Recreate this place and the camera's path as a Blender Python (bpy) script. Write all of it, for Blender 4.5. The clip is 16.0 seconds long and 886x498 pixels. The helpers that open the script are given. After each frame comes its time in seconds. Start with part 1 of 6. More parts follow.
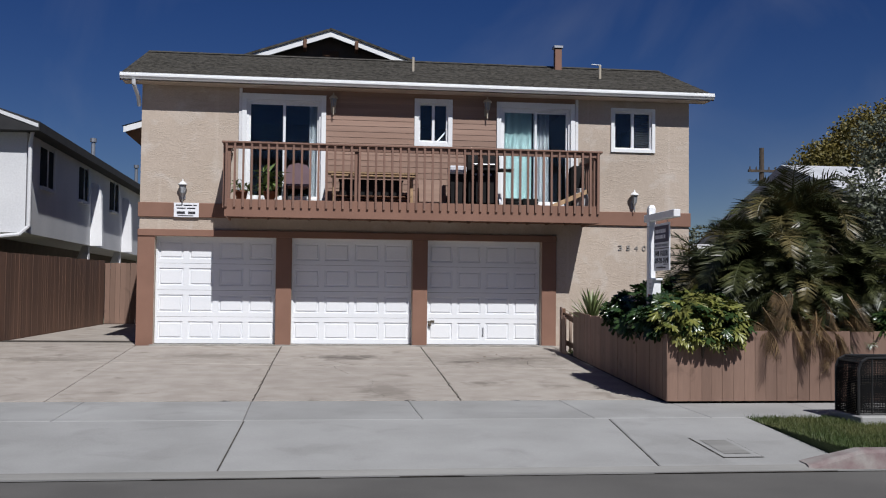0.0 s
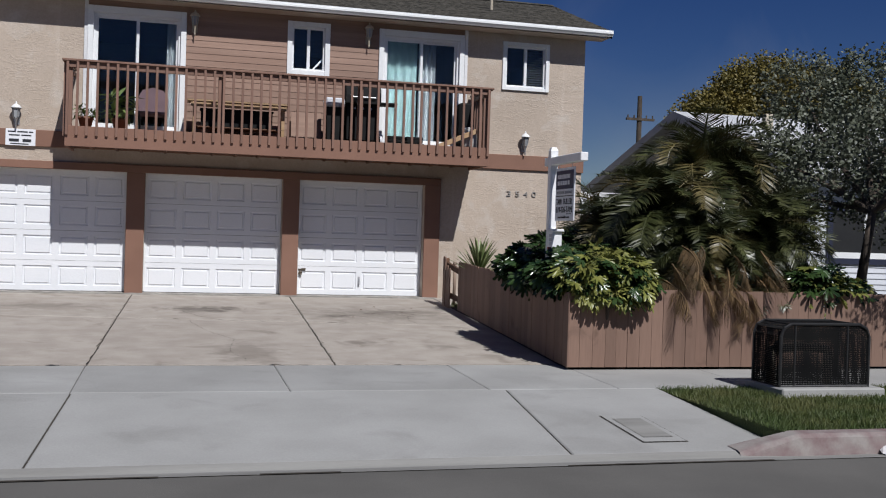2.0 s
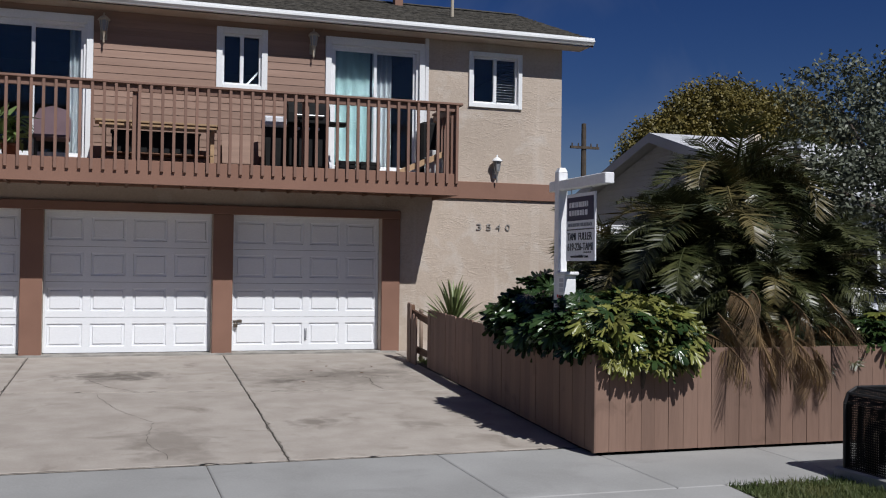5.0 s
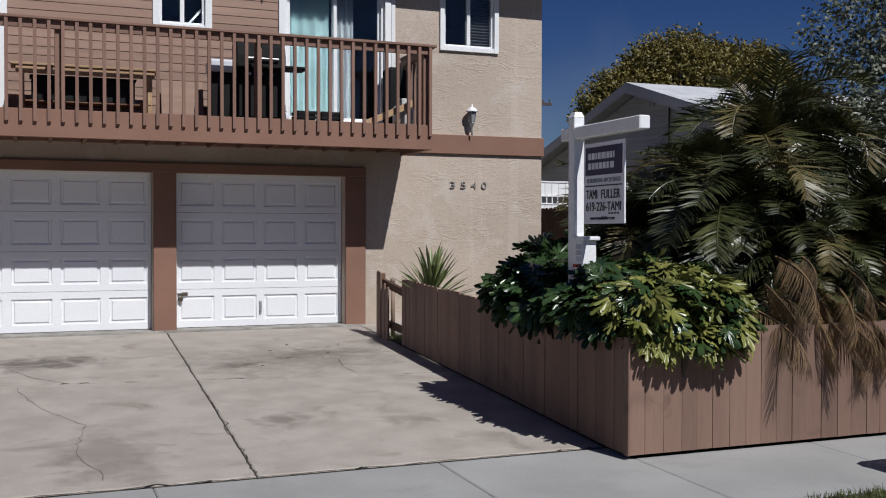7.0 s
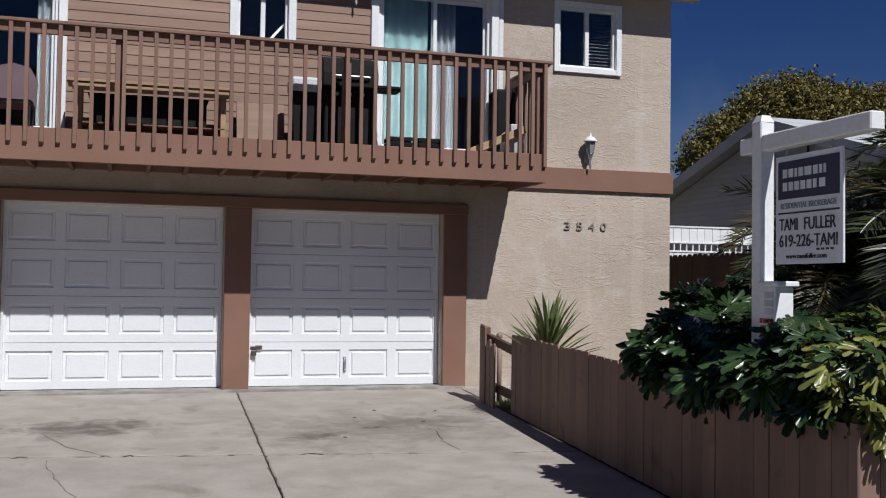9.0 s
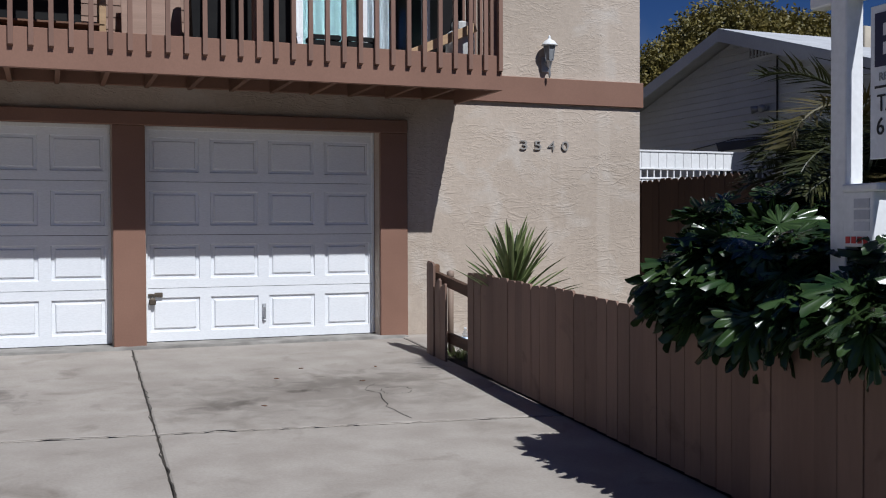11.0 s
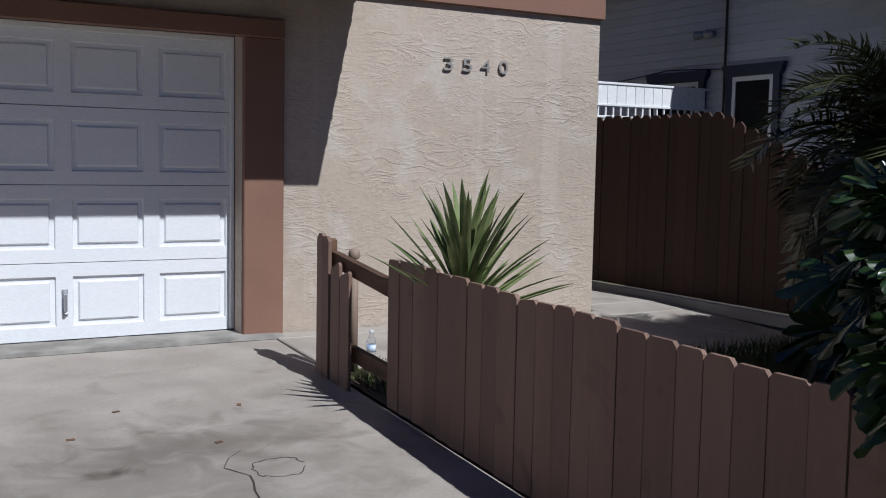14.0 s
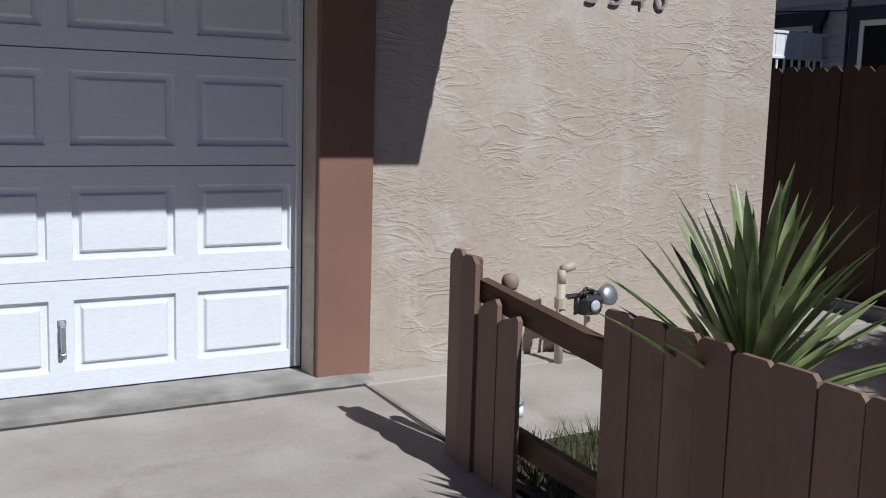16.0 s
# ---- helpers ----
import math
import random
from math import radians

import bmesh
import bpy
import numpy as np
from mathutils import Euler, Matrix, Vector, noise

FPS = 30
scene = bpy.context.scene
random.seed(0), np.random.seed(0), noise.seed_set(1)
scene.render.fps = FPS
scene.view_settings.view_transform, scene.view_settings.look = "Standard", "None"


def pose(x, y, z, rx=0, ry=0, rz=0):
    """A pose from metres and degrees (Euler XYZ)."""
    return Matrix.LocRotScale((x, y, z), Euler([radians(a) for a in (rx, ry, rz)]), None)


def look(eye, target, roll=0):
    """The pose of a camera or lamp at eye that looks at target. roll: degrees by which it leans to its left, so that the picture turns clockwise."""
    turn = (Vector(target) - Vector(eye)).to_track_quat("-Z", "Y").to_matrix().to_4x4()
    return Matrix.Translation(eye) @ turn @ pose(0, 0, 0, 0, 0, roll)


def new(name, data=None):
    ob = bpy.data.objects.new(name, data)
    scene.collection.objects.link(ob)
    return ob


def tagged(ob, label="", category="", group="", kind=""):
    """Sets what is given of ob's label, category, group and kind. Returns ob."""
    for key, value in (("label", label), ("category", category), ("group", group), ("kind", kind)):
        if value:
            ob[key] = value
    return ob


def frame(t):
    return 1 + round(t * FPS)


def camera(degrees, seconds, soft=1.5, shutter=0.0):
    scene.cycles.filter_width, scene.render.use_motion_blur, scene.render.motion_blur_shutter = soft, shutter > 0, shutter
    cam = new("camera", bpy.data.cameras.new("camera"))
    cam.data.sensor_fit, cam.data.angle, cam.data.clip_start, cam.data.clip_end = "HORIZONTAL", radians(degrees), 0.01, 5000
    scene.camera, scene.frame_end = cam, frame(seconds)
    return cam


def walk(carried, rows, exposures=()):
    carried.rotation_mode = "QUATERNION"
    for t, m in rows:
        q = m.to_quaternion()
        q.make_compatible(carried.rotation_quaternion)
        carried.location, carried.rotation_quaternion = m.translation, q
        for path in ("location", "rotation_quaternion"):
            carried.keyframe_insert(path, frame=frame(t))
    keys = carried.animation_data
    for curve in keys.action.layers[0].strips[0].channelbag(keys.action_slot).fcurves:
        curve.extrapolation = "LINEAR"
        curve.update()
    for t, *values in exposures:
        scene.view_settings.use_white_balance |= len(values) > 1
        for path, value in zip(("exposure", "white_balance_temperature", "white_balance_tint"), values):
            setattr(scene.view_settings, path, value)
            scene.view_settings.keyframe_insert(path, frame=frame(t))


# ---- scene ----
cam = camera(46.7, 16.0, soft=1.1)
PATH = [
    (0, (-0.09, 1.603, 1.656), (0.169, 3.584, 1.738), 0.6),
    (0.5, (-0.056, 2.077, 1.656), (0.246, 4.054, 1.691), 0.1),
    (1, (-0.035, 2.495, 1.68), (0.347, 4.458, 1.678), 0.2),
    (1.5, (0.09, 2.964, 1.745), (0.495, 4.923, 1.714), 2.5),
    (2, (0.11, 3.405, 1.742), (0.616, 5.339, 1.716), 1.8),
    (2.5, (0.14, 3.788, 1.785), (0.741, 5.695, 1.748), 0.9),
    (3, (0.217, 4.349, 1.829), (0.717, 6.286, 1.834), 0.4),
    (3.5, (0.268, 4.871, 1.811), (0.753, 6.81, 1.888), -0.1),
    (3.7, (0.29, 5.108, 1.815), (0.861, 7.023, 1.904), -0.7),
    (5.8, (0.393, 7.029, 1.935), (1.031, 8.924, 1.951), 0.9),
    (6, (0.405, 7.212, 1.95), (1.028, 9.112, 1.977), 1.3),
    (6.5, (0.471, 7.733, 1.939), (1.127, 9.622, 1.997), -0.4),
    (7, (0.518, 8.178, 1.917), (1.259, 10.035, 1.881), 0.1),
    (7.5, (0.632, 8.688, 1.921), (1.259, 10.588, 1.921), 1.3),
    (8, (0.774, 9.221, 1.905), (1.501, 11.084, 1.931), -0.3),
    (8.5, (0.841, 9.709, 1.871), (1.459, 11.607, 2.004), -0.2),
    (9, (0.971, 10.227, 1.825), (1.552, 12.139, 1.893), 0.8),
    (9.2, (1.042, 10.488, 1.798), (1.669, 12.386, 1.86), 1.1),
    (11.3, (1.6, 12.498, 1.684), (2.327, 14.361, 1.64), 0.0),
    (11.5, (1.725, 12.721, 1.704), (2.458, 14.582, 1.679), 0.9),
    (12, (1.837, 13.275, 1.731), (2.618, 15.113, 1.624), 1.4),
    (12.5, (1.978, 13.862, 1.811), (2.827, 15.671, 1.721), -0.2),
    (13, (2.155, 14.332, 1.813), (2.911, 16.181, 1.723), 0.1),
    (13.5, (2.242, 14.913, 1.808), (3.072, 16.728, 1.678), 1.0),
    (14, (2.345, 15.428, 1.839), (3.327, 17.162, 1.668), 1.1),
    (14.5, (2.457, 16.016, 1.86), (3.416, 17.765, 1.72), 1.3),
    (15, (2.529, 16.671, 1.877), (3.613, 18.347, 1.743), 1.6),
    (15.5, (2.581, 17.216, 1.897), (3.652, 18.894, 1.708), 1.6),
    (16, (2.675, 17.855, 1.943), (3.682, 19.561, 1.67), 1.6),
]
walk(cam, [(t, look(eye, target, roll)) for t, eye, target, roll in PATH],
     [(0, -0.15, 6250, 10), (3.5, -0.22, 6250, 10), (6, -0.23, 6250, 10), (9, -0.21, 6250, 10), (12, -0.20, 5850, 8), (14, -0.19, 5850, 8), (16, -0.13, 5850, 8)])

# ---- light ----
SUN_WAY = Vector((-0.235, 1.0, -1.14)).normalized()
world = bpy.data.worlds.new("sky_world")
scene.world = world
world.use_nodes = True
wn = world.node_tree.nodes
sky = wn.new("ShaderNodeTexSky")
sky.sky_type = "NISHITA"
sky.sun_disc = False
sky.sun_elevation = math.asin(-SUN_WAY.z)
sky.sun_rotation = math.atan2(-SUN_WAY.x, -SUN_WAY.y)
sky.altitude = 1500
sky.air_density, sky.dust_density, sky.ozone_density = 1.0, 0.0, 3.0
wn["Background"].inputs["Strength"].default_value = 0.047
deep = wn.new("ShaderNodeHueSaturation")
deep.inputs["Hue"].default_value, deep.inputs["Saturation"].default_value, deep.inputs["Value"].default_value = 0.522, 1.32, 0.78
world.node_tree.links.new(sky.outputs["Color"], deep.inputs["Color"])
cirrus = wn.new("ShaderNodeTexNoise")
cirrus.inputs["Scale"].default_value, cirrus.inputs["Detail"].default_value, cirrus.inputs["Distortion"].default_value = 3.2, 7, 1.2
thin = wn.new("ShaderNodeMapRange")
thin.inputs["From Min"].default_value, thin.inputs["From Max"].default_value, thin.inputs["To Max"].default_value = 0.47, 0.72, 0.16
veil = wn.new("ShaderNodeMix")
veil.data_type = "RGBA"
veil.inputs["B"].default_value = (8.0, 8.2, 8.8, 1)
world.node_tree.links.new(cirrus.outputs["Fac"], thin.inputs["Value"])
world.node_tree.links.new(thin.outputs["Result"], veil.inputs["Factor"])
world.node_tree.links.new(deep.outputs["Color"], veil.inputs["A"])
world.node_tree.links.new(veil.outputs["Result"], wn["Background"].inputs["Color"])
sun_data = bpy.data.lights.new("sun", "SUN")
sun_data.energy, sun_data.angle, sun_data.color = 5.0, radians(0.53), (1.0, 0.975, 0.945)
sun = new("sun", sun_data)
sun.matrix_basis = look((0, 0, 30), Vector((0, 0, 30)) + SUN_WAY)

# ---- materials ----


def material(name, c1, c2=None, rough=0.7, metal=0.0, scale=3.0, fine=60.0, bump=0.2, depth=0.004, stretch=(1, 1, 1), vary=0.12, stain=None, stain_scale=0.8, spec=0.5, kind="FBM", lohi=(0.35, 0.65), stain_lohi=(0.55, 0.75)):
    """A surface with large and fine variation in world metres; vary is the difference from piece to piece."""
    m = bpy.data.materials.new(name)
    m.use_nodes = True
    n, l = m.node_tree.nodes, m.node_tree.links
    b = n["Principled BSDF"]
    c2 = c2 or tuple(c * 0.75 for c in c1)
    geo = n.new("ShaderNodeNewGeometry")
    mapping = n.new("ShaderNodeMapping")
    mapping.inputs["Scale"].default_value = stretch
    info = n.new("ShaderNodeObjectInfo")
    l.new(geo.outputs["Position"], mapping.inputs["Vector"])
    big = n.new("ShaderNodeTexNoise")
    big.inputs["Scale"].default_value, big.inputs["Detail"].default_value = scale, 5
    l.new(mapping.outputs["Vector"], big.inputs["Vector"])
    ramp = n.new("ShaderNodeMapRange")
    ramp.inputs["From Min"].default_value, ramp.inputs["From Max"].default_value = lohi
    l.new(big.outputs["Fac"], ramp.inputs["Value"])
    mix = n.new("ShaderNodeMix")
    mix.data_type = "RGBA"
    mix.inputs["A"].default_value, mix.inputs["B"].default_value = (*c1, 1), (*c2, 1)
    l.new(ramp.outputs["Result"], mix.inputs["Factor"])
    small = n.new("ShaderNodeTexNoise")
    small.inputs["Scale"].default_value, small.inputs["Detail"].default_value = fine, 6
    small.noise_type = kind
    l.new(mapping.outputs["Vector"], small.inputs["Vector"])
    add = n.new("ShaderNodeMath")
    add.operation = "MULTIPLY_ADD"
    add.inputs[1].default_value, add.inputs[2].default_value = vary * 2, 1 - vary
    l.new(info.outputs["Random"], add.inputs[0])
    grain = n.new("ShaderNodeMapRange")
    grain.inputs["To Min"].default_value, grain.inputs["To Max"].default_value = 0.86, 1.14
    l.new(small.outputs["Fac"], grain.inputs["Value"])
    mul = n.new("ShaderNodeMath")
    mul.operation = "MULTIPLY"
    l.new(add.outputs[0], mul.inputs[0])
    l.new(grain.outputs[0], mul.inputs[1])
    tone = n.new("ShaderNodeVectorMath")
    tone.operation = "SCALE"
    colour = mix.outputs["Result"]
    if stain:
        spots = n.new("ShaderNodeTexNoise")
        spots.inputs["Scale"].default_value, spots.inputs["Detail"].default_value = stain_scale, 7
        spots.inputs["Distortion"].default_value = 0.6
        l.new(geo.outputs["Position"], spots.inputs["Vector"])
        cut = n.new("ShaderNodeMapRange")
        cut.inputs["From Min"].default_value, cut.inputs["From Max"].default_value = stain_lohi
        l.new(spots.outputs["Fac"], cut.inputs["Value"])
        mix2 = n.new("ShaderNodeMix")
        mix2.data_type = "RGBA"
        mix2.inputs["B"].default_value = (*stain, 1)
        l.new(cut.outputs["Result"], mix2.inputs["Factor"])
        l.new(colour, mix2.inputs["A"])
        colour = mix2.outputs["Result"]
    l.new(colour, tone.inputs[0])
    l.new(mul.outputs[0], tone.inputs["Scale"])
    l.new(tone.outputs[0], b.inputs["Base Color"])
    b.inputs["Roughness"].default_value, b.inputs["Metallic"].default_value = rough, metal
    b.inputs["Specular IOR Level"].default_value = spec
    if bump:
        bp = n.new("ShaderNodeBump")
        bp.inputs["Strength"].default_value, bp.inputs["Distance"].default_value = bump, depth
        l.new(small.outputs["Fac"], bp.inputs["Height"])
        l.new(bp.outputs["Normal"], b.inputs["Normal"])
    return m


def leaf_material(name, c1, c2, rough=0.45, through_light=0.25, scale=2.0, spec=0.5):
    m = material(name, c1, c2, rough, 0, scale, 25, 0.15, 0.003, vary=0.25, spec=spec)
    n, l = m.node_tree.nodes, m.node_tree.links
    b, out = n["Principled BSDF"], n["Material Output"]
    tr = n.new("ShaderNodeBsdfTranslucent")
    mixer = n.new("ShaderNodeMixShader")
    mixer.inputs[0].default_value = through_light
    l.new(b.inputs["Base Color"].links[0].from_socket, tr.inputs["Color"])
    l.new(b.outputs[0], mixer.inputs[1])
    l.new(tr.outputs[0], mixer.inputs[2])
    l.new(mixer.outputs[0], out.inputs["Surface"])
    return m


def glass_material(name, tint=(0.75, 0.82, 0.85)):
    m = bpy.data.materials.new(name)
    m.use_nodes = True
    b = m.node_tree.nodes["Principled BSDF"]
    b.inputs["Base Color"].default_value = (*tint, 1)
    b.inputs["Transmission Weight"].default_value = 1.0
    b.inputs["Roughness"].default_value = 0.0
    b.inputs["IOR"].default_value = 1.45
    return m


def trowel(m):
    """Short wavy ridges of a hand-trowelled coat over fine grit, with paler upright and level seams."""
    n, l = m.node_tree.nodes, m.node_tree.links
    b = n["Principled BSDF"]
    geo = n.new("ShaderNodeNewGeometry")

    def noise(scale, detail, stretch=(1, 1, 1), turn=0.0, twist=0.0):
        mp = n.new("ShaderNodeMapping")
        mp.inputs["Scale"].default_value = stretch
        mp.inputs["Rotation"].default_value = (0, turn, 0)
        l.new(geo.outputs["Position"], mp.inputs["Vector"])
        t = n.new("ShaderNodeTexNoise")
        t.inputs["Scale"].default_value, t.inputs["Detail"].default_value, t.inputs["Distortion"].default_value = scale, detail, twist
        l.new(mp.outputs["Vector"], t.inputs["Vector"])
        return t.outputs["Fac"]

    def ranged(value, a, b2, lo, hi):
        r = n.new("ShaderNodeMapRange")
        r.inputs["From Min"].default_value, r.inputs["From Max"].default_value = a, b2
        r.inputs["To Min"].default_value, r.inputs["To Max"].default_value = lo, hi
        l.new(value, r.inputs["Value"])
        return r.outputs["Result"]

    def maths(op, x, y):
        k = n.new("ShaderNodeMath")
        k.operation = op
        for i, q in enumerate((x, y)):
            if isinstance(q, float):
                k.inputs[i].default_value = q
            else:
                l.new(q, k.inputs[i])
        return k.outputs[0]

    height = None
    for scale, stretch, turn, weight, gate in ((4.6, (0.7, 1, 2.0), 0.18, 1.0, 1.9), (8.5, (0.7, 1, 1.8), -0.22, 0.6, 3.1)):
        away = maths("ABSOLUTE", maths("SUBTRACT", noise(scale, 2.5, stretch, turn, 1.1), 0.5), 0.0)
        ridge = maths("MULTIPLY", ranged(away, 0.0, 0.06, weight, 0.0), ranged(noise(gate, 2), 0.42, 0.60, 0.10, 1.0))
        height = ridge if height is None else maths("ADD", height, ridge)
    height = maths("ADD", height, maths("MULTIPLY", noise(50.0, 5), 0.55))
    bp = n.new("ShaderNodeBump")
    bp.inputs["Strength"].default_value, bp.inputs["Distance"].default_value = 0.55, 0.006
    l.new(height, bp.inputs["Height"])
    l.new(bp.outputs["Normal"], b.inputs["Normal"])
    pale = maths("MAXIMUM", ranged(noise(1.0, 3, (5.5, 1, 0.22)), 0.62, 0.70, 0.0, 0.18), ranged(noise(1.0, 3, (0.25, 1, 4.5)), 0.63, 0.70, 0.0, 0.16))
    mx = n.new("ShaderNodeMix")
    mx.data_type = "RGBA"
    mx.inputs["B"].default_value = (0.63, 0.565, 0.495, 1)
    l.new(pale, mx.inputs["Factor"])
    l.new(b.inputs["Base Color"].links[0].from_socket, mx.inputs["A"])
    l.new(mx.outputs["Result"], b.inputs["Base Color"])


STUCCO = material("tan_stucco", (0.485, 0.405, 0.335), (0.43, 0.358, 0.293), 0.95, scale=0.9, fine=30, bump=0, vary=0, stain=(0.52, 0.465, 0.41), stain_scale=2.2, spec=0.2)
trowel(STUCCO)
BROWN = material("brown_house_paint", (0.235, 0.125, 0.086), (0.205, 0.107, 0.073), 0.75, scale=1.5, fine=70, bump=0.12, vary=0.04)
SIDING = material("brown_wood_siding", (0.305, 0.198, 0.15), (0.245, 0.155, 0.115), 0.75, scale=2, fine=40, bump=0.3, stretch=(0.15, 1, 4), vary=0.1)
RAILWOOD = material("brown_painted_railing_wood", (0.215, 0.121, 0.087), (0.178, 0.097, 0.069), 0.7, scale=3, fine=50, bump=0.25, stretch=(1, 1, 0.2), vary=0.12)
JOIST = material("brown_joist_wood", (0.17, 0.085, 0.05), (0.12, 0.06, 0.035), 0.8, scale=3, fine=40, bump=0.3, stretch=(1, 0.2, 1))
FENCE = material("weathered_brown_fence_paint", (0.205, 0.128, 0.095), (0.165, 0.10, 0.073), 0.8, scale=2.2, fine=38, bump=0.4, depth=0.005, stretch=(1, 1, 0.12), vary=0.13, stain=(0.11, 0.066, 0.047), stain_scale=3.0, stain_lohi=(0.62, 0.75))
DARKFENCE = material("dark_brown_fence_wood", (0.072, 0.04, 0.027), (0.054, 0.03, 0.02), 0.85, scale=2, fine=38, bump=0.4, stretch=(1, 1, 0.12), vary=0.12)
SIDEFENCE = material("brown_boundary_fence_wood", (0.17, 0.09, 0.058), (0.12, 0.064, 0.042), 0.85, scale=2, fine=38, bump=0.4, stretch=(1, 1, 0.12), vary=0.15)
RAWWOOD = material("worn_grey_brown_wood", (0.14, 0.075, 0.045), (0.06, 0.032, 0.02), 0.9, scale=9, fine=50, bump=0.7, depth=0.01, stretch=(1, 0.2, 1))
WHITE = material("white_trim_paint", (0.78, 0.79, 0.79), (0.72, 0.73, 0.74), 0.5, scale=2, fine=40, bump=0.05, vary=0.03)
DOORWHITE = material("white_garage_door_paint", (0.78, 0.79, 0.81), (0.74, 0.755, 0.78), 0.45, scale=1.2, fine=90, bump=0.08, depth=0.002, vary=0.0, stretch=(0.4, 1, 2))
VINYL = material("white_vinyl", (0.8, 0.8, 0.81), (0.75, 0.76, 0.77), 0.4, scale=2, fine=30, bump=0.04, vary=0.03)
SHINGLE = material("dark_asphalt_shingles", (0.095, 0.088, 0.076), (0.036, 0.034, 0.03), 0.95, scale=11, fine=45, bump=0.9, depth=0.015, vary=0.1, stretch=(1, 1, 1), spec=0.15)
PALESHINGLE = material("pale_grey_shingles", (0.52, 0.53, 0.55), (0.43, 0.44, 0.46), 0.9, scale=3, fine=45, bump=0.4, vary=0.05)
DARKROOF = material("black_roof_edge", (0.03, 0.03, 0.032), (0.02, 0.02, 0.022), 0.9, fine=40)
TAN_CONCRETE = material("tan_stained_concrete", (0.40, 0.36, 0.318), (0.33, 0.292, 0.255), 0.9, scale=2.6, fine=55, bump=0.3, depth=0.004, vary=0.05, stain=(0.21, 0.18, 0.15), stain_scale=2.1, stain_lohi=(0.59, 0.80), spec=0.25)


def spill(m, spots):
    """Oil and rust marks of their own shape: (x, y, rx, ry, colour, strength)."""
    n, l = m.node_tree.nodes, m.node_tree.links
    b = n["Principled BSDF"]
    geo = n.new("ShaderNodeNewGeometry")
    wob = n.new("ShaderNodeTexNoise")
    wob.inputs["Scale"].default_value, wob.inputs["Detail"].default_value, wob.inputs["Distortion"].default_value = 4.5, 9, 0.8
    l.new(geo.outputs["Position"], wob.inputs["Vector"])
    for x, y, rx, ry, c, k in spots:
        off = n.new("ShaderNodeVectorMath")
        off.operation = "SUBTRACT"
        off.inputs[1].default_value = (x, y, 0)
        l.new(geo.outputs["Position"], off.inputs[0])
        sc = n.new("ShaderNodeVectorMath")
        sc.operation = "MULTIPLY"
        sc.inputs[1].default_value = (1 / rx, 1 / ry, 0)
        l.new(off.outputs[0], sc.inputs[0])
        ln = n.new("ShaderNodeVectorMath")
        ln.operation = "LENGTH"
        l.new(sc.outputs[0], ln.inputs[0])
        ad = n.new("ShaderNodeMath")
        ad.operation = "MULTIPLY_ADD"
        ad.inputs[1].default_value = 2.2
        l.new(wob.outputs["Fac"], ad.inputs[0])
        l.new(ln.outputs["Value"], ad.inputs[2])
        cut = n.new("ShaderNodeMapRange")
        cut.inputs["From Min"].default_value, cut.inputs["From Max"].default_value = 2.1, 1.35
        cut.inputs["To Max"].default_value = k
        l.new(ad.outputs[0], cut.inputs["Value"])
        mx = n.new("ShaderNodeMix")
        mx.data_type = "RGBA"
        mx.inputs["B"].default_value = (*c, 1)
        l.new(cut.outputs["Result"], mx.inputs["Factor"])
        l.new(b.inputs["Base Color"].links[0].from_socket, mx.inputs["A"])
        l.new(mx.outputs["Result"], b.inputs["Base Color"])


OIL, OLD = (0.085, 0.072, 0.06), (0.19, 0.165, 0.14)
spill(TAN_CONCRETE, [(0.6, 20.4, 0.75, 0.5, OIL, 0.75), (3.35, 19.95, 1.5, 0.9, OLD, 0.55), (2.66, 19.75, 0.36, 0.26, OIL, 0.5), (2.82, 19.72, 0.16, 0.12, OIL, 0.5), (3.55, 20.25, 0.6, 0.35, OIL, 0.35), (2.5, 16.9, 0.3, 0.3, OLD, 0.8), (1.0, 16.2, 0.5, 0.9, OLD, 0.6), (-1.8, 20.6, 1.1, 0.6, OLD, 0.5), (3.3, 20.05, 0.14, 0.08, OIL, 0.9), (-4.6, 20.0, 1.2, 0.5, OLD, 0.6), (3.6, 16.6, 0.35, 0.2, OLD, 0.6), (4.1, 20.4, 0.5, 0.35, OLD, 0.6)])
ROUGH_CONCRETE = material("rough_grey_concrete", (0.36, 0.34, 0.31), (0.23, 0.215, 0.195), 0.95, scale=5, fine=40, bump=0.5, depth=0.006, vary=0.1, spec=0.2)
GREY_CONCRETE = material("pale_grey_concrete", (0.35, 0.347, 0.337), (0.295, 0.292, 0.282), 0.9, scale=0.9, fine=60, bump=0.2, depth=0.003, vary=0.05, stain=(0.25, 0.245, 0.235), stain_scale=1.3, stain_lohi=(0.55, 0.8), spec=0.25)
GUTTER = material("grey_gutter_concrete", (0.27, 0.265, 0.25), (0.17, 0.165, 0.155), 0.9, scale=1.2, fine=50, bump=0.3, stretch=(0.25, 3, 1), vary=0.04)
CURB = material("faded_red_kerb_paint", (0.17, 0.115, 0.115), (0.26, 0.235, 0.22), 0.9, scale=5, fine=50, bump=0.3, vary=0.05)
ASPHALT = material("grey_asphalt", (0.125, 0.12, 0.112), (0.10, 0.096, 0.09), 0.95, scale=0.8, fine=90, bump=0.5, depth=0.006, vary=0, spec=0.25)
JOINT = material("dark_joint_dirt", (0.06, 0.05, 0.04), (0.035, 0.03, 0.024), 0.95, scale=5, fine=60, bump=0.4)
SOIL = material("dark_garden_soil", (0.06, 0.045, 0.032), (0.035, 0.027, 0.02), 0.95, scale=4, fine=40, bump=0.8, depth=0.02)
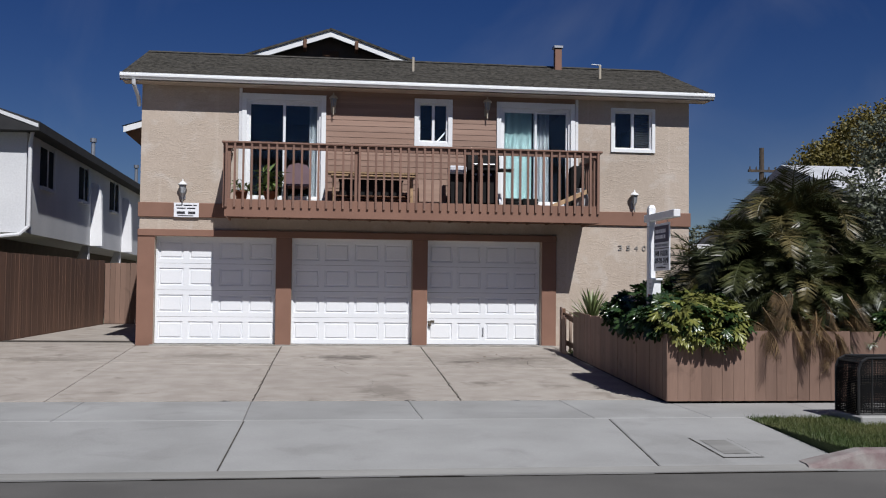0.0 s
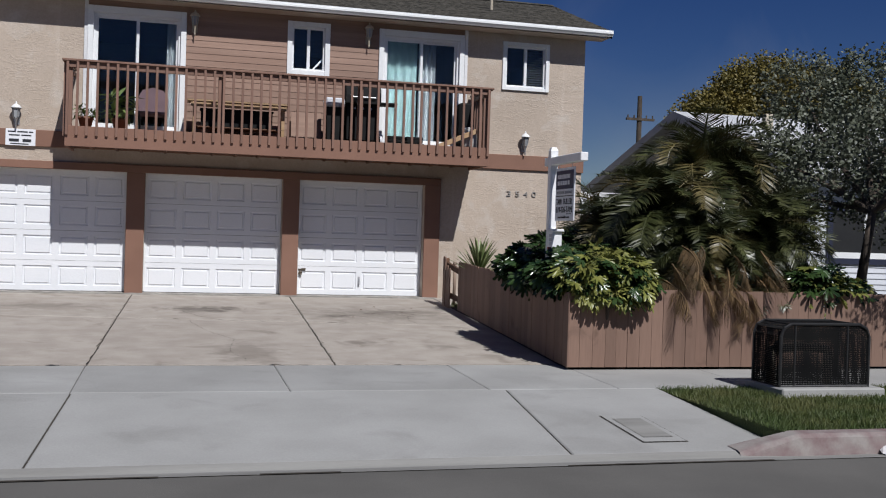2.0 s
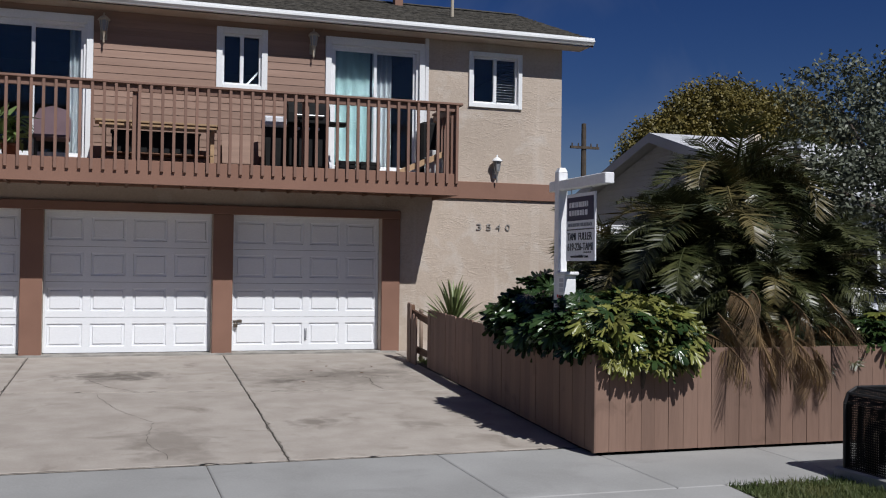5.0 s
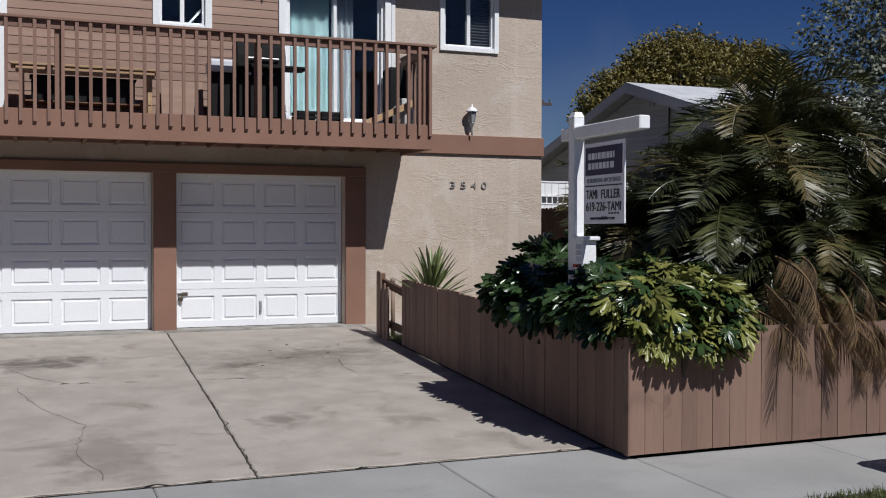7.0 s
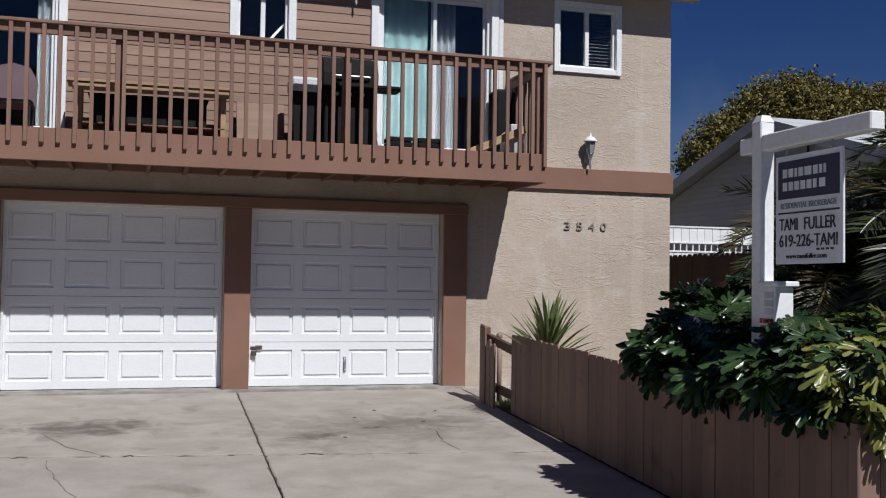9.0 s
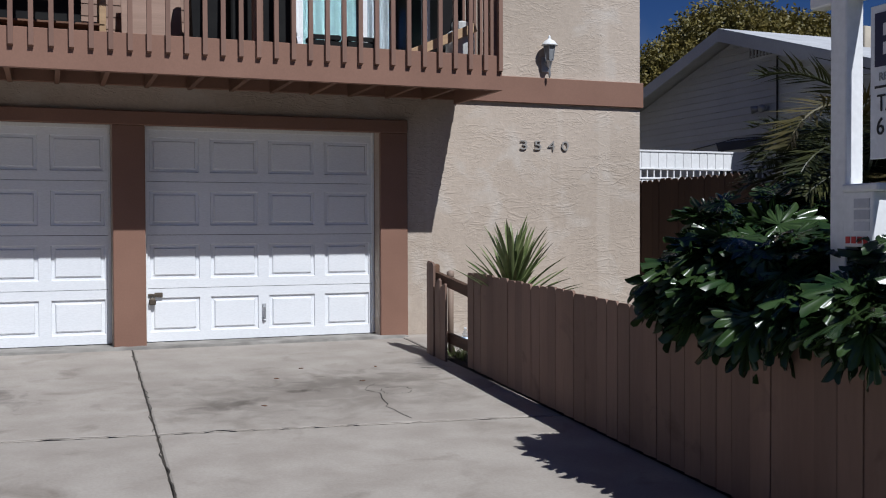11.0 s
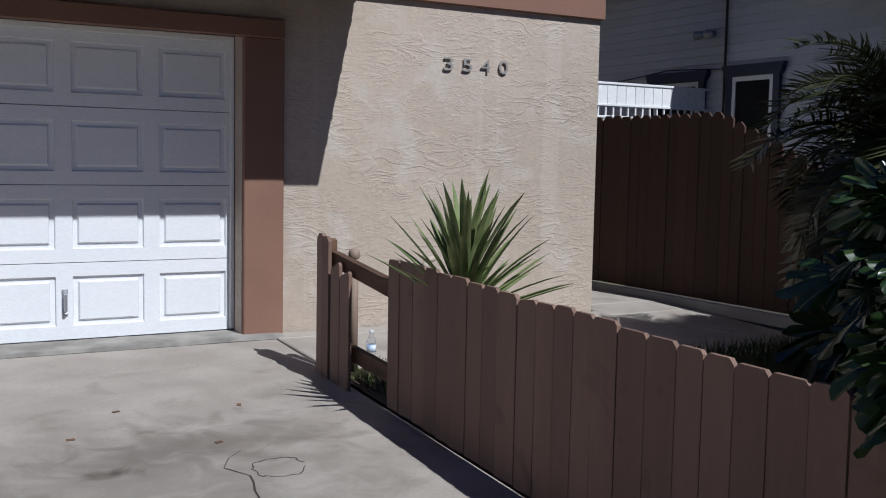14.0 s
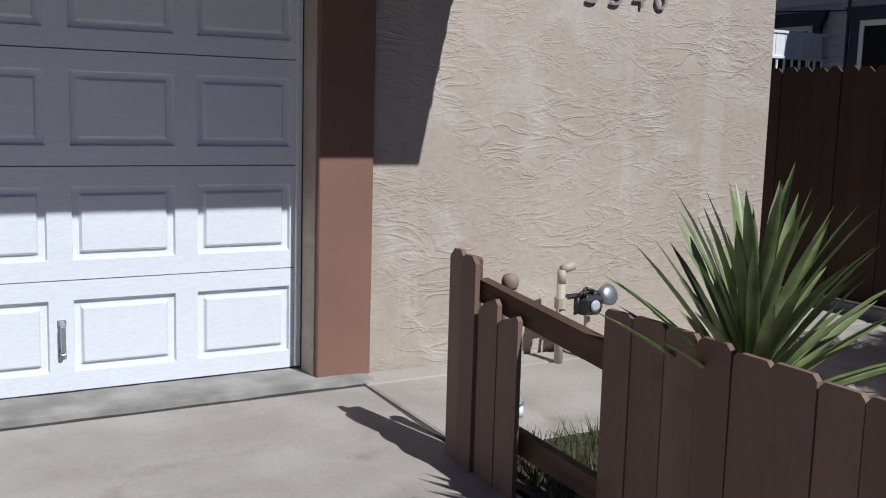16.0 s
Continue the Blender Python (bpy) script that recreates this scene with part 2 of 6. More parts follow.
LAWN = material("lawn_soil_green", (0.075, 0.10, 0.032), (0.05, 0.07, 0.022), 0.95, scale=2, fine=50, bump=0.8, depth=0.02)
GRASS = leaf_material("grass_blades", (0.052, 0.082, 0.02), (0.115, 0.12, 0.04), 0.6)
GROUND = material("dry_distant_ground", (0.18, 0.16, 0.12), (0.12, 0.12, 0.07), 0.95, scale=0.1, fine=8)
STUCCO_WHITE = material("white_stucco", (0.72, 0.72, 0.73), (0.64, 0.645, 0.66), 0.9, scale=0.8, fine=20, bump=0.25, depth=0.01)
CLAPBOARD = material("white_clapboard_paint", (0.56, 0.58, 0.62), (0.50, 0.52, 0.56), 0.7, scale=1, fine=40, bump=0.1, vary=0.04)
NAVY = material("navy_trim_paint", (0.018, 0.024, 0.055), (0.014, 0.018, 0.042), 0.6, fine=40, bump=0.05)
# Shade is put into this dark colour, for recessed walls and gaps.
SHADEWALL = material("shade_dark_wall", (0.10, 0.075, 0.06), (0.07, 0.055, 0.045), 0.9)
# Indoor dimness is put into this dark colour.
ROOM = material("room_shade_colour", (0.09, 0.085, 0.08), (0.07, 0.066, 0.062), 0.9)
GLASS = glass_material("window_glass")
CURTAIN = leaf_material("teal_curtain_fabric", (0.31, 0.43, 0.42), (0.26, 0.38, 0.37), 0.9, 0.2)
BLIND = leaf_material("grey_blind_fabric", (0.36, 0.37, 0.385), (0.30, 0.31, 0.32), 0.8, 0.1)
DULLBLACK = material("dull_black_enamel", (0.012, 0.012, 0.013), (0.018, 0.018, 0.018), 0.85, fine=30, bump=0.1, spec=0.12)
BLACK = material("black_painted_metal", (0.014, 0.014, 0.015), (0.02, 0.02, 0.02), 0.45, fine=40, bump=0.05)
BRONZE = material("dark_bronze_metal", (0.16, 0.13, 0.10), (0.10, 0.08, 0.06), 0.5, 0.4, fine=40, bump=0.1)
STEEL = material("galvanised_steel", (0.45, 0.46, 0.48), (0.35, 0.36, 0.38), 0.45, 0.8, fine=30, bump=0.1)
DARKNUM = material("dull_grey_metal_numerals", (0.36, 0.34, 0.32), (0.29, 0.27, 0.25), 0.5, 0.2, fine=40, bump=0.05)
BARK = material("grey_brown_bark", (0.085, 0.065, 0.05), (0.045, 0.035, 0.027), 0.95, scale=8, fine=30, bump=0.9, depth=0.02, stretch=(1, 1, 0.3))
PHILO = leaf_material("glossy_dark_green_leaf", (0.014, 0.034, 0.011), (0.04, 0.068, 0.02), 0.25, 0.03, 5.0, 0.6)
# Yellow-green leaf with sunlight put into the colour, the bright counterpart of PHILO.
PHILO_SUN = leaf_material("sunlit_yellow_green_leaf", (0.12, 0.14, 0.03), (0.225, 0.22, 0.06), 0.36, 0.08, 5.0)
PALM = leaf_material("palm_green_leaflets", (0.022, 0.03, 0.01), (0.072, 0.076, 0.027), 0.38, 0.04, 5.0)
PALM_OLD = leaf_material("olive_yellow_palm_leaflets", (0.075, 0.066, 0.023), (0.12, 0.095, 0.035), 0.45, 0.04, 5.0)
DEADPALM = leaf_material("dry_tan_palm_leaflets", (0.23, 0.145, 0.065), (0.085, 0.055, 0.03), 0.8, 0.15, 5.0)
YUCCA = leaf_material("grey_green_yucca_leaf", (0.11, 0.155, 0.05), (0.23, 0.26, 0.115), 0.42, 0.1, 9.0)
OLIVE = leaf_material("grey_green_tree_leaf", (0.06, 0.072, 0.046), (0.13, 0.14, 0.10), 0.55, 0.1, 3.0)
AUTUMN = leaf_material("yellow_green_tree_leaf", (0.24, 0.185, 0.04), (0.13, 0.115, 0.026), 0.6, 0.1, 1.4)
SIGNWHITE = material("white_sign_panel", (0.72, 0.73, 0.76), (0.69, 0.70, 0.73), 0.4, fine=40, bump=0.02)
SIGNNAVY = material("navy_sign_print", (0.015, 0.02, 0.07), (0.013, 0.018, 0.06), 0.4, bump=0)
SIGNBLACK = material("black_sign_print", (0.02, 0.02, 0.025), (0.02, 0.02, 0.025), 0.5, bump=0)
SIGNGREY = material("grey_sign_print", (0.35, 0.36, 0.38), (0.33, 0.34, 0.36), 0.5, bump=0)
RED = material("red_print", (0.5, 0.02, 0.02), (0.45, 0.02, 0.02), 0.5, bump=0)
TANWOOD = material("tan_bench_wood", (0.42, 0.28, 0.16), (0.30, 0.19, 0.10), 0.7, scale=3, fine=40, bump=0.3, stretch=(0.2, 1, 1))
MAUVE = material("mauve_chair_fabric", (0.15, 0.10, 0.115), (0.12, 0.08, 0.092), 0.9, fine=60, bump=0.2)
TERRACOTTA = material("terracotta_pot", (0.28, 0.12, 0.07), (0.22, 0.09, 0.05), 0.85, fine=40, bump=0.1)
PLANTGREEN = leaf_material("light_green_leaf", (0.12, 0.19, 0.05), (0.18, 0.24, 0.08), 0.5, 0.25, 5)
TANKWHITE = material("off_white_tank_paint", (0.55, 0.55, 0.54), (0.48, 0.48, 0.47), 0.4, fine=40, bump=0.05)
PIPEWHITE = material("cream_pipe_paint", (0.48, 0.42, 0.33), (0.40, 0.35, 0.28), 0.6, fine=40, bump=0.1)
GREYPLASTIC = material("pale_grey_plastic", (0.55, 0.56, 0.60), (0.50, 0.51, 0.55), 0.5, fine=40, bump=0.05)
BOTTLE = glass_material("clear_plastic_bottle", (0.93, 0.96, 1.0))
LABELBLUE = material("pale_blue_label", (0.35, 0.5, 0.75), (0.7, 0.75, 0.8), 0.5, scale=30, bump=0)
PIPETAN = material("tan_brown_pipe_paint", (0.30, 0.22, 0.17), (0.23, 0.165, 0.125), 0.7, fine=40, bump=0.2)
PAPER = material("crumpled_white_paper", (0.7, 0.68, 0.68), (0.6, 0.58, 0.58), 0.9, fine=30, bump=0.3)

# ---- building helpers ----


class Shape:
    """Collects vertices and faces of one mesh."""

    def __init__(self):
        self.v, self.f = [], []

    def add(self, verts, faces, m=None):
        k = len(self.v)
        self.v += [tuple(m @ Vector(p)) if m else tuple(p) for p in verts]
        self.f += [tuple(i + k for i in face) for face in faces]
        return self

    def box(self, x0, x1, y0, y1, z0, z1, c=0.0, m=None):
        if c <= 0:
            vs = [(x, y, z) for x in (x0, x1) for y in (y0, y1) for z in (z0, z1)]
            return self.add(vs, [(0, 1, 3, 2), (4, 6, 7, 5), (0, 4, 5, 1), (2, 3, 7, 6), (0, 2, 6, 4), (1, 5, 7, 3)], m)
        bm = bmesh.new()
        bmesh.ops.create_cube(bm, size=1)
        for v in bm.verts:
            v.co = Vector(((x0 + x1) / 2 + v.co.x * (x1 - x0), (y0 + y1) / 2 + v.co.y * (y1 - y0), (z0 + z1) / 2 + v.co.z * (z1 - z0)))
        bmesh.ops.bevel(bm, geom=bm.edges[:], offset=c, segments=1, affect="EDGES")
        bm.verts.index_update()
        vs, fs = [v.co.copy() for v in bm.verts], [[v.index for v in f.verts] for f in bm.faces]
        bm.free()
        return self.add(vs, fs, m)

    def tube(self, a, b, r0, r1=None, n=10, caps=True, m=None):
        a, b = Vector(a), Vector(b)
        r1 = r0 if r1 is None else r1
        q = (b - a).to_track_quat("Z", "Y").to_matrix()
        vs = [p + q @ Vector((math.cos(2 * math.pi * i / n) * r, math.sin(2 * math.pi * i / n) * r, 0)) for p, r in ((a, r0), (b, r1)) for i in range(n)]
        fs = [(i, (i + 1) % n, n + (i + 1) % n, n + i) for i in range(n)]
        if caps:
            fs += [tuple(range(n - 1, -1, -1)), tuple(range(n, 2 * n))]
        return self.add(vs, fs, m)

    def path(self, points, r, n=8):
        for a, b in zip(points, points[1:]):
            self.tube(a, b, r, r, n)
        return self

    def lathe(self, profile, n=16, m=None):
        """profile: (radius, height) from bottom to top."""
        vs = [(r * math.cos(2 * math.pi * i / n), r * math.sin(2 * math.pi * i / n), z) for r, z in profile for i in range(n)]
        fs = [(j * n + i, j * n + (i + 1) % n, (j + 1) * n + (i + 1) % n, (j + 1) * n + i) for j in range(len(profile) - 1) for i in range(n)]
        fs += [tuple(range(n - 1, -1, -1)), tuple(range((len(profile) - 1) * n, len(profile) * n))]
        return self.add(vs, fs, m)

    def prism(self, outline, depth, m=None):
        """An outline in x and z, drawn out along y by depth."""
        n = len(outline)
        vs = [(x, 0, z) for x, z in outline] + [(x, depth, z) for x, z in outline]
        fs = [tuple(range(n)), tuple(range(2 * n - 1, n - 1, -1))] + [(i, n + i, n + (i + 1) % n, (i + 1) % n) for i in range(n)]
        return self.add(vs, fs, m)

    def mesh(self, name, mat, smooth=False):
        me = bpy.data.meshes.new(name)
        me.from_pydata(self.v, [], self.f)
        me.materials.append(mat)
        if smooth:
            me.polygons.foreach_set("use_smooth", [True] * len(me.polygons))
        me.update()
        return me


def thing(name, base, label, category, group="", kind=""):
    ob = new(name)
    ob.empty_display_size = 0.1
    ob.location = base
    return tagged(ob, label, category, group, kind)


def piece(name, me, parent, m=None, label=""):
    """One mesh object under a thing or a part, placed in world metres."""
    ob = new(name, me)
    ob.parent = parent
    if m is not None:
        ob.matrix_basis = m
    if parent.parent is None:
        ob.matrix_parent_inverse = Matrix.Translation(parent.location).inverted()
    if label:
        ob["label"] = label
    return ob


def part(name, shape, mat, parent, label="", smooth=False):
    return piece(name, shape.mesh(name, mat, smooth), parent, None, label)


def structure(name, shape, mat, label="", category="", smooth=False):
    return tagged(new(name, shape.mesh(name, mat, smooth)), label, category, "", "structure")


def lettering(name, text, size, mat, parent, m, depth=0.004, label="", width=None):
    cu = bpy.data.curves.new(name, "FONT")
    cu.body, cu.size, cu.extrude = text, size, depth / 2
    cu.align_x, cu.align_y = "CENTER", "CENTER"
    tmp = bpy.data.objects.new(name, cu)
    scene.collection.objects.link(tmp)
    bpy.context.view_layer.update()
    me = bpy.data.meshes.new_from_object(tmp)
    bpy.data.objects.remove(tmp)
    if width:
        xs = [v.co.x for v in me.vertices]
        k = width / (max(xs) - min(xs))
        for v in me.vertices:
            v.co.x *= k
    me.materials.clear()
    me.materials.append(mat)
    return piece(name, me, parent, m, label)


def wall_with_openings(shape, x0, x1, y0, y1, z0, z1, holes):
    """A wall along x with rectangular holes (x0, x1, z0, z1) that go right through it."""
    xs = sorted({x0, x1, *[h[0] for h in holes], *[h[1] for h in holes]})
    zs = sorted({z0, z1, *[h[2] for h in holes], *[h[3] for h in holes]})
    xs, zs = [x for x in xs if x0 <= x <= x1], [z for z in zs if z0 <= z <= z1]

    def solid(i, j):
        if not (0 <= i < len(xs) - 1 and 0 <= j < len(zs) - 1):
            return False
        cx, cz = (xs[i] + xs[i + 1]) / 2, (zs[j] + zs[j + 1]) / 2
        return not any(h[0] < cx < h[1] and h[2] < cz < h[3] for h in holes)

    for i in range(len(xs) - 1):
        for j in range(len(zs) - 1):
            if not solid(i, j):
                continue
            a, b, c, d = xs[i], xs[i + 1], zs[j], zs[j + 1]
            shape.add([(a, y0, c), (b, y0, c), (b, y0, d), (a, y0, d)], [(0, 1, 2, 3)])
            shape.add([(a, y1, c), (b, y1, c), (b, y1, d), (a, y1, d)], [(3, 2, 1, 0)])
            if not solid(i - 1, j):
                shape.add([(a, y0, c), (a, y1, c), (a, y1, d), (a, y0, d)], [(3, 2, 1, 0)])
            if not solid(i + 1, j):
                shape.add([(b, y0, c), (b, y1, c), (b, y1, d), (b, y0, d)], [(0, 1, 2, 3)])
            if not solid(i, j - 1):
                shape.add([(a, y0, c), (b, y0, c), (b, y1, c), (a, y1, c)], [(3, 2, 1, 0)])
            if not solid(i, j + 1):
                shape.add([(a, y0, d), (b, y0, d), (b, y1, d), (a, y1, d)], [(0, 1, 2, 3)])
    return shape


def rise(y):
    """Height of the drive, the pavement and the street at y."""
    pts = [(-60, 0.1), (-8, 0.08), (2, 0.09), (10.75, 0.0), (10.95, -0.02), (11.05, 0.02), (13.5, 0.17), (15.25, 0.2), (22.45, 0.525), (22.9, 0.55), (60, 0.6)]
    for (a, za), (b, zb) in zip(pts, pts[1:]):
        if y <= b:
            return za + (zb - za) * (y - a) / (b - a)
    return 0.6

# ---- ground, street and pavements ----
PROFILE = [-600, -60, -8, 2, 10.75, 10.95, 11.05, 13.5, 15.25, 22.45, 22.9, 60, 900]
g = Shape()
for a, b in zip(PROFILE, PROFILE[1:]):
    g.add([(-700, a, rise(a) - 0.07), (700, a, rise(a) - 0.07), (700, b, rise(b) - 0.07), (-700, b, rise(b) - 0.07)], [(0, 1, 2, 3)])
structure("ground", g, GROUND, "dry bare ground that reaches the horizon", "ground")
g = Shape()
ys = [-8, -3, 2, 6, 10.76]
for a, b in zip(ys, ys[1:]):
    g.add([(-60, a, rise(a)), (60, a, rise(a)), (60, b, rise(b)), (-60, b, rise(b))], [(0, 1, 2, 3)])
structure("road", g, ASPHALT, "worn grey asphalt residential street", "road")
g = Shape()
g.add([(-60, 10.75, 0.006), (60, 10.75, 0.006), (60, 10.95, -0.014), (-60, 10.95, -0.014), (60, 11.06, 0.022), (-60, 11.06, 0.022)], [(0, 1, 2, 3), (3, 2, 4, 5)])
structure("gutter", g, GUTTER, "grey concrete street gutter with dark dirt lines", "gutter")
g = Shape()
for ya, yb in ((10.735, 10.765),):
    r = random.Random(int(ya * 100))
    x = -20.0
    while x < 5.0:
        x2 = x + r.uniform(0.15, 0.7)
        if r.random() < 0.6:
            e0, e1 = r.uniform(0, 0.009), r.uniform(0, 0.009)
            g.add([(x, ya + e0, rise(ya) + 0.008), (x2, ya + e1, rise(ya) + 0.008), (x2, yb - e0, rise(yb) + 0.012), (x, yb - e1, rise(yb) + 0.012)], [(0, 1, 2, 3)])
        x = x2
structure("gutter_dirt", g, JOINT, "dark dirt lines along the gutter edges", "dirt")
g = Shape()
for a, b in ((11.05, 13.5), (13.5, 15.25), (15.25, 22.45), (22.45, 24)):
    g.add([(-14, a, rise(a) - 0.012), (14, a, rise(a) - 0.012), (14, b, rise(b) - 0.012), (-14, b, rise(b) - 0.012)], [(0, 1, 2, 3)])
structure("joint_bed", g, JOINT, "dark dirt in the joints between the slabs", "ground")


def slab(parent, xa, xb, y0, y1, xc=None, xd=None, gap=0.008, lift=0.0, mat=None, name="slab"):
    """A slab from (xa, xb) at y0 to (xc, xd) at y1 on the slope, with worn edges."""
    xc, xd = xa if xc is None else xc, xb if xd is None else xd
    near = y0 if isinstance(y0, tuple) else (y0, y0)
    far = y1 if isinstance(y1, tuple) else (y1, y1)
    c = 0.012
    s = Shape()
    low, high = [], []
    for x, y, dx, dy in ((xa, near[0], 1, 1), (xb, near[1], -1, 1), (xd, far[1], -1, -1), (xc, far[0], 1, -1)):
        px, py = x + dx * gap, y + dy * gap
        low.append((px, py, rise(py) - 0.08))
        high.append((px, py, rise(py) - c * 0.6 + lift))
    top = []
    for x, y, dx, dy in ((xa, near[0], 1, 1), (xb, near[1], -1, 1), (xd, far[1], -1, -1), (xc, far[0], 1, -1)):
        px, py = x + dx * (gap + c), y + dy * (gap + c)
        top.append((px, py, rise(py) + lift))
    s.add(low + high + top, [(8, 9, 10, 11)] + [(i, (i + 1) % 4, 4 + (i + 1) % 4, 4 + i) for i in range(4)] + [(4 + i, 4 + (i + 1) % 4, 8 + (i + 1) % 4, 8 + i) for i in range(4)])
    return part(name, s, mat, parent)


drive = thing("driveway", (0, 19, 0.35), "tan stained concrete driveway with open joints and oil marks", "driveway", kind="structure")
for x0, x1, x2, x3 in ((-6.3, -3.4, -6.3, -3.45), (-3.4, -0.79, -3.45, -0.60), (-0.79, 1.96, -0.60, 2.19), (1.96, 4.74, 2.19, 4.95)):
    u = (19.09 - 15.25) / (22.45 - 15.25)
    m0, m1 = x0 + (x2 - x0) * u, x1 + (x3 - x1) * u
    ja, jb = 19.2 - 0.11 * m0, 19.2 - 0.11 * m1
    slab(drive, x0, x1, 15.275, (ja - 0.015, jb - 0.015), m0, m1, 0.006, mat=TAN_CONCRETE)
    slab(drive, m0, m1, (ja + 0.015, jb + 0.015), 22.45, x2, x3, 0.006, mat=TAN_CONCRETE)
apron = thing("driveway_apron", (0, 12.2, 0.1), "pale grey concrete driveway apron sloping down to the gutter", "driveway apron", kind="structure")
for x0, x1, x2, x3 in ((-13.5, -9, -13.5, -9), (-9, -5, -9, -5), (-5, -0.88, -5, -0.79), (-0.88, 3.24, -0.79, 3.47), (3.24, 5.2, 3.47, 5.2)):
    slab(apron, x0, x1, 11.05, 13.5, x2, x3, mat=GREY_CONCRETE)
walkway = thing("pavement", (0, 14.4, 0.18), "pale grey concrete pavement slabs with dark joints", "pavement", kind="structure")
xs = [-13.5, -10, -7, -5, -2.9, -0.8, 1.25, 3.3, 4.74, 6.4, 7.9, 9.4, 10.9, 12.4, 13.9]
for x0, x1 in zip(xs, xs[1:]):
    slab(walkway, x0, x1, 13.5, 15.22 if x1 <= 5 else 14.85, gap=0.003, mat=GREY_CONCRETE)
threshold = Shape()
r = random.Random(77)
n = 90
strip = []
for i in range(n + 1):
    x = -3.2 + 8.22 * i / n
    yf = 22.50 + r.uniform(-0.008, 0.008)
    strip += [(x, yf, 0.48), (x, yf + r.uniform(0.004, 0.02), 0.541 + r.uniform(-0.004, 0.003)), (x, 23.2, 0.549)]
threshold.add(strip, [(3 * i + j, 3 * i + 3 + j, 3 * i + 4 + j, 3 * i + 1 + j) for i in range(n) for j in (0, 1)])
structure("garage_threshold", threshold, ROUGH_CONCRETE, "rough grey concrete strip in front of the garage doors", "threshold")
backpath = thing("side_path", (6.8, 22, 0.5), "tan concrete path beside the stucco house", "path", kind="structure")
for x0, x1, y0, y1 in ((4.96, 6.9, 21.45, 22.45), (6.9, 9.0, 20.75, 22.45), (4.96, 8.0, 22.45, 22.64), (8.0, 9.0, 22.45, 22.9), (8.0, 9.0, 22.9, 26), (8.0, 9.0, 26, 34)):
    slab(backpath, x0, x1, y0, y1, gap=0.003, mat=TAN_CONCRETE)
s = Shape().box(-6.3, -3.47, 22.46, 45, 0.3, 0.53)
structure("side_drive", s, TAN_CONCRETE, "tan concrete drive along the side of the house", "driveway")
s = Shape()
s.add([(4.7, 10.97, -0.02), (5.25, 10.95, -0.02), (16, 10.95, -0.02), (4.7, 11.0, 0.02), (5.25, 10.98, 0.13), (16, 10.98, 0.13), (4.7, 11.04, 0.03), (5.25, 11.02, 0.16), (16, 11.02, 0.16), (4.7, 11.2, 0.035), (5.25, 11.14, 0.165), (16, 11.14, 0.165), (5.25, 11.14, -0.05), (16, 11.14, -0.05)],
      [(0, 1, 4, 3), (1, 2, 5, 4), (3, 4, 7, 6), (4, 5, 8, 7), (6, 7, 10, 9), (7, 8, 11, 10), (10, 11, 13, 12)])
structure("kerb", s, CURB, "concrete kerb with faded red paint", "kerb")
s = Shape().box(5.22, 30, 11.13, 13.48, -0.05, 0.155)
structure("parkway_soil", s, LAWN, "grassy soil strip between kerb and pavement", "verge")
s = Shape().add([(4.78, 14.9, 0.33), (9.15, 14.9, 0.33), (9.15, 20.74, 0.49), (4.9, 20.74, 0.46), (6.9, 21.45, 0.485), (4.95, 21.45, 0.475), (6.9, 20.74, 0.465)], [(0, 1, 2, 6, 3), (3, 6, 4, 5)])
structure("planter_soil", s, SOIL, "dark bare soil inside the fenced planting bed", "soil")
s = Shape().add([(9.25, 14.9, 0.2), (40, 14.9, 0.2), (40, 40, 0.55), (9.25, 40, 0.55)], [(0, 1, 2, 3)])
structure("neighbour_lawn", s, LAWN, "green lawn of the neighbouring house", "lawn")
s = Shape().add([(9.3, 14.86, 0.22), (20, 14.86, 0.22), (20, 17.0, 0.27), (9.3, 17.0, 0.27)], [(0, 1, 2, 3)])
structure("neighbour_path", s, GREY_CONCRETE, "pale concrete path beside the neighbouring lawn", "path")


def blades(name, areas, count, height, label):
    s = Shape()
    rnd = random.Random(5)
    for x0, x1, y0, y1, zf in areas:
        for _ in range(int(count * (x1 - x0) * (y1 - y0))):
            x, y = rnd.uniform(x0, x1), rnd.uniform(y0, y1)
            h, a, w = height * rnd.uniform(0.5, 1.3), rnd.uniform(0, 6.28), 0.005
            dx, dy = math.cos(a), math.sin(a)
            lx, ly = rnd.gauss(0, 0.35) * h, rnd.gauss(0, 0.35) * h
            z = zf(x, y)
            s.add([(x - dx * w, y - dy * w, z), (x + dx * w, y + dy * w, z), (x + lx, y + ly, z + h)], [(0, 1, 2)])
    return tagged(new(name, s.mesh(name, GRASS)), label, "grass", "", "stuff")


blades("grass", [(5.18, 9.0, 11.15, 13.52, lambda x, y: 0.15)], 3200, 0.055, "short green grass on the verge beside the kerb")
blades("grass", [(4.97, 6.5, 20.0, 21.44, lambda x, y: 0.455), (6.5, 9.0, 19.0, 20.9, lambda x, y: 0.48)], 1500, 0.11, "green grass tufts beside the fence")
blades("grass", [(9.4, 14.5, 17.0, 21.3, lambda x, y: 0.2 + 0.35 * (y - 14.9) / 25.1)], 500, 0.06, "green lawn grass beside the white house")

# Unseen wall, added to block low sky light from the house front.
s = Shape().box(-45, 45, -16.5, -16.2, 0.0, 6.5)
structure("wall_opposite", s, SHADEWALL, "unseen plain dark wall added across the street to block low sky", "wall")

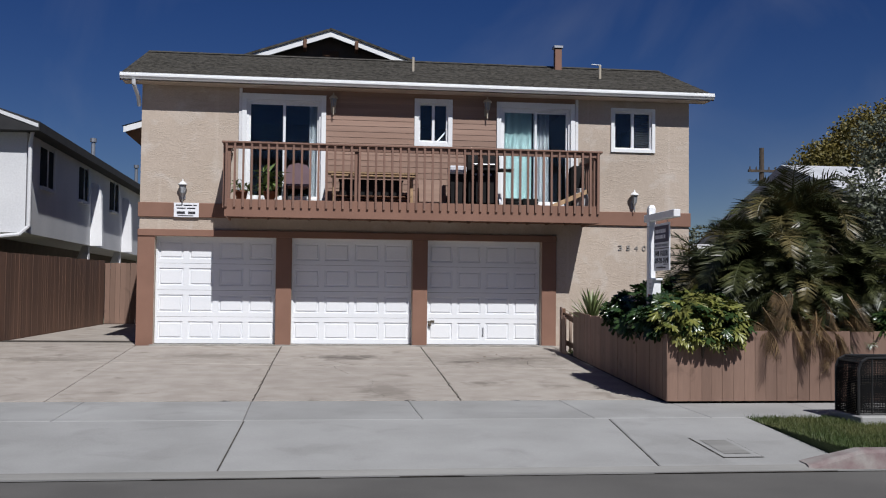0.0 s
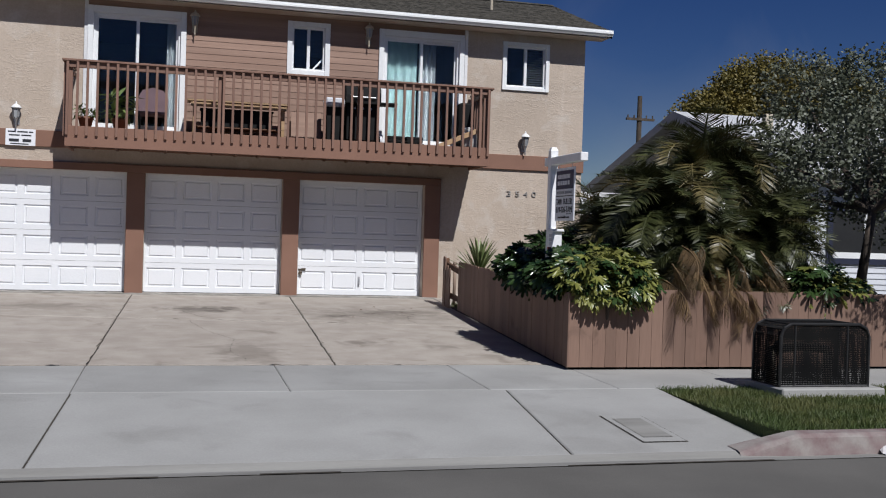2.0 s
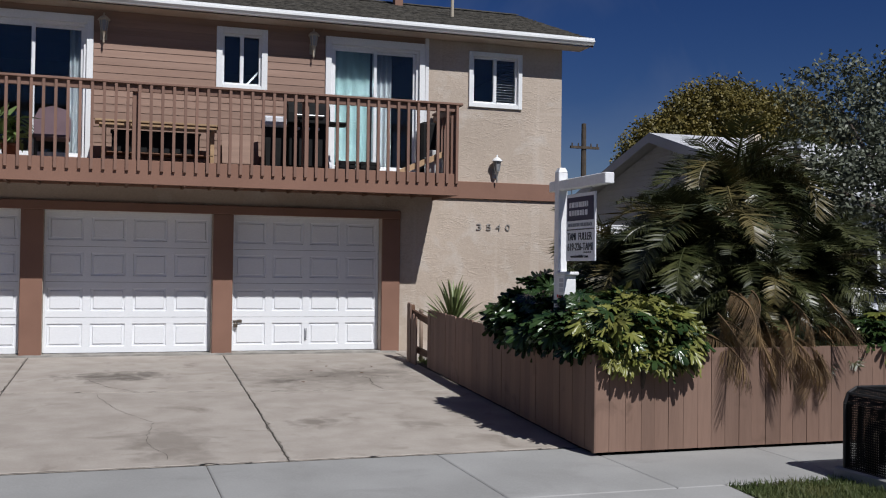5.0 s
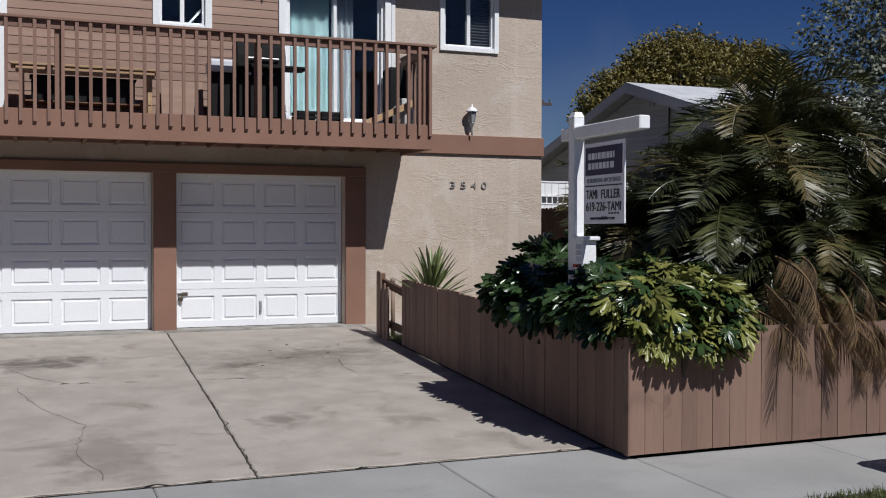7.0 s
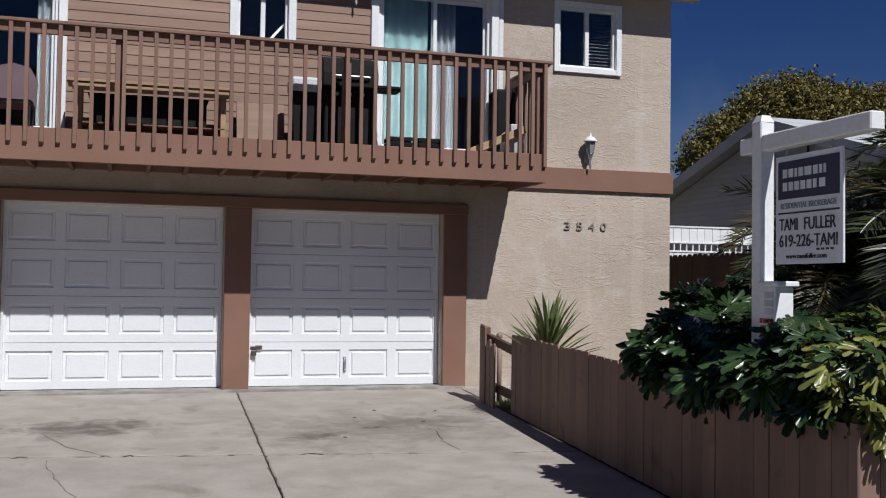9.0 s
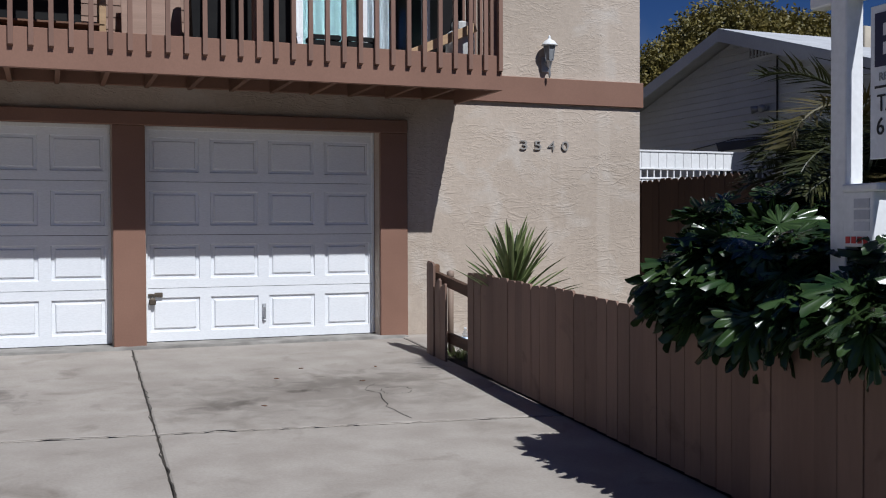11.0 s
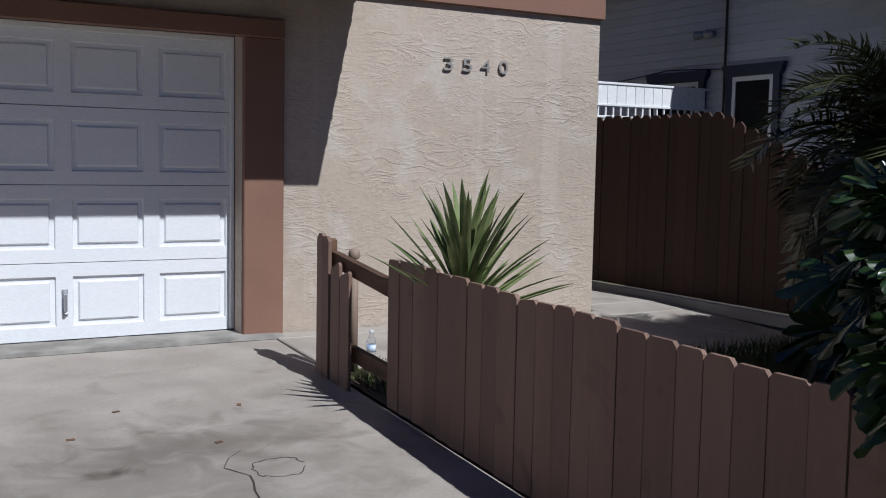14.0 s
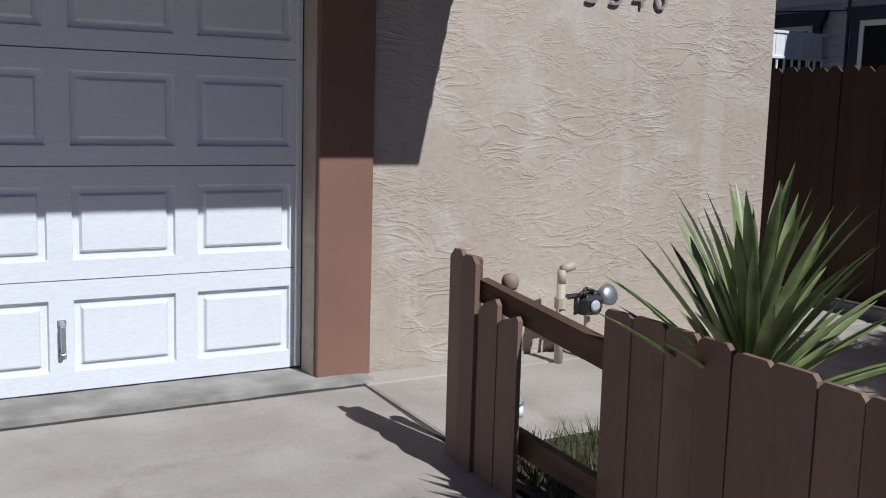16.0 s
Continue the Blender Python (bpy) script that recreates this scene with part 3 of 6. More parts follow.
# ---- the house ----
F = 22.65
house = thing("apartment_house", (2.27, F, 0.55), "two-storey tan stucco house with brown trim and dark roof", "house")
GARAGES = ((-3.14, -0.75), (-0.43, 2.03), (2.345, 4.745))
SLIDERS = ((-1.39, 0.13), (3.85, 5.36))
W2, W3 = (2.115, 2.75, 4.73, 5.56), (6.29, 7.14, 4.70, 5.525)
holes = [(a, b, 0.4, 2.72) for a, b in GARAGES] + [(a, b, 3.46, 5.52) for a, b in SLIDERS] + [W2, W3]
s = wall_with_openings(Shape(), -3.45, 7.96, F, F + 0.16, 0.35, 5.95, holes)
front = part("front_wall", s, STUCCO, house, "rough trowelled tan stucco")
s = Shape()
s.box(-3.45, -3.29, F + 0.16, 34, 0.35, 5.95).box(7.80, 7.96, F + 0.16, 34, 0.35, 5.95).box(-3.45, 7.96, 33.84, 34, 0.35, 5.95)
part("side_wall", s, STUCCO, house)
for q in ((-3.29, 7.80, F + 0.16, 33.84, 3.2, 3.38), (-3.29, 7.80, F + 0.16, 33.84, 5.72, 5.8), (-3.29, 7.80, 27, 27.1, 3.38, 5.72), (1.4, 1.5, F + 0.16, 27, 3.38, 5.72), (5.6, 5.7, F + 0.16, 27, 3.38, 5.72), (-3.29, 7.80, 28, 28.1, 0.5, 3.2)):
    part("inner_wall", Shape().box(*q), ROOM, house, "inner room surface coloured dark for indoor shade")
# belt, beam and piers
s = Shape()
s.box(-3.48, 7.985, F - 0.045, F + 0.01, 3.08, 3.37, 0.006)
part("belt_board", s, BROWN, house, "brown painted belt board")
s = Shape().box(-3.475, 5.05, F - 0.06, F + 0.02, 2.70, 2.835, 0.006)
part("garage_beam", s, BROWN, house, "brown garage lintel")
part("lintel_soffit", Shape().box(-3.2, 4.8, F + 0.162, F + 0.30, 2.725, 2.95), BROWN, house, "brown lintel soffit")
for a, b in ((-3.475, -3.145), (-0.745, -0.435), (2.035, 2.34), (4.75, 5.055)):
    s = Shape().box(a, b, F - 0.035, F + 0.26, 0.50, 2.699, 0.006)
    part("pier", s, BROWN, house, "brown painted pier")
# siding between the glass doors
siding = part("siding", Shape().box(-1.47, 5.44, F - 0.012, F - 0.002, 5.70, 5.78), SIDING, house, "brown lap siding")
openings = [(a - 0.09, b + 0.09, 3.3, 5.61) for a, b in SLIDERS] + [(W2[0] - 0.07, W2[1] + 0.07, W2[2] - 0.07, W2[3] + 0.07)]
zz = 3.38
while zz < 5.72:
    z1 = min(zz + 0.118, 5.74)
    cuts = sorted((o[0], o[1]) for o in openings if o[2] < z1 - 0.02 and o[3] > zz + 0.02)
    x = -1.47
    spans = []
    for a, b in cuts:
        if a > x:
            spans.append((x, a))
        x = max(x, b)
    spans.append((x, 5.44))
    for a, b in spans:
        if b - a > 0.06:
            s = Shape().add([(a, F - 0.016, zz), (b, F - 0.016, zz), (b, F - 0.008, z1), (a, F - 0.008, z1), (a, F - 0.002, zz), (b, F - 0.002, zz)], [(0, 1, 2, 3), (4, 5, 1, 0)])
            part("siding_board", s, SIDING, siding)
    zz += 0.118
for xa in (-1.535, 5.455):
    part("corner_trim", Shape().box(xa, xa + 0.06, F - 0.032, F - 0.001, 3.375, 5.734, 0.004), STUCCO_WHITE, house, "pale corner trim beside the siding")


def picture_frame(x0, x1, z0, z1, w, y0, y1, c=0.004):
    s = Shape()
    s.box(x0, x0 + w, y0, y1, z0, z1, c).box(x1 - w, x1, y0, y1, z0, z1, c)
    s.box(x0 + w + 0.001, x1 - w - 0.001, y0 + 0.001, y1, z1 - w, z1, c).box(x0 + w + 0.001, x1 - w - 0.001, y0 + 0.001, y1, z0, z0 + w, c)
    return s


def window(name, x0, x1, z0, z1, y, label, trim=0.07):
    w = thing(name, ((x0 + x1) / 2, y, z0), label, "window", "front windows", "structure")
    part("window_trim", picture_frame(x0 - trim, x1 + trim, z0 - trim, z1 + trim, trim + 0.012, y - 0.04, y + 0.012), WHITE, w)
    part("window_frame", picture_frame(x0 + 0.002, x1 - 0.002, z0 + 0.002, z1 - 0.002, 0.045, y + 0.02, y + 0.09), VINYL, w)
    mid = (x0 + x1) / 2
    part("mullion", Shape().box(mid - 0.028, mid + 0.028, y + 0.015, y + 0.08, z0 + 0.046, z1 - 0.046, 0.004), VINYL, w)
    for a, b, d in ((x0 + 0.045, mid - 0.02, 0.05), (mid + 0.02, x1 - 0.045, 0.065)):
        p = part("pane", Shape().box(a, b, y + d, y + d + 0.006, z0 + 0.04, z1 - 0.04), GLASS, w)
        p.visible_shadow = False
    return w


w2 = window("window_1", *W2, F, "small white vinyl sliding window in brown siding", 0.08)
w3 = window("window_2", *W3, F, "white vinyl sliding window in tan stucco", 0.06)
s = Shape().prism([(2.46, 4.72), (2.5, 4.72), (2.72, 4.98), (2.70, 5.0)], 0.012, Matrix.Translation((0, F + 0.12, 0)))
part("window_prop", s, WHITE, w2, "white stick leaning inside the glass")
# Slats share the dark colour that stands in for indoor shade.
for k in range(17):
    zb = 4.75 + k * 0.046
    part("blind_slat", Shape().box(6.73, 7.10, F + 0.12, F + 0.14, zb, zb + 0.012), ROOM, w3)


def slider(name, x0, x1, label):
    z0, z1 = 3.46, 5.52
    d = thing(name, ((x0 + x1) / 2, F, z0), label, "sliding door", "balcony doors", "structure")
    s = Shape()
    s.box(x0 - 0.085, x0 + 0.01, F - 0.05, F + 0.01, 3.385, 5.63, 0.004).box(x1 - 0.01, x1 + 0.085, F - 0.05, F + 0.01, 3.385, 5.63, 0.004)
    s.box(x0 + 0.011, x1 - 0.011, F - 0.048, F + 0.01, 5.51, 5.63, 0.004)
    part("door_trim", s, WHITE, d)
    part("door_frame", picture_frame(x0 + 0.002, x1 - 0.002, z0 + 0.002, z1 - 0.002, 0.05, F + 0.015, F + 0.11), VINYL, d)
    mid = (x0 + x1) / 2
    for a, b, dy in ((x0 + 0.04, mid + 0.03, 0.03), (mid - 0.03, x1 - 0.04, 0.075)):
        leaf = part("door_leaf", picture_frame(a, b, z0 + 0.05, z1 - 0.05, 0.05, F + dy, F + dy + 0.035), VINYL, d)
        p = part("pane", Shape().box(a + 0.045, b - 0.045, F + dy + 0.015, F + dy + 0.021, z0 + 0.095, z1 - 0.095), GLASS, leaf)
        p.visible_shadow = False
    return d


def drape(name, x0, x1, z0, z1, y, mat, parent, label, wave=0.09, amp=0.025):
    n = max(8, int((x1 - x0) / wave * 8))
    top = [(x0 + (x1 - x0) * i / n, y + amp * math.sin(2 * math.pi * (x1 - x0) * i / n / wave), z) for z in (z0, z1) for i in range(n + 1)]
    s = Shape().add(top, [(i, i + 1, n + 2 + i, n + 1 + i) for i in range(n)])
    return part(name, s, mat, parent, label, True)


sd1 = slider("door_1", *SLIDERS[0], "white sliding glass door with a pale curtain inside")
drape("curtain", -0.12, 0.12, 3.5, 5.5, F + 0.2, BLIND, sd1, "pale gathered curtain")
sd2 = slider("door_2", *SLIDERS[1], "white sliding glass door with a teal curtain")
drape("curtain", 3.89, 4.56, 3.5, 5.48, F + 0.2, CURTAIN, sd2, "pale teal curtain", 0.17, 0.016)
drape("curtain", 4.68, 4.93, 3.5, 5.48, F + 0.22, BLIND, sd2, "grey gathered curtain")


def garage_door(name, x0, x1, label):
    z0, z1, y = 0.55, 2.70, F + 0.20
    d = thing(name, ((x0 + x1) / 2, y, z0), label, "garage door", "garage doors", "structure")
    cols, h = 4, (z1 - z0) / 4
    for r in range(4):
        s = Shape()
        a, b = z0 + r * h + 0.0025, z0 + (r + 1) * h - 0.0025
        w = (x1 - x0) / cols
        pan = []
        for cidx in range(cols):
            pa, pb = x0 + cidx * w + 0.056, x0 + (cidx + 1) * w - 0.056
            pan.append((pa, pb, a + 0.092, b - 0.092))
        # flat face with sunk moulded fields
        wall_with_openings(s, x0 + 0.004, x1 - 0.004, y, y + 0.045, a, b, pan)
        for pa, pb, qa, qb in pan:
            loops = []
            for inset, dy in ((0.0, 0.0), (0.006, 0.020), (0.034, 0.020), (0.046, 0.002)):
                loops.append([(pa + inset, y + dy, qa + inset), (pb - inset, y + dy, qa + inset), (pb - inset, y + dy, qb - inset), (pa + inset, y + dy, qb - inset)])
            vs = [p for lp in loops for p in lp]
            fs = [(4 * k + i, 4 * k + (i + 1) % 4, 4 * k + 4 + (i + 1) % 4, 4 * k + 4 + i) for k in range(3) for i in range(4)] + [(12, 13, 14, 15)]
            s.add(vs, fs)
        part("door_section", s, DOORWHITE, d)
    s = Shape()
    s.box(x0 + 0.001, x0 + 0.03, y - 0.03, y - 0.005, 0.56, 2.715, 0.003).box(x1 - 0.03, x1 - 0.001, y - 0.03, y - 0.005, 0.56, 2.715, 0.003).box(x0 + 0.031, x1 - 0.031, y - 0.029, y - 0.005, 2.675, 2.715, 0.003)
    part("weather_strip", s, WHITE, d)
    part("bottom_seal", Shape().box(x0 + 0.004, x1 - 0.004, y + 0.002, y + 0.04, 0.535, 0.549), BLACK, d, "black rubber seal")
    return d


for k, (a, b) in enumerate(GARAGES):
    gd = garage_door("garage_door", a, b, "white panelled garage door with lock and pull handle" if k == 2 else "white panelled sectional garage door, half in shade")
    if k == 2:
        s = Shape()
        s.box(2.35, 2.50, F + 0.175, F + 0.199, 1.012, 1.035, 0.004).box(2.44, 2.52, F + 0.178, F + 0.199, 1.0, 1.046, 0.004)
        s.path([(2.40, F + 0.165, 1.01), (2.40, F + 0.16, 0.985), (2.435, F + 0.16, 0.985), (2.435, F + 0.165, 1.01)], 0.007, 6)
        s.box(2.385, 2.45, F + 0.145, F + 0.18, 0.925, 0.985, 0.008)
        part("hasp_lock", s, BRONZE, gd, "dark metal hasp and padlock")
        s = Shape().path([(3.545, F + 0.20, 0.73), (3.545, F + 0.165, 0.75), (3.545, F + 0.165, 0.87), (3.545, F + 0.20, 0.89)], 0.013, 8)
        s.box(3.525, 3.565, F + 0.19, F + 0.199, 0.715, 0.755, 0.004).box(3.525, 3.565, F + 0.19, F + 0.199, 0.865, 0.905, 0.004)
        part("pull_handle", s, STEEL, gd, "dull steel pull handle")

# roof
E0, R0 = (22.25, 5.865), (25.6, 7.07)
roof = Shape()
XA, XB = -3.79, 8.31
roof.add([(XA, E0[0], E0[1] - 0.02), (XB, E0[0], E0[1] - 0.02), (XB, R0[0], R0[1] - 0.02), (XA, R0[0], R0[1] - 0.02), (XB, 29.02, 5.84), (XA, 29.02, 5.84),
          (XA, E0[0], E0[1] - 0.12), (XB, E0[0], E0[1] - 0.12), (XB, R0[0], R0[1] - 0.12), (XA, R0[0], R0[1] - 0.12), (XB, 29.02, 5.74), (XA, 29.02, 5.74)],
         [(0, 1, 2, 3), (3, 2, 4, 5), (7, 6, 9, 8), (8, 9, 11, 10), (0, 6, 7, 1), (5, 4, 10, 11), (1, 7, 8, 2), (2, 8, 10, 4), (6, 0, 3, 9), (9, 3, 5, 11)])
roof_part = part("roof", roof, DARKROOF, house, "dark shingle roof")
n = 25
rnd = random.Random(3)
for k in range(n):
    u0, u1 = k / n, (k + 1.15) / n
    for side in (0, 1):
        ya, yb = E0[0] - 0.03 + (R0[0] - E0[0] + 0.03) * u0, E0[0] - 0.03 + (R0[0] - E0[0] + 0.03) * min(u1, 1)
        za, zb = E0[1] + (R0[1] - E0[1]) * u0, E0[1] + (R0[1] - E0[1]) * min(u1, 1)
        if side:
            ya, yb = 2 * R0[0] - ya, 2 * R0[0] - yb
            if k % 5:
                continue
        s = Shape()
        x = XA - 0.02
        if side == 0:
            while x < XB + 0.02:
                x2 = min(x + rnd.uniform(0.16, 0.32), XB + 0.02)
                t = rnd.uniform(0.008, 0.02)
                s.add([(x, ya, za - 0.01), (x2, ya, za - 0.01), (x2, ya, za + t), (x, ya, za + t), (x2, yb, zb + 0.001), (x, yb, zb + 0.001)], [(0, 1, 2, 3), (3, 2, 4, 5)])
                x = x2
            part("shingle_course", s, SHINGLE, roof_part)
s = Shape()
s.add([(XA, 25.42, 7.03), (XB, 25.42, 7.03), (XB, 25.6, 7.10), (XA, 25.6, 7.10), (XB, 25.78, 7.03), (XA, 25.78, 7.03)], [(0, 1, 2, 3), (3, 2, 4, 5)])
part("ridge_cap", s, SHINGLE, roof_part)
s = Shape()
prof = [(22.25, 5.875), (22.16, 5.875), (22.16, 5.85), (22.14, 5.84), (22.14, 5.805), (22.17, 5.77), (22.18, 5.755), (22.25, 5.755)]
vs = [(x, y, z) for x in (XA - 0.02, XB + 0.03) for y, z in prof]
m_ = len(prof)
s.add(vs, [(i, m_ + i, m_ + (i + 1) % m_, (i + 1) % m_) for i in range(m_)] + [tuple(range(m_)), tuple(range(2 * m_ - 1, m_ - 1, -1))])
gutter_part = part("roof_gutter", s, WHITE, house, "white metal gutter")
s = Shape().box(XA + 0.01, XB - 0.01, 22.26, F - 0.002, 5.735, 5.745)
part("soffit", s, STUCCO, house)
s = Shape()
s.path([(-3.55, 22.19, 5.75), (-3.55, 22.21, 5.66), (-3.5, 22.5, 5.45), (-3.5, 22.62, 5.3)], 0.04, 8)
part("downspout", s, STUCCO_WHITE, gutter_part, "short white downspout")
# rake boards of the main gable
for xr in (XA - 0.012, XB + 0.012):
    s = Shape().add([(xr - 0.012, 22.2, 5.72), (xr - 0.012, 22.2, 5.84), (xr - 0.012, 25.6, 7.05), (xr - 0.012, 25.6, 6.92), (xr + 0.012, 22.2, 5.72), (xr + 0.012, 22.2, 5.84), (xr + 0.012, 25.6, 7.05), (xr + 0.012, 25.6, 6.92)],
                    [(0, 1, 2, 3), (7, 6, 5, 4), (0, 3, 7, 4), (1, 5, 6, 2)])
    part("rake_board", s, BROWN, roof_part)
for xx in (-3.45, 7.80):
    s = Shape().add([(xx, F, 5.9), (xx, 25.6, 6.95), (xx, 28.6, 5.9), (xx + 0.16, F, 5.9), (xx + 0.16, 25.6, 6.95), (xx + 0.16, 28.6, 5.9)], [(0, 1, 2), (5, 4, 3), (0, 3, 4, 1), (1, 4, 5, 2)])
    part("gable_wall", s, STUCCO, house)
# rear cross gable behind the ridge
PX, PZ, GY = 0.36, 7.93, 26.35
K = 0.345
rear = part("rear_gable_wall", Shape().prism([(PX - 3, PZ - 0.12 - 3 * K), (PX + 3, PZ - 0.12 - 3 * K), (PX, PZ - 0.12)], 0.1, Matrix.Translation((0, GY + 0.35, 0))), SHADEWALL, house, "recessed gable wall coloured dark for its shade")
for sgn in (-1, 1):
    s = Shape()
    s.prism([(PX, PZ), (PX + sgn * 2.6, PZ - 2.6 * K), (PX + sgn * 2.6, PZ - 2.6 * K - 0.15), (PX, PZ - 0.15)], 0.05, Matrix.Translation((0, GY, 0)))
    part("barge_board", s, WHITE, house, "white barge board")
    s = Shape()
    s.prism([(PX, PZ + 0.05), (PX + sgn * 2.75, PZ + 0.05 - 2.75 * K), (PX + sgn * 2.75, PZ - 2.75 * K), (PX, PZ)], 7.5, Matrix.Translation((0, GY - 0.04, 0)))
    part("rear_roof", s, SHINGLE, house)
    s = Shape().box(PX + sgn * 0.62 - 0.04, PX + sgn * 0.62 + 0.04, GY - 0.07, GY + 0.35, PZ - 0.62 * K - 0.25, PZ - 0.62 * K - 0.03, 0.01)
    part("outlooker_beam", s, JOIST, house)
for k in range(6):
    zz = PZ - 0.42 - k * 0.025
    part("vent_slat", Shape().box(PX - 0.2, PX + 0.2, GY + 0.33, GY + 0.35, zz - 0.008, zz + 0.004), JOIST, rear)
# low rear wing with a white eave at the side
s = Shape()
s.add([(-3.46, 27.2, 5.9), (-4.55, 27.2, 5.55), (-4.55, 27.2, 5.42), (-3.46, 27.2, 5.77), (-3.46, 33, 5.9), (-4.55, 33, 5.55), (-4.55, 33, 5.42), (-3.46, 33, 5.77)],
      [(0, 1, 2, 3), (0, 4, 5, 1), (1, 5, 6, 2), (3, 2, 6, 7)])
part("rear_eave", s, JOIST, house)
s = Shape()
s.add([(-3.46, 27.17, 5.93), (-4.6, 27.17, 5.57), (-4.6, 27.17, 5.43), (-3.46, 27.17, 5.79), (-3.46, 27.2, 5.93), (-4.6, 27.2, 5.57), (-4.6, 27.2, 5.43), (-3.46, 27.2, 5.79)],
      [(0, 1, 2, 3), (0, 4, 5, 1), (1, 5, 6, 2), (3, 2, 6, 7)])
part("rear_barge_board", s, WHITE, house)
s = Shape().add([(-3.46, 27.15, 5.955), (-4.64, 27.15, 5.585), (-4.64, 33, 5.585), (-3.46, 33, 5.955)], [(0, 1, 2, 3)])
part("rear_eave_shingles", s, SHINGLE, house)


def roof_z(y):
    return E0[1] + (R0[1] - E0[1]) * (y - E0[0]) / (R0[0] - E0[0])


s = Shape()
zc = roof_z(25.2)
s.box(5.62, 5.78, 25.15, 25.32, zc - 0.08, zc + 0.50, 0.006)
chim = part("flue", s, BROWN, house, "short square rusty brown flue with a metal cap")
part("flue_cap", Shape().box(5.59, 5.81, 25.12, 25.35, zc + 0.51, zc + 0.57, 0.006), STEEL, chim)
for xv, yv in ((2.13, 24.0), (6.35, 23.9)):
    zc = roof_z(yv)
    s = Shape().tube((xv, yv, zc - 0.05), (xv, yv, zc + 0.32), 0.03, 0.03, 8)
    part("vent_pipe", s, PIPEWHITE, house)
s = Shape().tube((6.15, 23.9, roof_z(23.9) + 0.33), (6.38, 23.9, roof_z(23.9) + 0.32), 0.012, 0.012, 6)
part("vent_arm", s, STEEL, house)

# ---- balcony ----
BX0, BX1, BY = -1.70, 5.63, 21.42
bal = thing("balcony", ((BX0 + BX1) / 2, BY, 3.02), "brown painted wooden balcony with square balusters", "balcony")
s = Shape().box(BX0, BX1, BY, BY + 0.045, 3.03, 3.37, 0.005)
part("fascia_board", s, BROWN, bal)
for xa in (BX0 + 0.001, BX1 - 0.046):
    part("fascia_board", Shape().box(xa, xa + 0.045, BY + 0.046, F - 0.046, 3.03, 3.37, 0.005), BROWN, bal)
x = BX0 + 0.35
while x < BX1 - 0.1:
    part("joist", Shape().box(x, x + 0.045, BY + 0.047, F - 0.047, 3.06, 3.30, 0.003), JOIST, bal)
    x += 0.41
for k in range(8):
    y = BY + 0.05 + k * 0.146
    part("deck_board", Shape().box(BX0 + 0.05, BX1 - 0.05, y, y + 0.138, 3.305, 3.34, 0.004), JOIST, bal)
part("cap_rail", Shape().box(BX0 - 0.06, BX1 + 0.06, BY - 0.05, BY + 0.075, 4.435, 4.472, 0.006), RAILWOOD, bal)
part("top_rail", Shape().box(BX0 + 0.05, BX1 - 0.05, BY + 0.001, BY + 0.043, 4.335, 4.434, 0.004), RAILWOOD, bal)
for xa in (BX0, BX1):
    part("cap_rail", Shape().box(xa - 0.06, xa + 0.075, BY + 0.076, F - 0.05, 4.435, 4.472, 0.006), RAILWOOD, bal)
    part("top_rail", Shape().box(xa - 0.02 + (0.025 if xa < 0 else -0.02), xa + 0.02 + (0.025 if xa < 0 else -0.02), BY + 0.05, F - 0.05, 4.335, 4.434, 0.004), RAILWOOD, bal)
bal_mesh = Shape()
bal_mesh.add([(-0.02, -0.02, 0.012), (0.02, -0.02, 0.012), (0.02, 0.02, 0.0), (-0.02, 0.02, 0.0), (-0.02, -0.02, 1.225), (0.02, -0.02, 1.225), (0.02, 0.02, 1.225), (-0.02, 0.02, 1.225)],
             [(0, 1, 5, 4), (1, 2, 6, 5), (2, 3, 7, 6), (3, 0, 4, 7), (3, 2, 1, 0), (4, 5, 6, 7)])
bme = bal_mesh.mesh("baluster", RAILWOOD)
nb = 47
for k in range(nb):
    x = BX0 + 0.03 + (BX1 - BX0 - 0.06) * k / (nb - 1)
    piece("baluster", bme, bal, pose(x, BY - 0.022, 3.205, 0, 0, 0))
for xa, dx in ((BX0, -0.022), (BX1, 0.022)):
    for k in range(7):
        piece("baluster", bme, bal, pose(xa + dx, BY + 0.13 + k * 0.158, 3.205, 0, 0, 90))
for xa in (BX0 + 0.06, 0.81, 3.24, BX1 - 0.06):
    part("post", Shape().box(xa - 0.045, xa + 0.045, BY + 0.047, BY + 0.135, 3.342, 4.434, 0.005), RAILWOOD, bal)

# ---- fences ----


def board(parent, p, along, w, z0, z1, mat, th=0.02, ear=0.03, lean=0.0, chip=0.0, name="fence_board"):
    """A dog-eared board whose foot centre is p; along: direction of the fence in plan."""
    h = z1 - z0
    o = [(-w / 2, 0), (w / 2, 0), (w / 2, h - ear), (w / 2 - ear, h), (-w / 2 + ear * (1 + chip), h - chip * 0.03), (-w / 2, h - ear * (1 + chip * 2))]
    a = math.atan2(along[1], along[0])
    s = Shape().prism(o, th)
    return piece(name, s.mesh(name, mat), parent, Matrix.Translation((p[0], p[1], z0)) @ Matrix.Rotation(a, 4, "Z") @ Matrix.Rotation(lean, 4, "Y"))


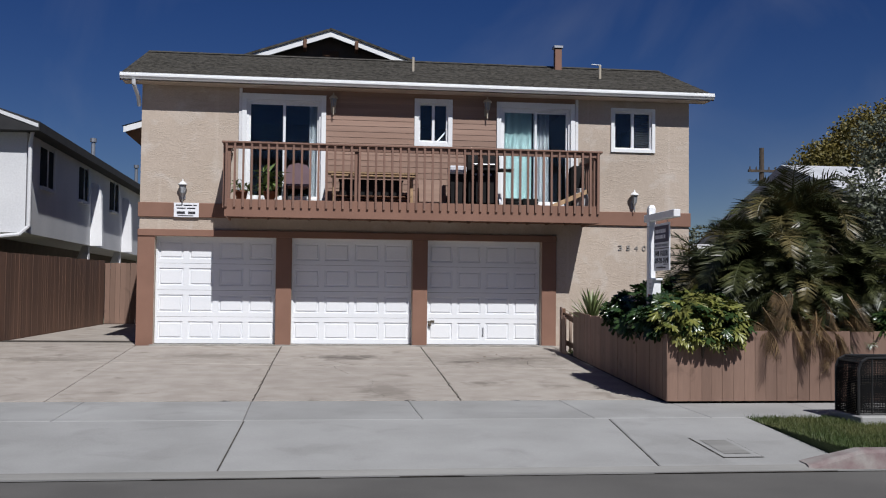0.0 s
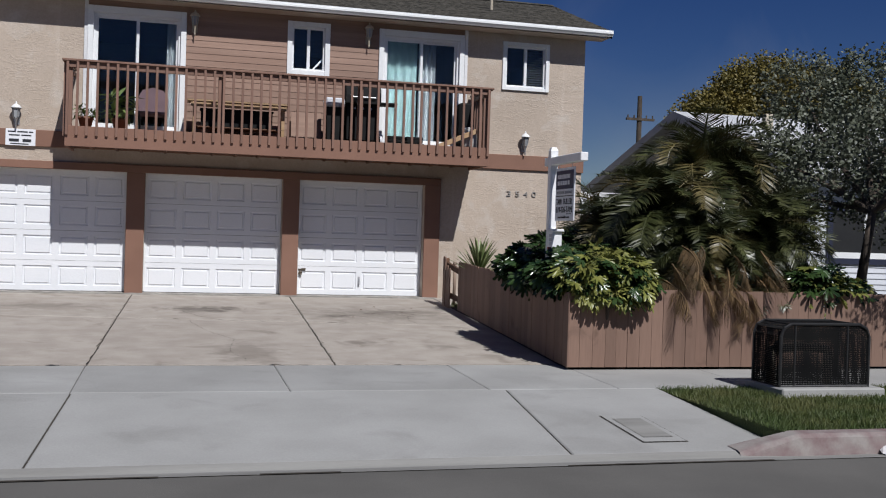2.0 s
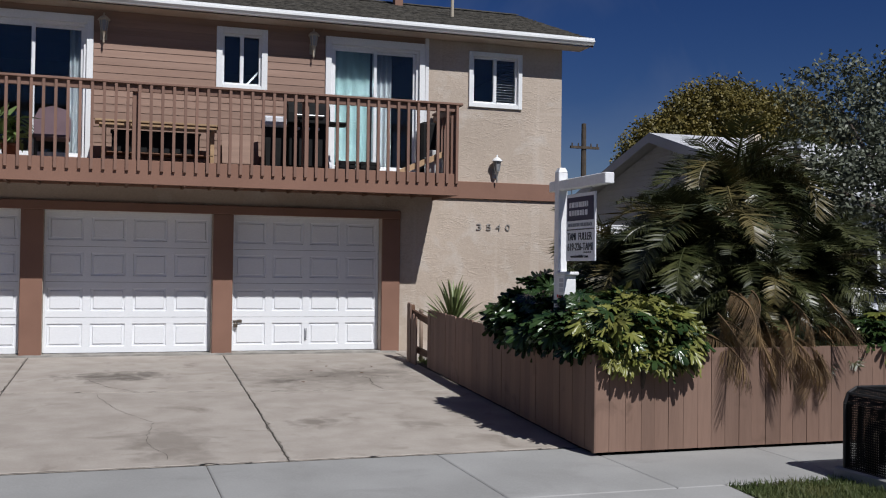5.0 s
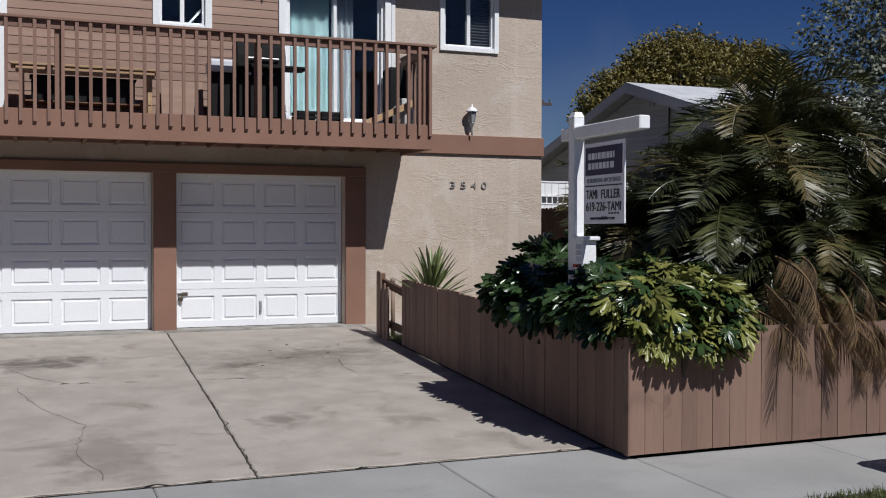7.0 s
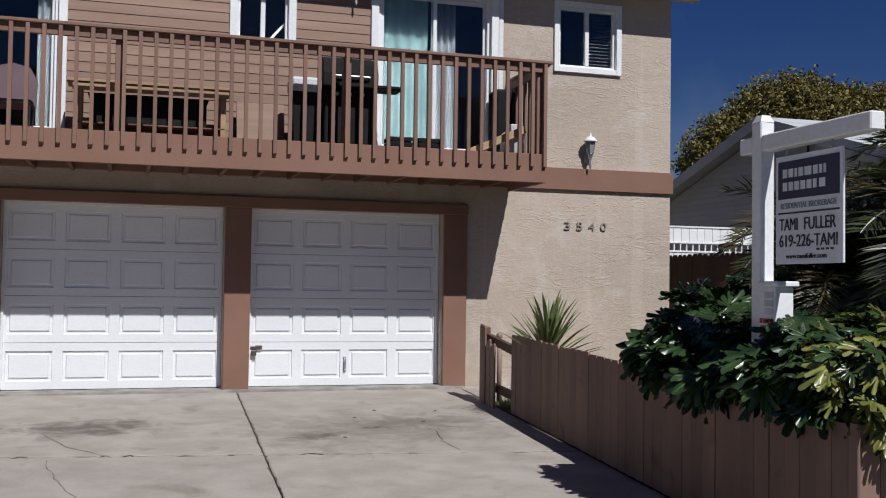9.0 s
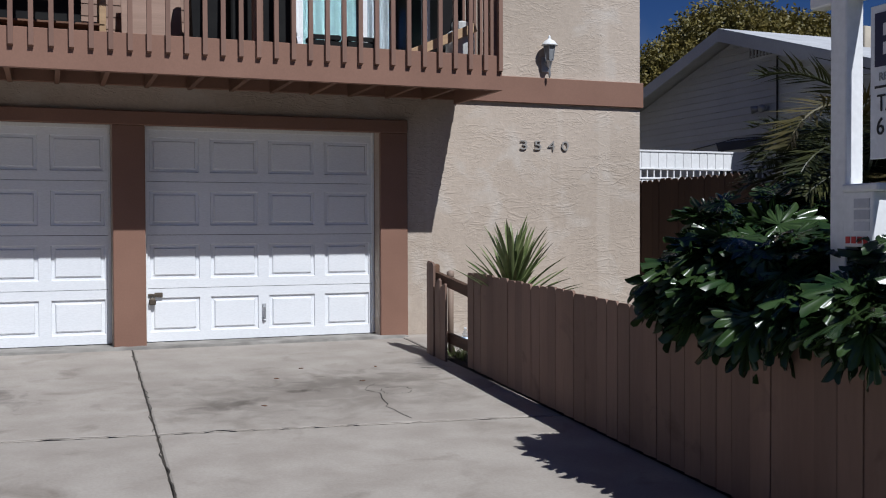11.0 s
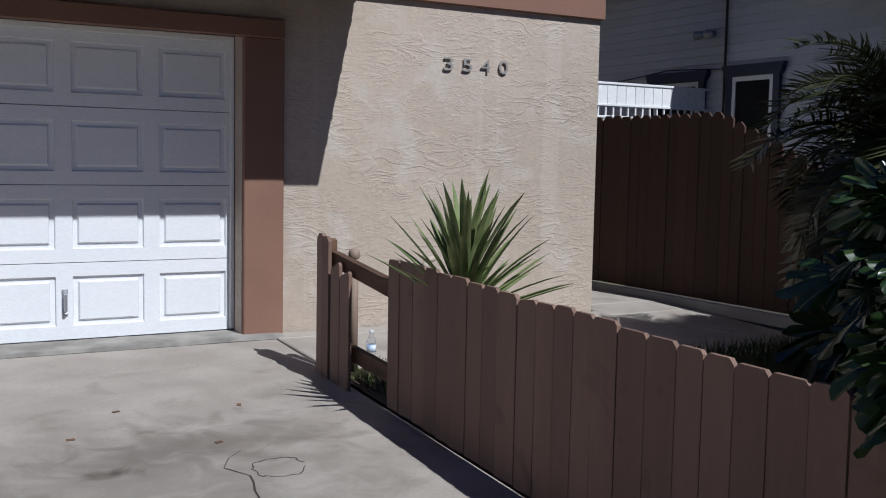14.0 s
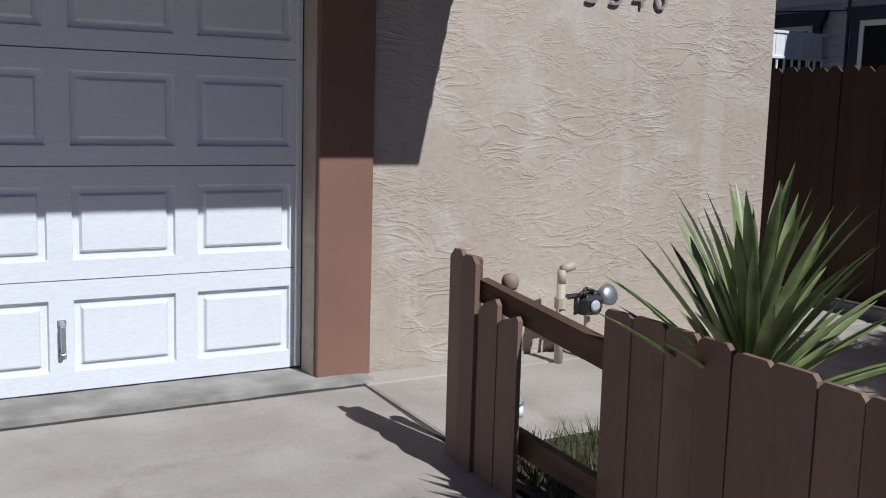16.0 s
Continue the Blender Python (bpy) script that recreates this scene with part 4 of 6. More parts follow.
def run_fence(parent, a, b, zlow, ztop, mat, w=0.15, gap=0.003, ear=0.024, seed=1, th=0.02):
    """Boards from a to b; zlow and ztop give heights at the share of the way."""
    r = random.Random(seed)
    a, b = Vector((*a, 0)), Vector((*b, 0))
    d = (b - a)
    length = d.length
    d.normalize()
    t = 0.0
    while t < length - 0.03:
        ww = min(w * r.uniform(0.9, 1.12), length - t)
        p = a + d * (t + ww / 2)
        u = (t + ww / 2) / length
        off = r.uniform(-0.003, 0.003)
        n = Vector((-d.y, d.x, 0)) * off
        board(parent, (p.x + n.x, p.y + n.y), d, ww - gap - r.random() * 0.003, zlow(u), ztop(u) + r.uniform(-0.008, 0.008), mat, th, ear * r.uniform(0.8, 1.2), r.uniform(-0.004, 0.004), r.choice((0, 0, 0, 0, 0, 0.4)))
        t += ww


side = thing("picket_fence", (4.75, 17.6, 0.3), "weathered brown dog-eared board fence along the driveway", "fence")
run_fence(side, (4.87, 20.49), (4.67, 14.84), lambda u: rise(20.49 - 5.65 * u) + 0.03, lambda u: 1.30 - 0.135 * u - 0.06 * u * u, FENCE, seed=4, ear=0.018)
for zz in (0.16, 0.56):
    ye = 21.3 if zz < 0.3 else 20.47
    s = Shape().add([(4.90, ye, rise(ye) + zz), (4.90, ye, rise(ye) + zz + 0.09), (4.70, 14.85, rise(14.85) + zz + 0.09), (4.70, 14.85, rise(14.85) + zz), (4.94, ye, rise(ye) + zz), (4.94, ye, rise(ye) + zz + 0.09), (4.74, 14.85, rise(14.85) + zz + 0.09), (4.74, 14.85, rise(14.85) + zz)],
                    [(0, 3, 2, 1), (4, 5, 6, 7), (1, 2, 6, 5), (0, 4, 7, 3), (0, 1, 5, 4)])
    part("rail", s, RAWWOOD, side, "worn bare wood rail")
for yy in (16.5, 18.5, 20.4):
    xx = 4.93 - (21.3 - yy) * 0.031
    part("post", Shape().box(xx + 0.03, xx + 0.12, yy - 0.045, yy + 0.045, 0.2, rise(yy) + 0.8, 0.006), RAWWOOD, side)
endpost = thing("fence_post", (4.87, 21.35, 0.44), "weathered brown fence end post with broken pickets", "fence post")
part("post", Shape().box(4.855, 4.945, 21.36, 21.45, 0.4, 1.34, 0.012), RAWWOOD, endpost)
board(endpost, (4.85, 21.42), (-0.03, -1), 0.12, 0.45, 1.37, FENCE, 0.022, 0.035, name="picket")
board(endpost, (4.835, 21.31), (-0.03, -1), 0.115, 0.44, 1.36, FENCE, 0.022, 0.03, name="picket")
board(endpost, (4.838, 21.16), (-0.03, -1), 0.14, 0.43, 1.215, FENCE, 0.02, 0.02, 0, 1, name="picket")
board(endpost, (4.836, 21.015), (-0.03, -1), 0.14, 0.43, 1.175, FENCE, 0.02, 0.015, 0, 1, name="picket")
s = Shape().add([(4.875, 20.4, 1.065), (4.875, 21.3, 1.175), (4.875, 21.3, 1.265), (4.875, 20.4, 1.16), (4.925, 20.4, 1.065), (4.925, 21.3, 1.175), (4.925, 21.3, 1.265), (4.925, 20.4, 1.16)],
                [(0, 3, 2, 1), (4, 5, 6, 7), (3, 7, 6, 2), (0, 1, 5, 4)])
part("rail", s, RAWWOOD, endpost, "splintered bare wood rail")
s = Shape().lathe([(0.02, 0), (0.03, 0.008), (0.036, 0.02), (0.036, 0.045), (0.03, 0.06), (0.012, 0.07)], 14, Matrix.Translation((5.02, 21.28, 1.21)))
s.tube((5.02, 21.28, 0.5), (5.02, 21.28, 1.215), 0.028, 0.03, 10)
part("round_post", s, PIPETAN, endpost, "tan round pipe behind the post", True)

frontf = thing("board_fence", (7, 14.82, 0.2), "pinkish brown vertical board fence beside the pavement", "fence")
run_fence(frontf, (4.66, 14.80), (9.28, 14.80), lambda u: 0.225, lambda u: 1.115 + 0.05 * min(1, u * 4), FENCE, w=0.152, ear=0.004, seed=7)
part("corner_board", Shape().box(4.645, 4.665, 14.775, 14.84, 0.225, 1.12, 0.004), FENCE, frontf)
part("rail", Shape().box(4.7, 9.25, 14.83, 14.87, 0.95, 1.04, 0.004), RAWWOOD, frontf)
part("rail", Shape().box(4.7, 9.25, 14.83, 14.87, 0.36, 0.45, 0.004), RAWWOOD, frontf)
for xx in (5.4, 7.3, 9.2):
    part("post", Shape().box(xx - 0.045, xx + 0.045, 14.872, 14.96, 0.1, 1.06, 0.006), RAWWOOD, frontf)


def back_top(u):
    y = 27.5 - (27.5 - 14.85) * u
    return 2.33 if y > 22.35 else max(1.15, 2.33 - (22.35 - y) * 0.42)


backf = thing("boundary_fence", (9.1, 21, 0.5), "dark brown dog-eared fence stepping down towards the street", "fence")
run_fence(backf, (9.1, 27.5), (9.22, 14.85), lambda u: 0.60 if u < 0.5 else 0.32, back_top, DARKFENCE, seed=9, w=0.142, ear=0.04)
part("gravel_board", Shape().box(9.0, 9.06, 20.3, 27.5, 0.5, 0.605, 0.008), GREY_CONCRETE, backf, "pale concrete footing strip")
for zz in (0.85, 1.9):
    part("rail", Shape().box(9.2, 9.24, 22.4, 27.5, zz, zz + 0.09, 0.004), DARKFENCE, backf)
leftf = thing("boundary_fence", (-6.35, 26, 0.45), "brown vertical board fence beside the side drive", "fence")
run_fence(leftf, (-6.32, 16.5), (-6.32, 34.3), lambda u: 0.3 + 0.18 * u, lambda u: 2.28 + 0.2 * u, SIDEFENCE, seed=11, w=0.16, ear=0.003)
part("rail", Shape().box(-6.42, -6.36, 16.5, 34.3, 2.0, 2.09, 0.004), SIDEFENCE, leftf)
gate = thing("side_gate", (-4.9, 34.3, 0.5), "brown wooden gate closing the side drive", "gate")
run_fence(gate, (-6.3, 34.3), (-3.47, 34.3), lambda u: 0.55, lambda u: 2.42, FENCE, seed=12, w=0.15, ear=0.003)
part("rail", Shape().box(-6.3, -3.5, 34.33, 34.38, 2.1, 2.2, 0.004), SIDEFENCE, gate)
s = Shape().box(-4.6, -4.1, 30.2, 30.5, 0.53, 0.63, 0.02)
tagged(new("concrete_block", s.mesh("concrete_block", GREY_CONCRETE)), "pale concrete block lying on the side drive", "block")
vin = thing("vinyl_fence", (10.7, 25.8, 0.5), "white vinyl fence with a lattice top between the houses", "fence")
x = 9.2
while x < 12.2:
    part("panel_board", Shape().box(x, x + 0.145, 25.78, 25.80, 0.5, 2.42, 0.003), VINYL, vin)
    part("panel_board", Shape().box(x, x + 0.145, 25.78, 25.80, 2.60, 2.84, 0.003), VINYL, vin)
    x += 0.15
for zz in (2.42, 2.57, 2.84):
    part("rail", Shape().box(9.15, 12.28, 25.765, 25.815, zz, zz + 0.03, 0.004), VINYL, vin)
for k in range(26):
    xx = 9.2 + k * 0.12
    part("baluster", Shape().box(xx, xx + 0.02, 25.78, 25.80, 2.45, 2.57), VINYL, vin)

# ---- neighbouring houses ----
nb2 = thing("white_house", (16, 26.6, 0.4), "single-storey white clapboard house with navy trim and pale roof", "house")
NX, NY0, NY1, PK, PKZ, SL = 12.35, 21.4, 31.8, 26.6, 4.86, 0.30
s = Shape()
s.add([(NX, NY0, 0.3), (NX, NY1, 0.3), (NX, NY1, PKZ - (NY1 - PK) * SL), (NX, PK, PKZ), (NX, NY0, PKZ - (PK - NY0) * SL), (22, NY0, 0.3), (22, NY1, 0.3), (22, NY1, PKZ - (NY1 - PK) * SL), (22, PK, PKZ), (22, NY0, PKZ - (PK - NY0) * SL)],
      [(0, 4, 3, 2, 1), (5, 6, 7, 8, 9), (0, 5, 9, 4), (1, 2, 7, 6)])
wall2 = part("wall", s, CLAPBOARD, nb2, "white clapboard siding")
z = 0.45
while z < PKZ - 0.1:
    half = min(99, (PKZ - z - 0.12) / SL)
    y0, y1 = max(NY0, PK - half), min(NY1, PK + half)
    s = Shape().add([(NX - 0.036, y0, z), (NX - 0.036, y1, z), (NX - 0.003, y1, z + 0.115), (NX - 0.003, y0, z + 0.115), (NX - 0.001, y0, z), (NX - 0.001, y1, z)], [(3, 2, 1, 0), (0, 1, 5, 4)])
    part("clapboard", s, CLAPBOARD, wall2)
    if z < 3.1:
        s = Shape().add([(NX, NY0 - 0.025, z), (20, NY0 - 0.025, z), (20, NY0 - 0.003, z + 0.115), (NX, NY0 - 0.003, z + 0.115), (NX, NY0, z), (20, NY0, z)], [(0, 1, 2, 3), (4, 5, 1, 0)])
        part("clapboard", s, CLAPBOARD, wall2)
    z += 0.115
for sgn in (-1, 1):
    ye = PK + sgn * 5.75
    ze = PKZ + 0.06 - 5.75 * SL
    s = Shape()
    s.add([(11.95, PK, PKZ + 0.14), (22.4, PK, PKZ + 0.14), (22.4, ye, ze + 0.08), (11.95, ye, ze + 0.08), (11.95, PK, PKZ + 0.04), (22.4, PK, PKZ + 0.04), (22.4, ye, ze - 0.02), (11.95, ye, ze - 0.02)],
          [(0, 1, 2, 3), (7, 6, 5, 4), (0, 3, 7, 4), (1, 5, 6, 2), (3, 2, 6, 7)] if sgn < 0 else [(3, 2, 1, 0), (4, 5, 6, 7), (4, 7, 3, 0), (2, 6, 5, 1), (7, 6, 2, 3)])
    part("roof_slope", s, PALESHINGLE, nb2, "pale grey shingle roof")
    s = Shape()
    s.add([(11.93, PK, PKZ + 0.12), (11.93, ye, ze + 0.06), (11.93, ye, ze - 0.14), (11.93, PK, PKZ - 0.08), (11.96, PK, PKZ + 0.12), (11.96, ye, ze + 0.06), (11.96, ye, ze - 0.14), (11.96, PK, PKZ - 0.08)],
          [(0, 1, 2, 3), (7, 6, 5, 4), (3, 2, 6, 7), (1, 5, 6, 2)])
    part("barge_board", s, CLAPBOARD, nb2, "grey-white barge board")
s = Shape().box(NX - 0.03, NX - 0.005, 25.45, 26.3, 4.42, 4.46)
vent = part("gable_vent", s, CLAPBOARD, nb2, "slatted gable vent")
for k in range(10):
    yy = 25.48 + k * 0.085
    zt = min(4.72, PKZ - 0.12 - abs(PK - yy) * SL)
    part("vent_slat", Shape().box(NX - 0.05, NX - 0.028, yy, yy + 0.035, 4.46, zt), CLAPBOARD, vent)
# Dark sheet standing in for the shade between the slats.
part("vent_shadow_gap", Shape().box(NX - 0.028, NX - 0.026, 25.46, 26.3, 4.44, 4.60), SHADEWALL, vent)


def navy_window(y0, y1, z0, z1):
    w = part("window", Shape().box(NX - 0.085, NX - 0.028, y0 - 0.10, y0, z0, z1).box(NX - 0.085, NX - 0.028, y1, y1 + 0.10, z0, z1).box(NX - 0.085, NX - 0.028, y0 - 0.1, y1 + 0.1, z0 - 0.1, z0), NAVY, nb2, "window with navy trim")
    s = Shape().add([(NX - 0.10, y0 - 0.12, z1), (NX - 0.10, y1 + 0.12, z1), (NX - 0.10, y1 + 0.18, z1 + 0.15), (NX - 0.10, y0 - 0.18, z1 + 0.15), (NX - 0.02, y0 - 0.12, z1), (NX - 0.02, y1 + 0.12, z1), (NX - 0.02, y1 + 0.18, z1 + 0.15), (NX - 0.02, y0 - 0.18, z1 + 0.15)],
                    [(3, 2, 1, 0), (4, 5, 6, 7), (0, 1, 5, 4), (2, 3, 7, 6), (1, 2, 6, 5), (3, 0, 4, 7)])
    part("window_head", s, NAVY, w)
    s = Shape()
    s.box(NX - 0.075, NX - 0.03, y0, y0 + 0.06, z0, z1).box(NX - 0.075, NX - 0.03, y1 - 0.06, y1, z0, z1).box(NX - 0.075, NX - 0.03, y0 + 0.06, y1 - 0.06, z1 - 0.06, z1).box(NX - 0.075, NX - 0.03, y0 + 0.06, y1 - 0.06, z0, z0 + 0.06)
    part("sash", s, WHITE, w, "white sash")
    part("pane", Shape().box(NX - 0.064, NX - 0.028, y0 + 0.05, y1 - 0.05, z0 + 0.05, z1 - 0.05), DULLBLACK, w, "dark window pane")


navy_window(24.68, 25.38, 1.6, 3.0)
navy_window(26.0, 26.9, 2.0, 2.98)
s = Shape().path([(NX - 0.05, 25.55, 4.4), (NX - 0.05, 25.55, 0.6)], 0.018, 6)
part("conduit", s, BLACK, nb2, "dark conduit pipe")
s = Shape().path([(NX - 0.05, 25.5, 4.42), (NX - 0.4, 25.2, 4.44), (NX - 0.42, 23.6, 3.95), (NX - 0.42, 22.5, 3.62)], 0.01, 5)
part("service_cable", s, BLACK, nb2)
s = Shape().path([(NX - 0.06, 25.55, 3.12), (NX - 0.06, 26.6, 3.17), (NX - 0.06, 28, 3.05)], 0.008, 5)
part("wall_cable", s, BLACK, nb2)
s = Shape().tube((NX - 0.04, 25.8, 3.6), (NX - 0.1, 25.8, 3.6), 0.05, 0.05, 12)
fl = part("floodlight", s, STEEL, nb2, "twin metal floodlight", True)
for dy in (-0.08, 0.08):
    part("lamp_head", Shape().tube((NX - 0.1, 25.8 + dy * 0.4, 3.6), (NX - 0.26, 25.8 + dy * 1.6, 3.57), 0.03, 0.065, 12), STEEL, fl, "", True)
s = Shape()
s.box(12.75, 14.5, NY0 - 0.06, NY0 - 0.028, 1.42, 1.54).box(12.75, 14.5, NY0 - 0.06, NY0 - 0.028, 2.5, 2.62).box(12.75, 12.87, NY0 - 0.06, NY0 - 0.028, 1.54, 2.5).box(14.38, 14.5, NY0 - 0.06, NY0 - 0.028, 1.54, 2.5)
fw = part("front_window", s, NAVY, nb2, "front window with navy trim")
part("sash", Shape().box(12.87, 14.38, NY0 - 0.05, NY0 - 0.03, 1.54, 1.66).box(13.6, 13.66, NY0 - 0.05, NY0 - 0.03, 1.66, 2.5), WHITE, fw)
part("pane", Shape().box(12.87, 14.38, NY0 - 0.035, NY0 - 0.03, 1.54, 2.5), BLACK, fw, "dark window pane")
part("chimney", Shape().box(13.55, 13.75, 25.0, 25.2, 4.2, 4.86, 0.01), PIPEWHITE, nb2, "small tan chimney")
part("roof_vent", Shape().tube((14.7, 25.0, 4.3), (14.7, 25.0, 4.85), 0.06, 0.06, 10), STEEL, nb2, "metal roof vent")
part("porch_step", Shape().box(14.6, 17, NY0 - 1.1, NY0 - 0.03, 0.3, 0.62, 0.01), GREY_CONCRETE, nb2)

nb1 = thing("white_apartment_building", (-11, 40, 0.5), "two-storey white stucco building with dark roof beyond the fence", "house")
s = Shape().box(-16, -7.1, 28.2, 60, 3.0, 5.62)
part("upper_wall", s, STUCCO_WHITE, nb1, "white stucco upper storey")
# Lower storey coloured dark for the shade under the upper one.
part("lower_wall", Shape().box(-15.5, -8.6, 28.9, 59.5, 0.5, 3.0), SHADEWALL, nb1, "carport wall coloured dark for its shade")
s = Shape().add([(-6.7, 27.75, 5.72), (-6.7, 60.4, 5.72), (-11.5, 60.4, 7.3), (-11.5, 27.75, 7.3), (-16.4, 27.75, 5.72), (-16.4, 60.4, 5.72), (-6.7, 27.75, 5.5), (-6.7, 60.4, 5.5), (-16.4, 27.75, 5.5), (-16.4, 60.4, 5.5)],
                [(0, 1, 2, 3), (3, 2, 5, 4), (6, 8, 9, 7), (0, 6, 7, 1), (0, 3, 4, 8, 6)])
part("roof", s, DARKROOF, nb1, "black roof")
s = Shape().path([(-6.95, 28.1, 5.5), (-7.0, 28.13, 5.2), (-7.0, 28.13, 3.15), (-7.2, 28.1, 2.95), (-9.5, 28.1, 2.7)], 0.05, 8)
part("downspout", s, STUCCO_WHITE, nb1, "white downspout")
s = Shape().add([(-6.72, 27.73, 5.66), (-11.5, 27.73, 7.34), (-11.5, 27.73, 7.25), (-6.72, 27.73, 5.57)], [(0, 1, 2, 3)])
part("barge_board", s, STUCCO_WHITE, nb1)
for y0, y1, z0, z1 in ((29.5, 30.8, 4.3, 5.32), (34.1, 35.2, 4.35, 5.35), (39.0, 40.4, 4.4, 5.4)):
    w = part("window", Shape().box(-7.11, -7.075, y0, y1, z0, z1), DULLBLACK, nb1, "dark window")
    part("window_trim", Shape().box(-7.1, -7.03, y1, y1 + 0.14, z0 - 0.06, z1 + 0.06, 0.006), STUCCO_WHITE, w)
    part("window_sill", Shape().box(-7.1, -7.0, y0 - 0.05, y1, z0 - 0.09, z0, 0.006), STUCCO_WHITE, w)
    part("mullion", Shape().box(-7.074, -7.05, (y0 + y1) / 2 - 0.03, (y0 + y1) / 2 + 0.03, z0, z1), STUCCO_WHITE, w)
for yf in (35.9, 41.5, 47):
    s = Shape().add([(-7.1, yf, 3.0), (-6.72, yf, 3.0), (-6.78, yf, 4.6), (-6.88, yf, 5.0), (-7.1, yf, 5.05), (-7.1, yf + 0.25, 3.0), (-6.72, yf + 0.25, 3.0), (-6.78, yf + 0.25, 4.6), (-6.88, yf + 0.25, 5.0), (-7.1, yf + 0.25, 5.05)],
                    [(0, 1, 2, 3, 4), (9, 8, 7, 6, 5), (1, 6, 7, 2), (2, 7, 8, 3), (3, 8, 9, 4), (0, 5, 6, 1)])
    part("wing_wall", s, STUCCO_WHITE, nb1, "tapered white wing wall")
    s = Shape().add([(-7.6, yf, 2.35), (-7.15, yf, 2.35), (-7.15, yf, 2.99), (-7.35, yf, 2.99), (-7.6, yf + 0.25, 2.35), (-7.15, yf + 0.25, 2.35), (-7.15, yf + 0.25, 2.99), (-7.35, yf + 0.25, 2.99)],
                    [(0, 1, 2, 3), (7, 6, 5, 4), (1, 5, 6, 2), (0, 3, 7, 4)])
    part("wing_wall_foot", s, STUCCO_WHITE, nb1)
for yy, zz in ((38.5, 6.85), (47.5, 7.0)):
    part("roof_flue", Shape().tube((-7.6, yy, 5.7), (-7.6, yy, zz - 0.15), 0.07, 0.07, 10).tube((-7.6, yy, zz - 0.13), (-7.6, yy, zz), 0.11, 0.11, 10), STEEL, nb1, "metal roof flue")

# ---- utility pole ----
up = thing("utility_pole", (26.8, 60, 0.5), "dark wooden utility pole with a crossarm", "utility pole")
part("pole", Shape().tube((26.8, 60, 0.5), (26.8, 60, 10.45), 0.2, 0.14, 10), BARK, up)
part("crossarm", Shape().box(25.9, 27.7, 59.8, 59.95, 8.98, 9.12), BARK, up)
for xx in (26.0, 26.4, 27.2, 27.6):
    part("insulator", Shape().tube((xx, 59.87, 9.12), (xx, 59.87, 9.3), 0.05, 0.04, 6), BARK, up)

# ---- planting ----


def lobed_leaf(seed, lobes=9, cut=0.5, back=0.5, blunt=0.9, crinkle=0.05):
    """A broad leaf along +x: fingers round the stalk's end, each folded along its vein, with a drooping wavy margin."""
    r = random.Random(seed)
    s = Shape()
    span = radians(300)
    per = 8
    n = lobes * per
    reach = [r.uniform(0.88, 1.08) for _ in range(lobes)]
    rings = (0.22, 0.5, 0.78, 1.0)
    vs, fs = [(0, 0, 0)], []
    for i in range(n + 1):
        th = -span / 2 + span * i / n
        j = min(i // per, lobes - 1)
        ph = (i - j * per) / per * 2 - 1
        env = back + (1 - back) * math.cos(th / 2 * 1.1) ** 3
        finger = max(0.0, math.cos(ph * math.pi / 2)) ** blunt
        full = env * reach[j] * (1 - cut + cut * finger)
        for q in rings:
            rad = env * (1 - cut) * 0.98 * q / 0.5 if q <= 0.5 else env * (1 - cut) * 0.98 + (full - env * (1 - cut) * 0.98) * (q - 0.5) / 0.5
            x, y = math.cos(th) * rad, math.sin(th) * rad
            z = 0.11 * rad * (finger - 0.6) - 0.20 * rad ** 2.2 + 0.06 * rad * math.sin(3 * th + seed) + crinkle * q * rad * math.sin(23 * th + 2 * seed)
            vs.append((x, y, z))
    m = len(rings)
    for i in range(n):
        a, b = 1 + i * m, 1 + (i + 1) * m
        fs.append((0, a, b))
        fs += [(a + k, a + k + 1, b + k + 1, b + k) for k in range(m - 1)]
    s.add(vs, fs)
    s.tube((-0.8, 0, -0.3), (0.0, 0, 0.0), 0.018, 0.013, 5, False)
    return s


def leafy_bush(name, base, label, spots, count, mats, seed, size=(0.3, 0.46), lobes=9, cut=0.5, blunt=0.9, crinkle=0.05):
    bush = thing(name, base, label, "shrub")
    r = random.Random(seed)
    meshes = [lobed_leaf(k + seed, lobes + k % 2 * 2 - k % 3 // 2 * 2, cut, 0.5, blunt, crinkle).mesh("leaf", mats[k % len(mats)], True) for k in range(6)]
    for me in meshes:
        me.update()
    total = sum(sp[6] for sp in spots)
    for cx, cy, cz, rx, ry, rz, wgt in spots:
        for _ in range(int(count * wgt / total)):
            v = Vector((r.gauss(0, 1), r.gauss(0, 1), r.gauss(0.35, 0.8)))
            v.normalize()
            k = r.uniform(0.55, 1.0)
            p = Vector((cx + v.x * rx * k, cy + v.y * ry * k, cz + v.z * rz * k))
            yaw = math.atan2(v.y / ry, v.x / rx) + r.uniform(-0.6, 0.6)
            pitch = r.uniform(0.1, 1.0) - v.z * 0.45
            m = Matrix.Translation(p) @ Matrix.Rotation(yaw, 4, "Z") @ Matrix.Rotation(pitch, 4, "Y") @ Matrix.Rotation(r.gauss(0, 0.45), 4, "X") @ Matrix.Scale(r.uniform(*size), 4)
            piece("leaf", r.choice(meshes), bush, m)
    for cx, cy, cz, rx, ry, rz, wgt in spots:
        for _ in range(4):
            a, b = Vector((cx + r.uniform(-0.2, 0.2), max(14.98, cy + r.uniform(-0.1, 0.3)), 0.35)), Vector((cx + r.uniform(-rx, rx) * 0.5, cy + r.uniform(-ry, ry) * 0.5, cz + rz * 0.3))
            a.x = max(a.x, 4.95)
            part("stem", Shape().tube(a, b, 0.03, 0.02, 7), BARK, bush)
    return bush


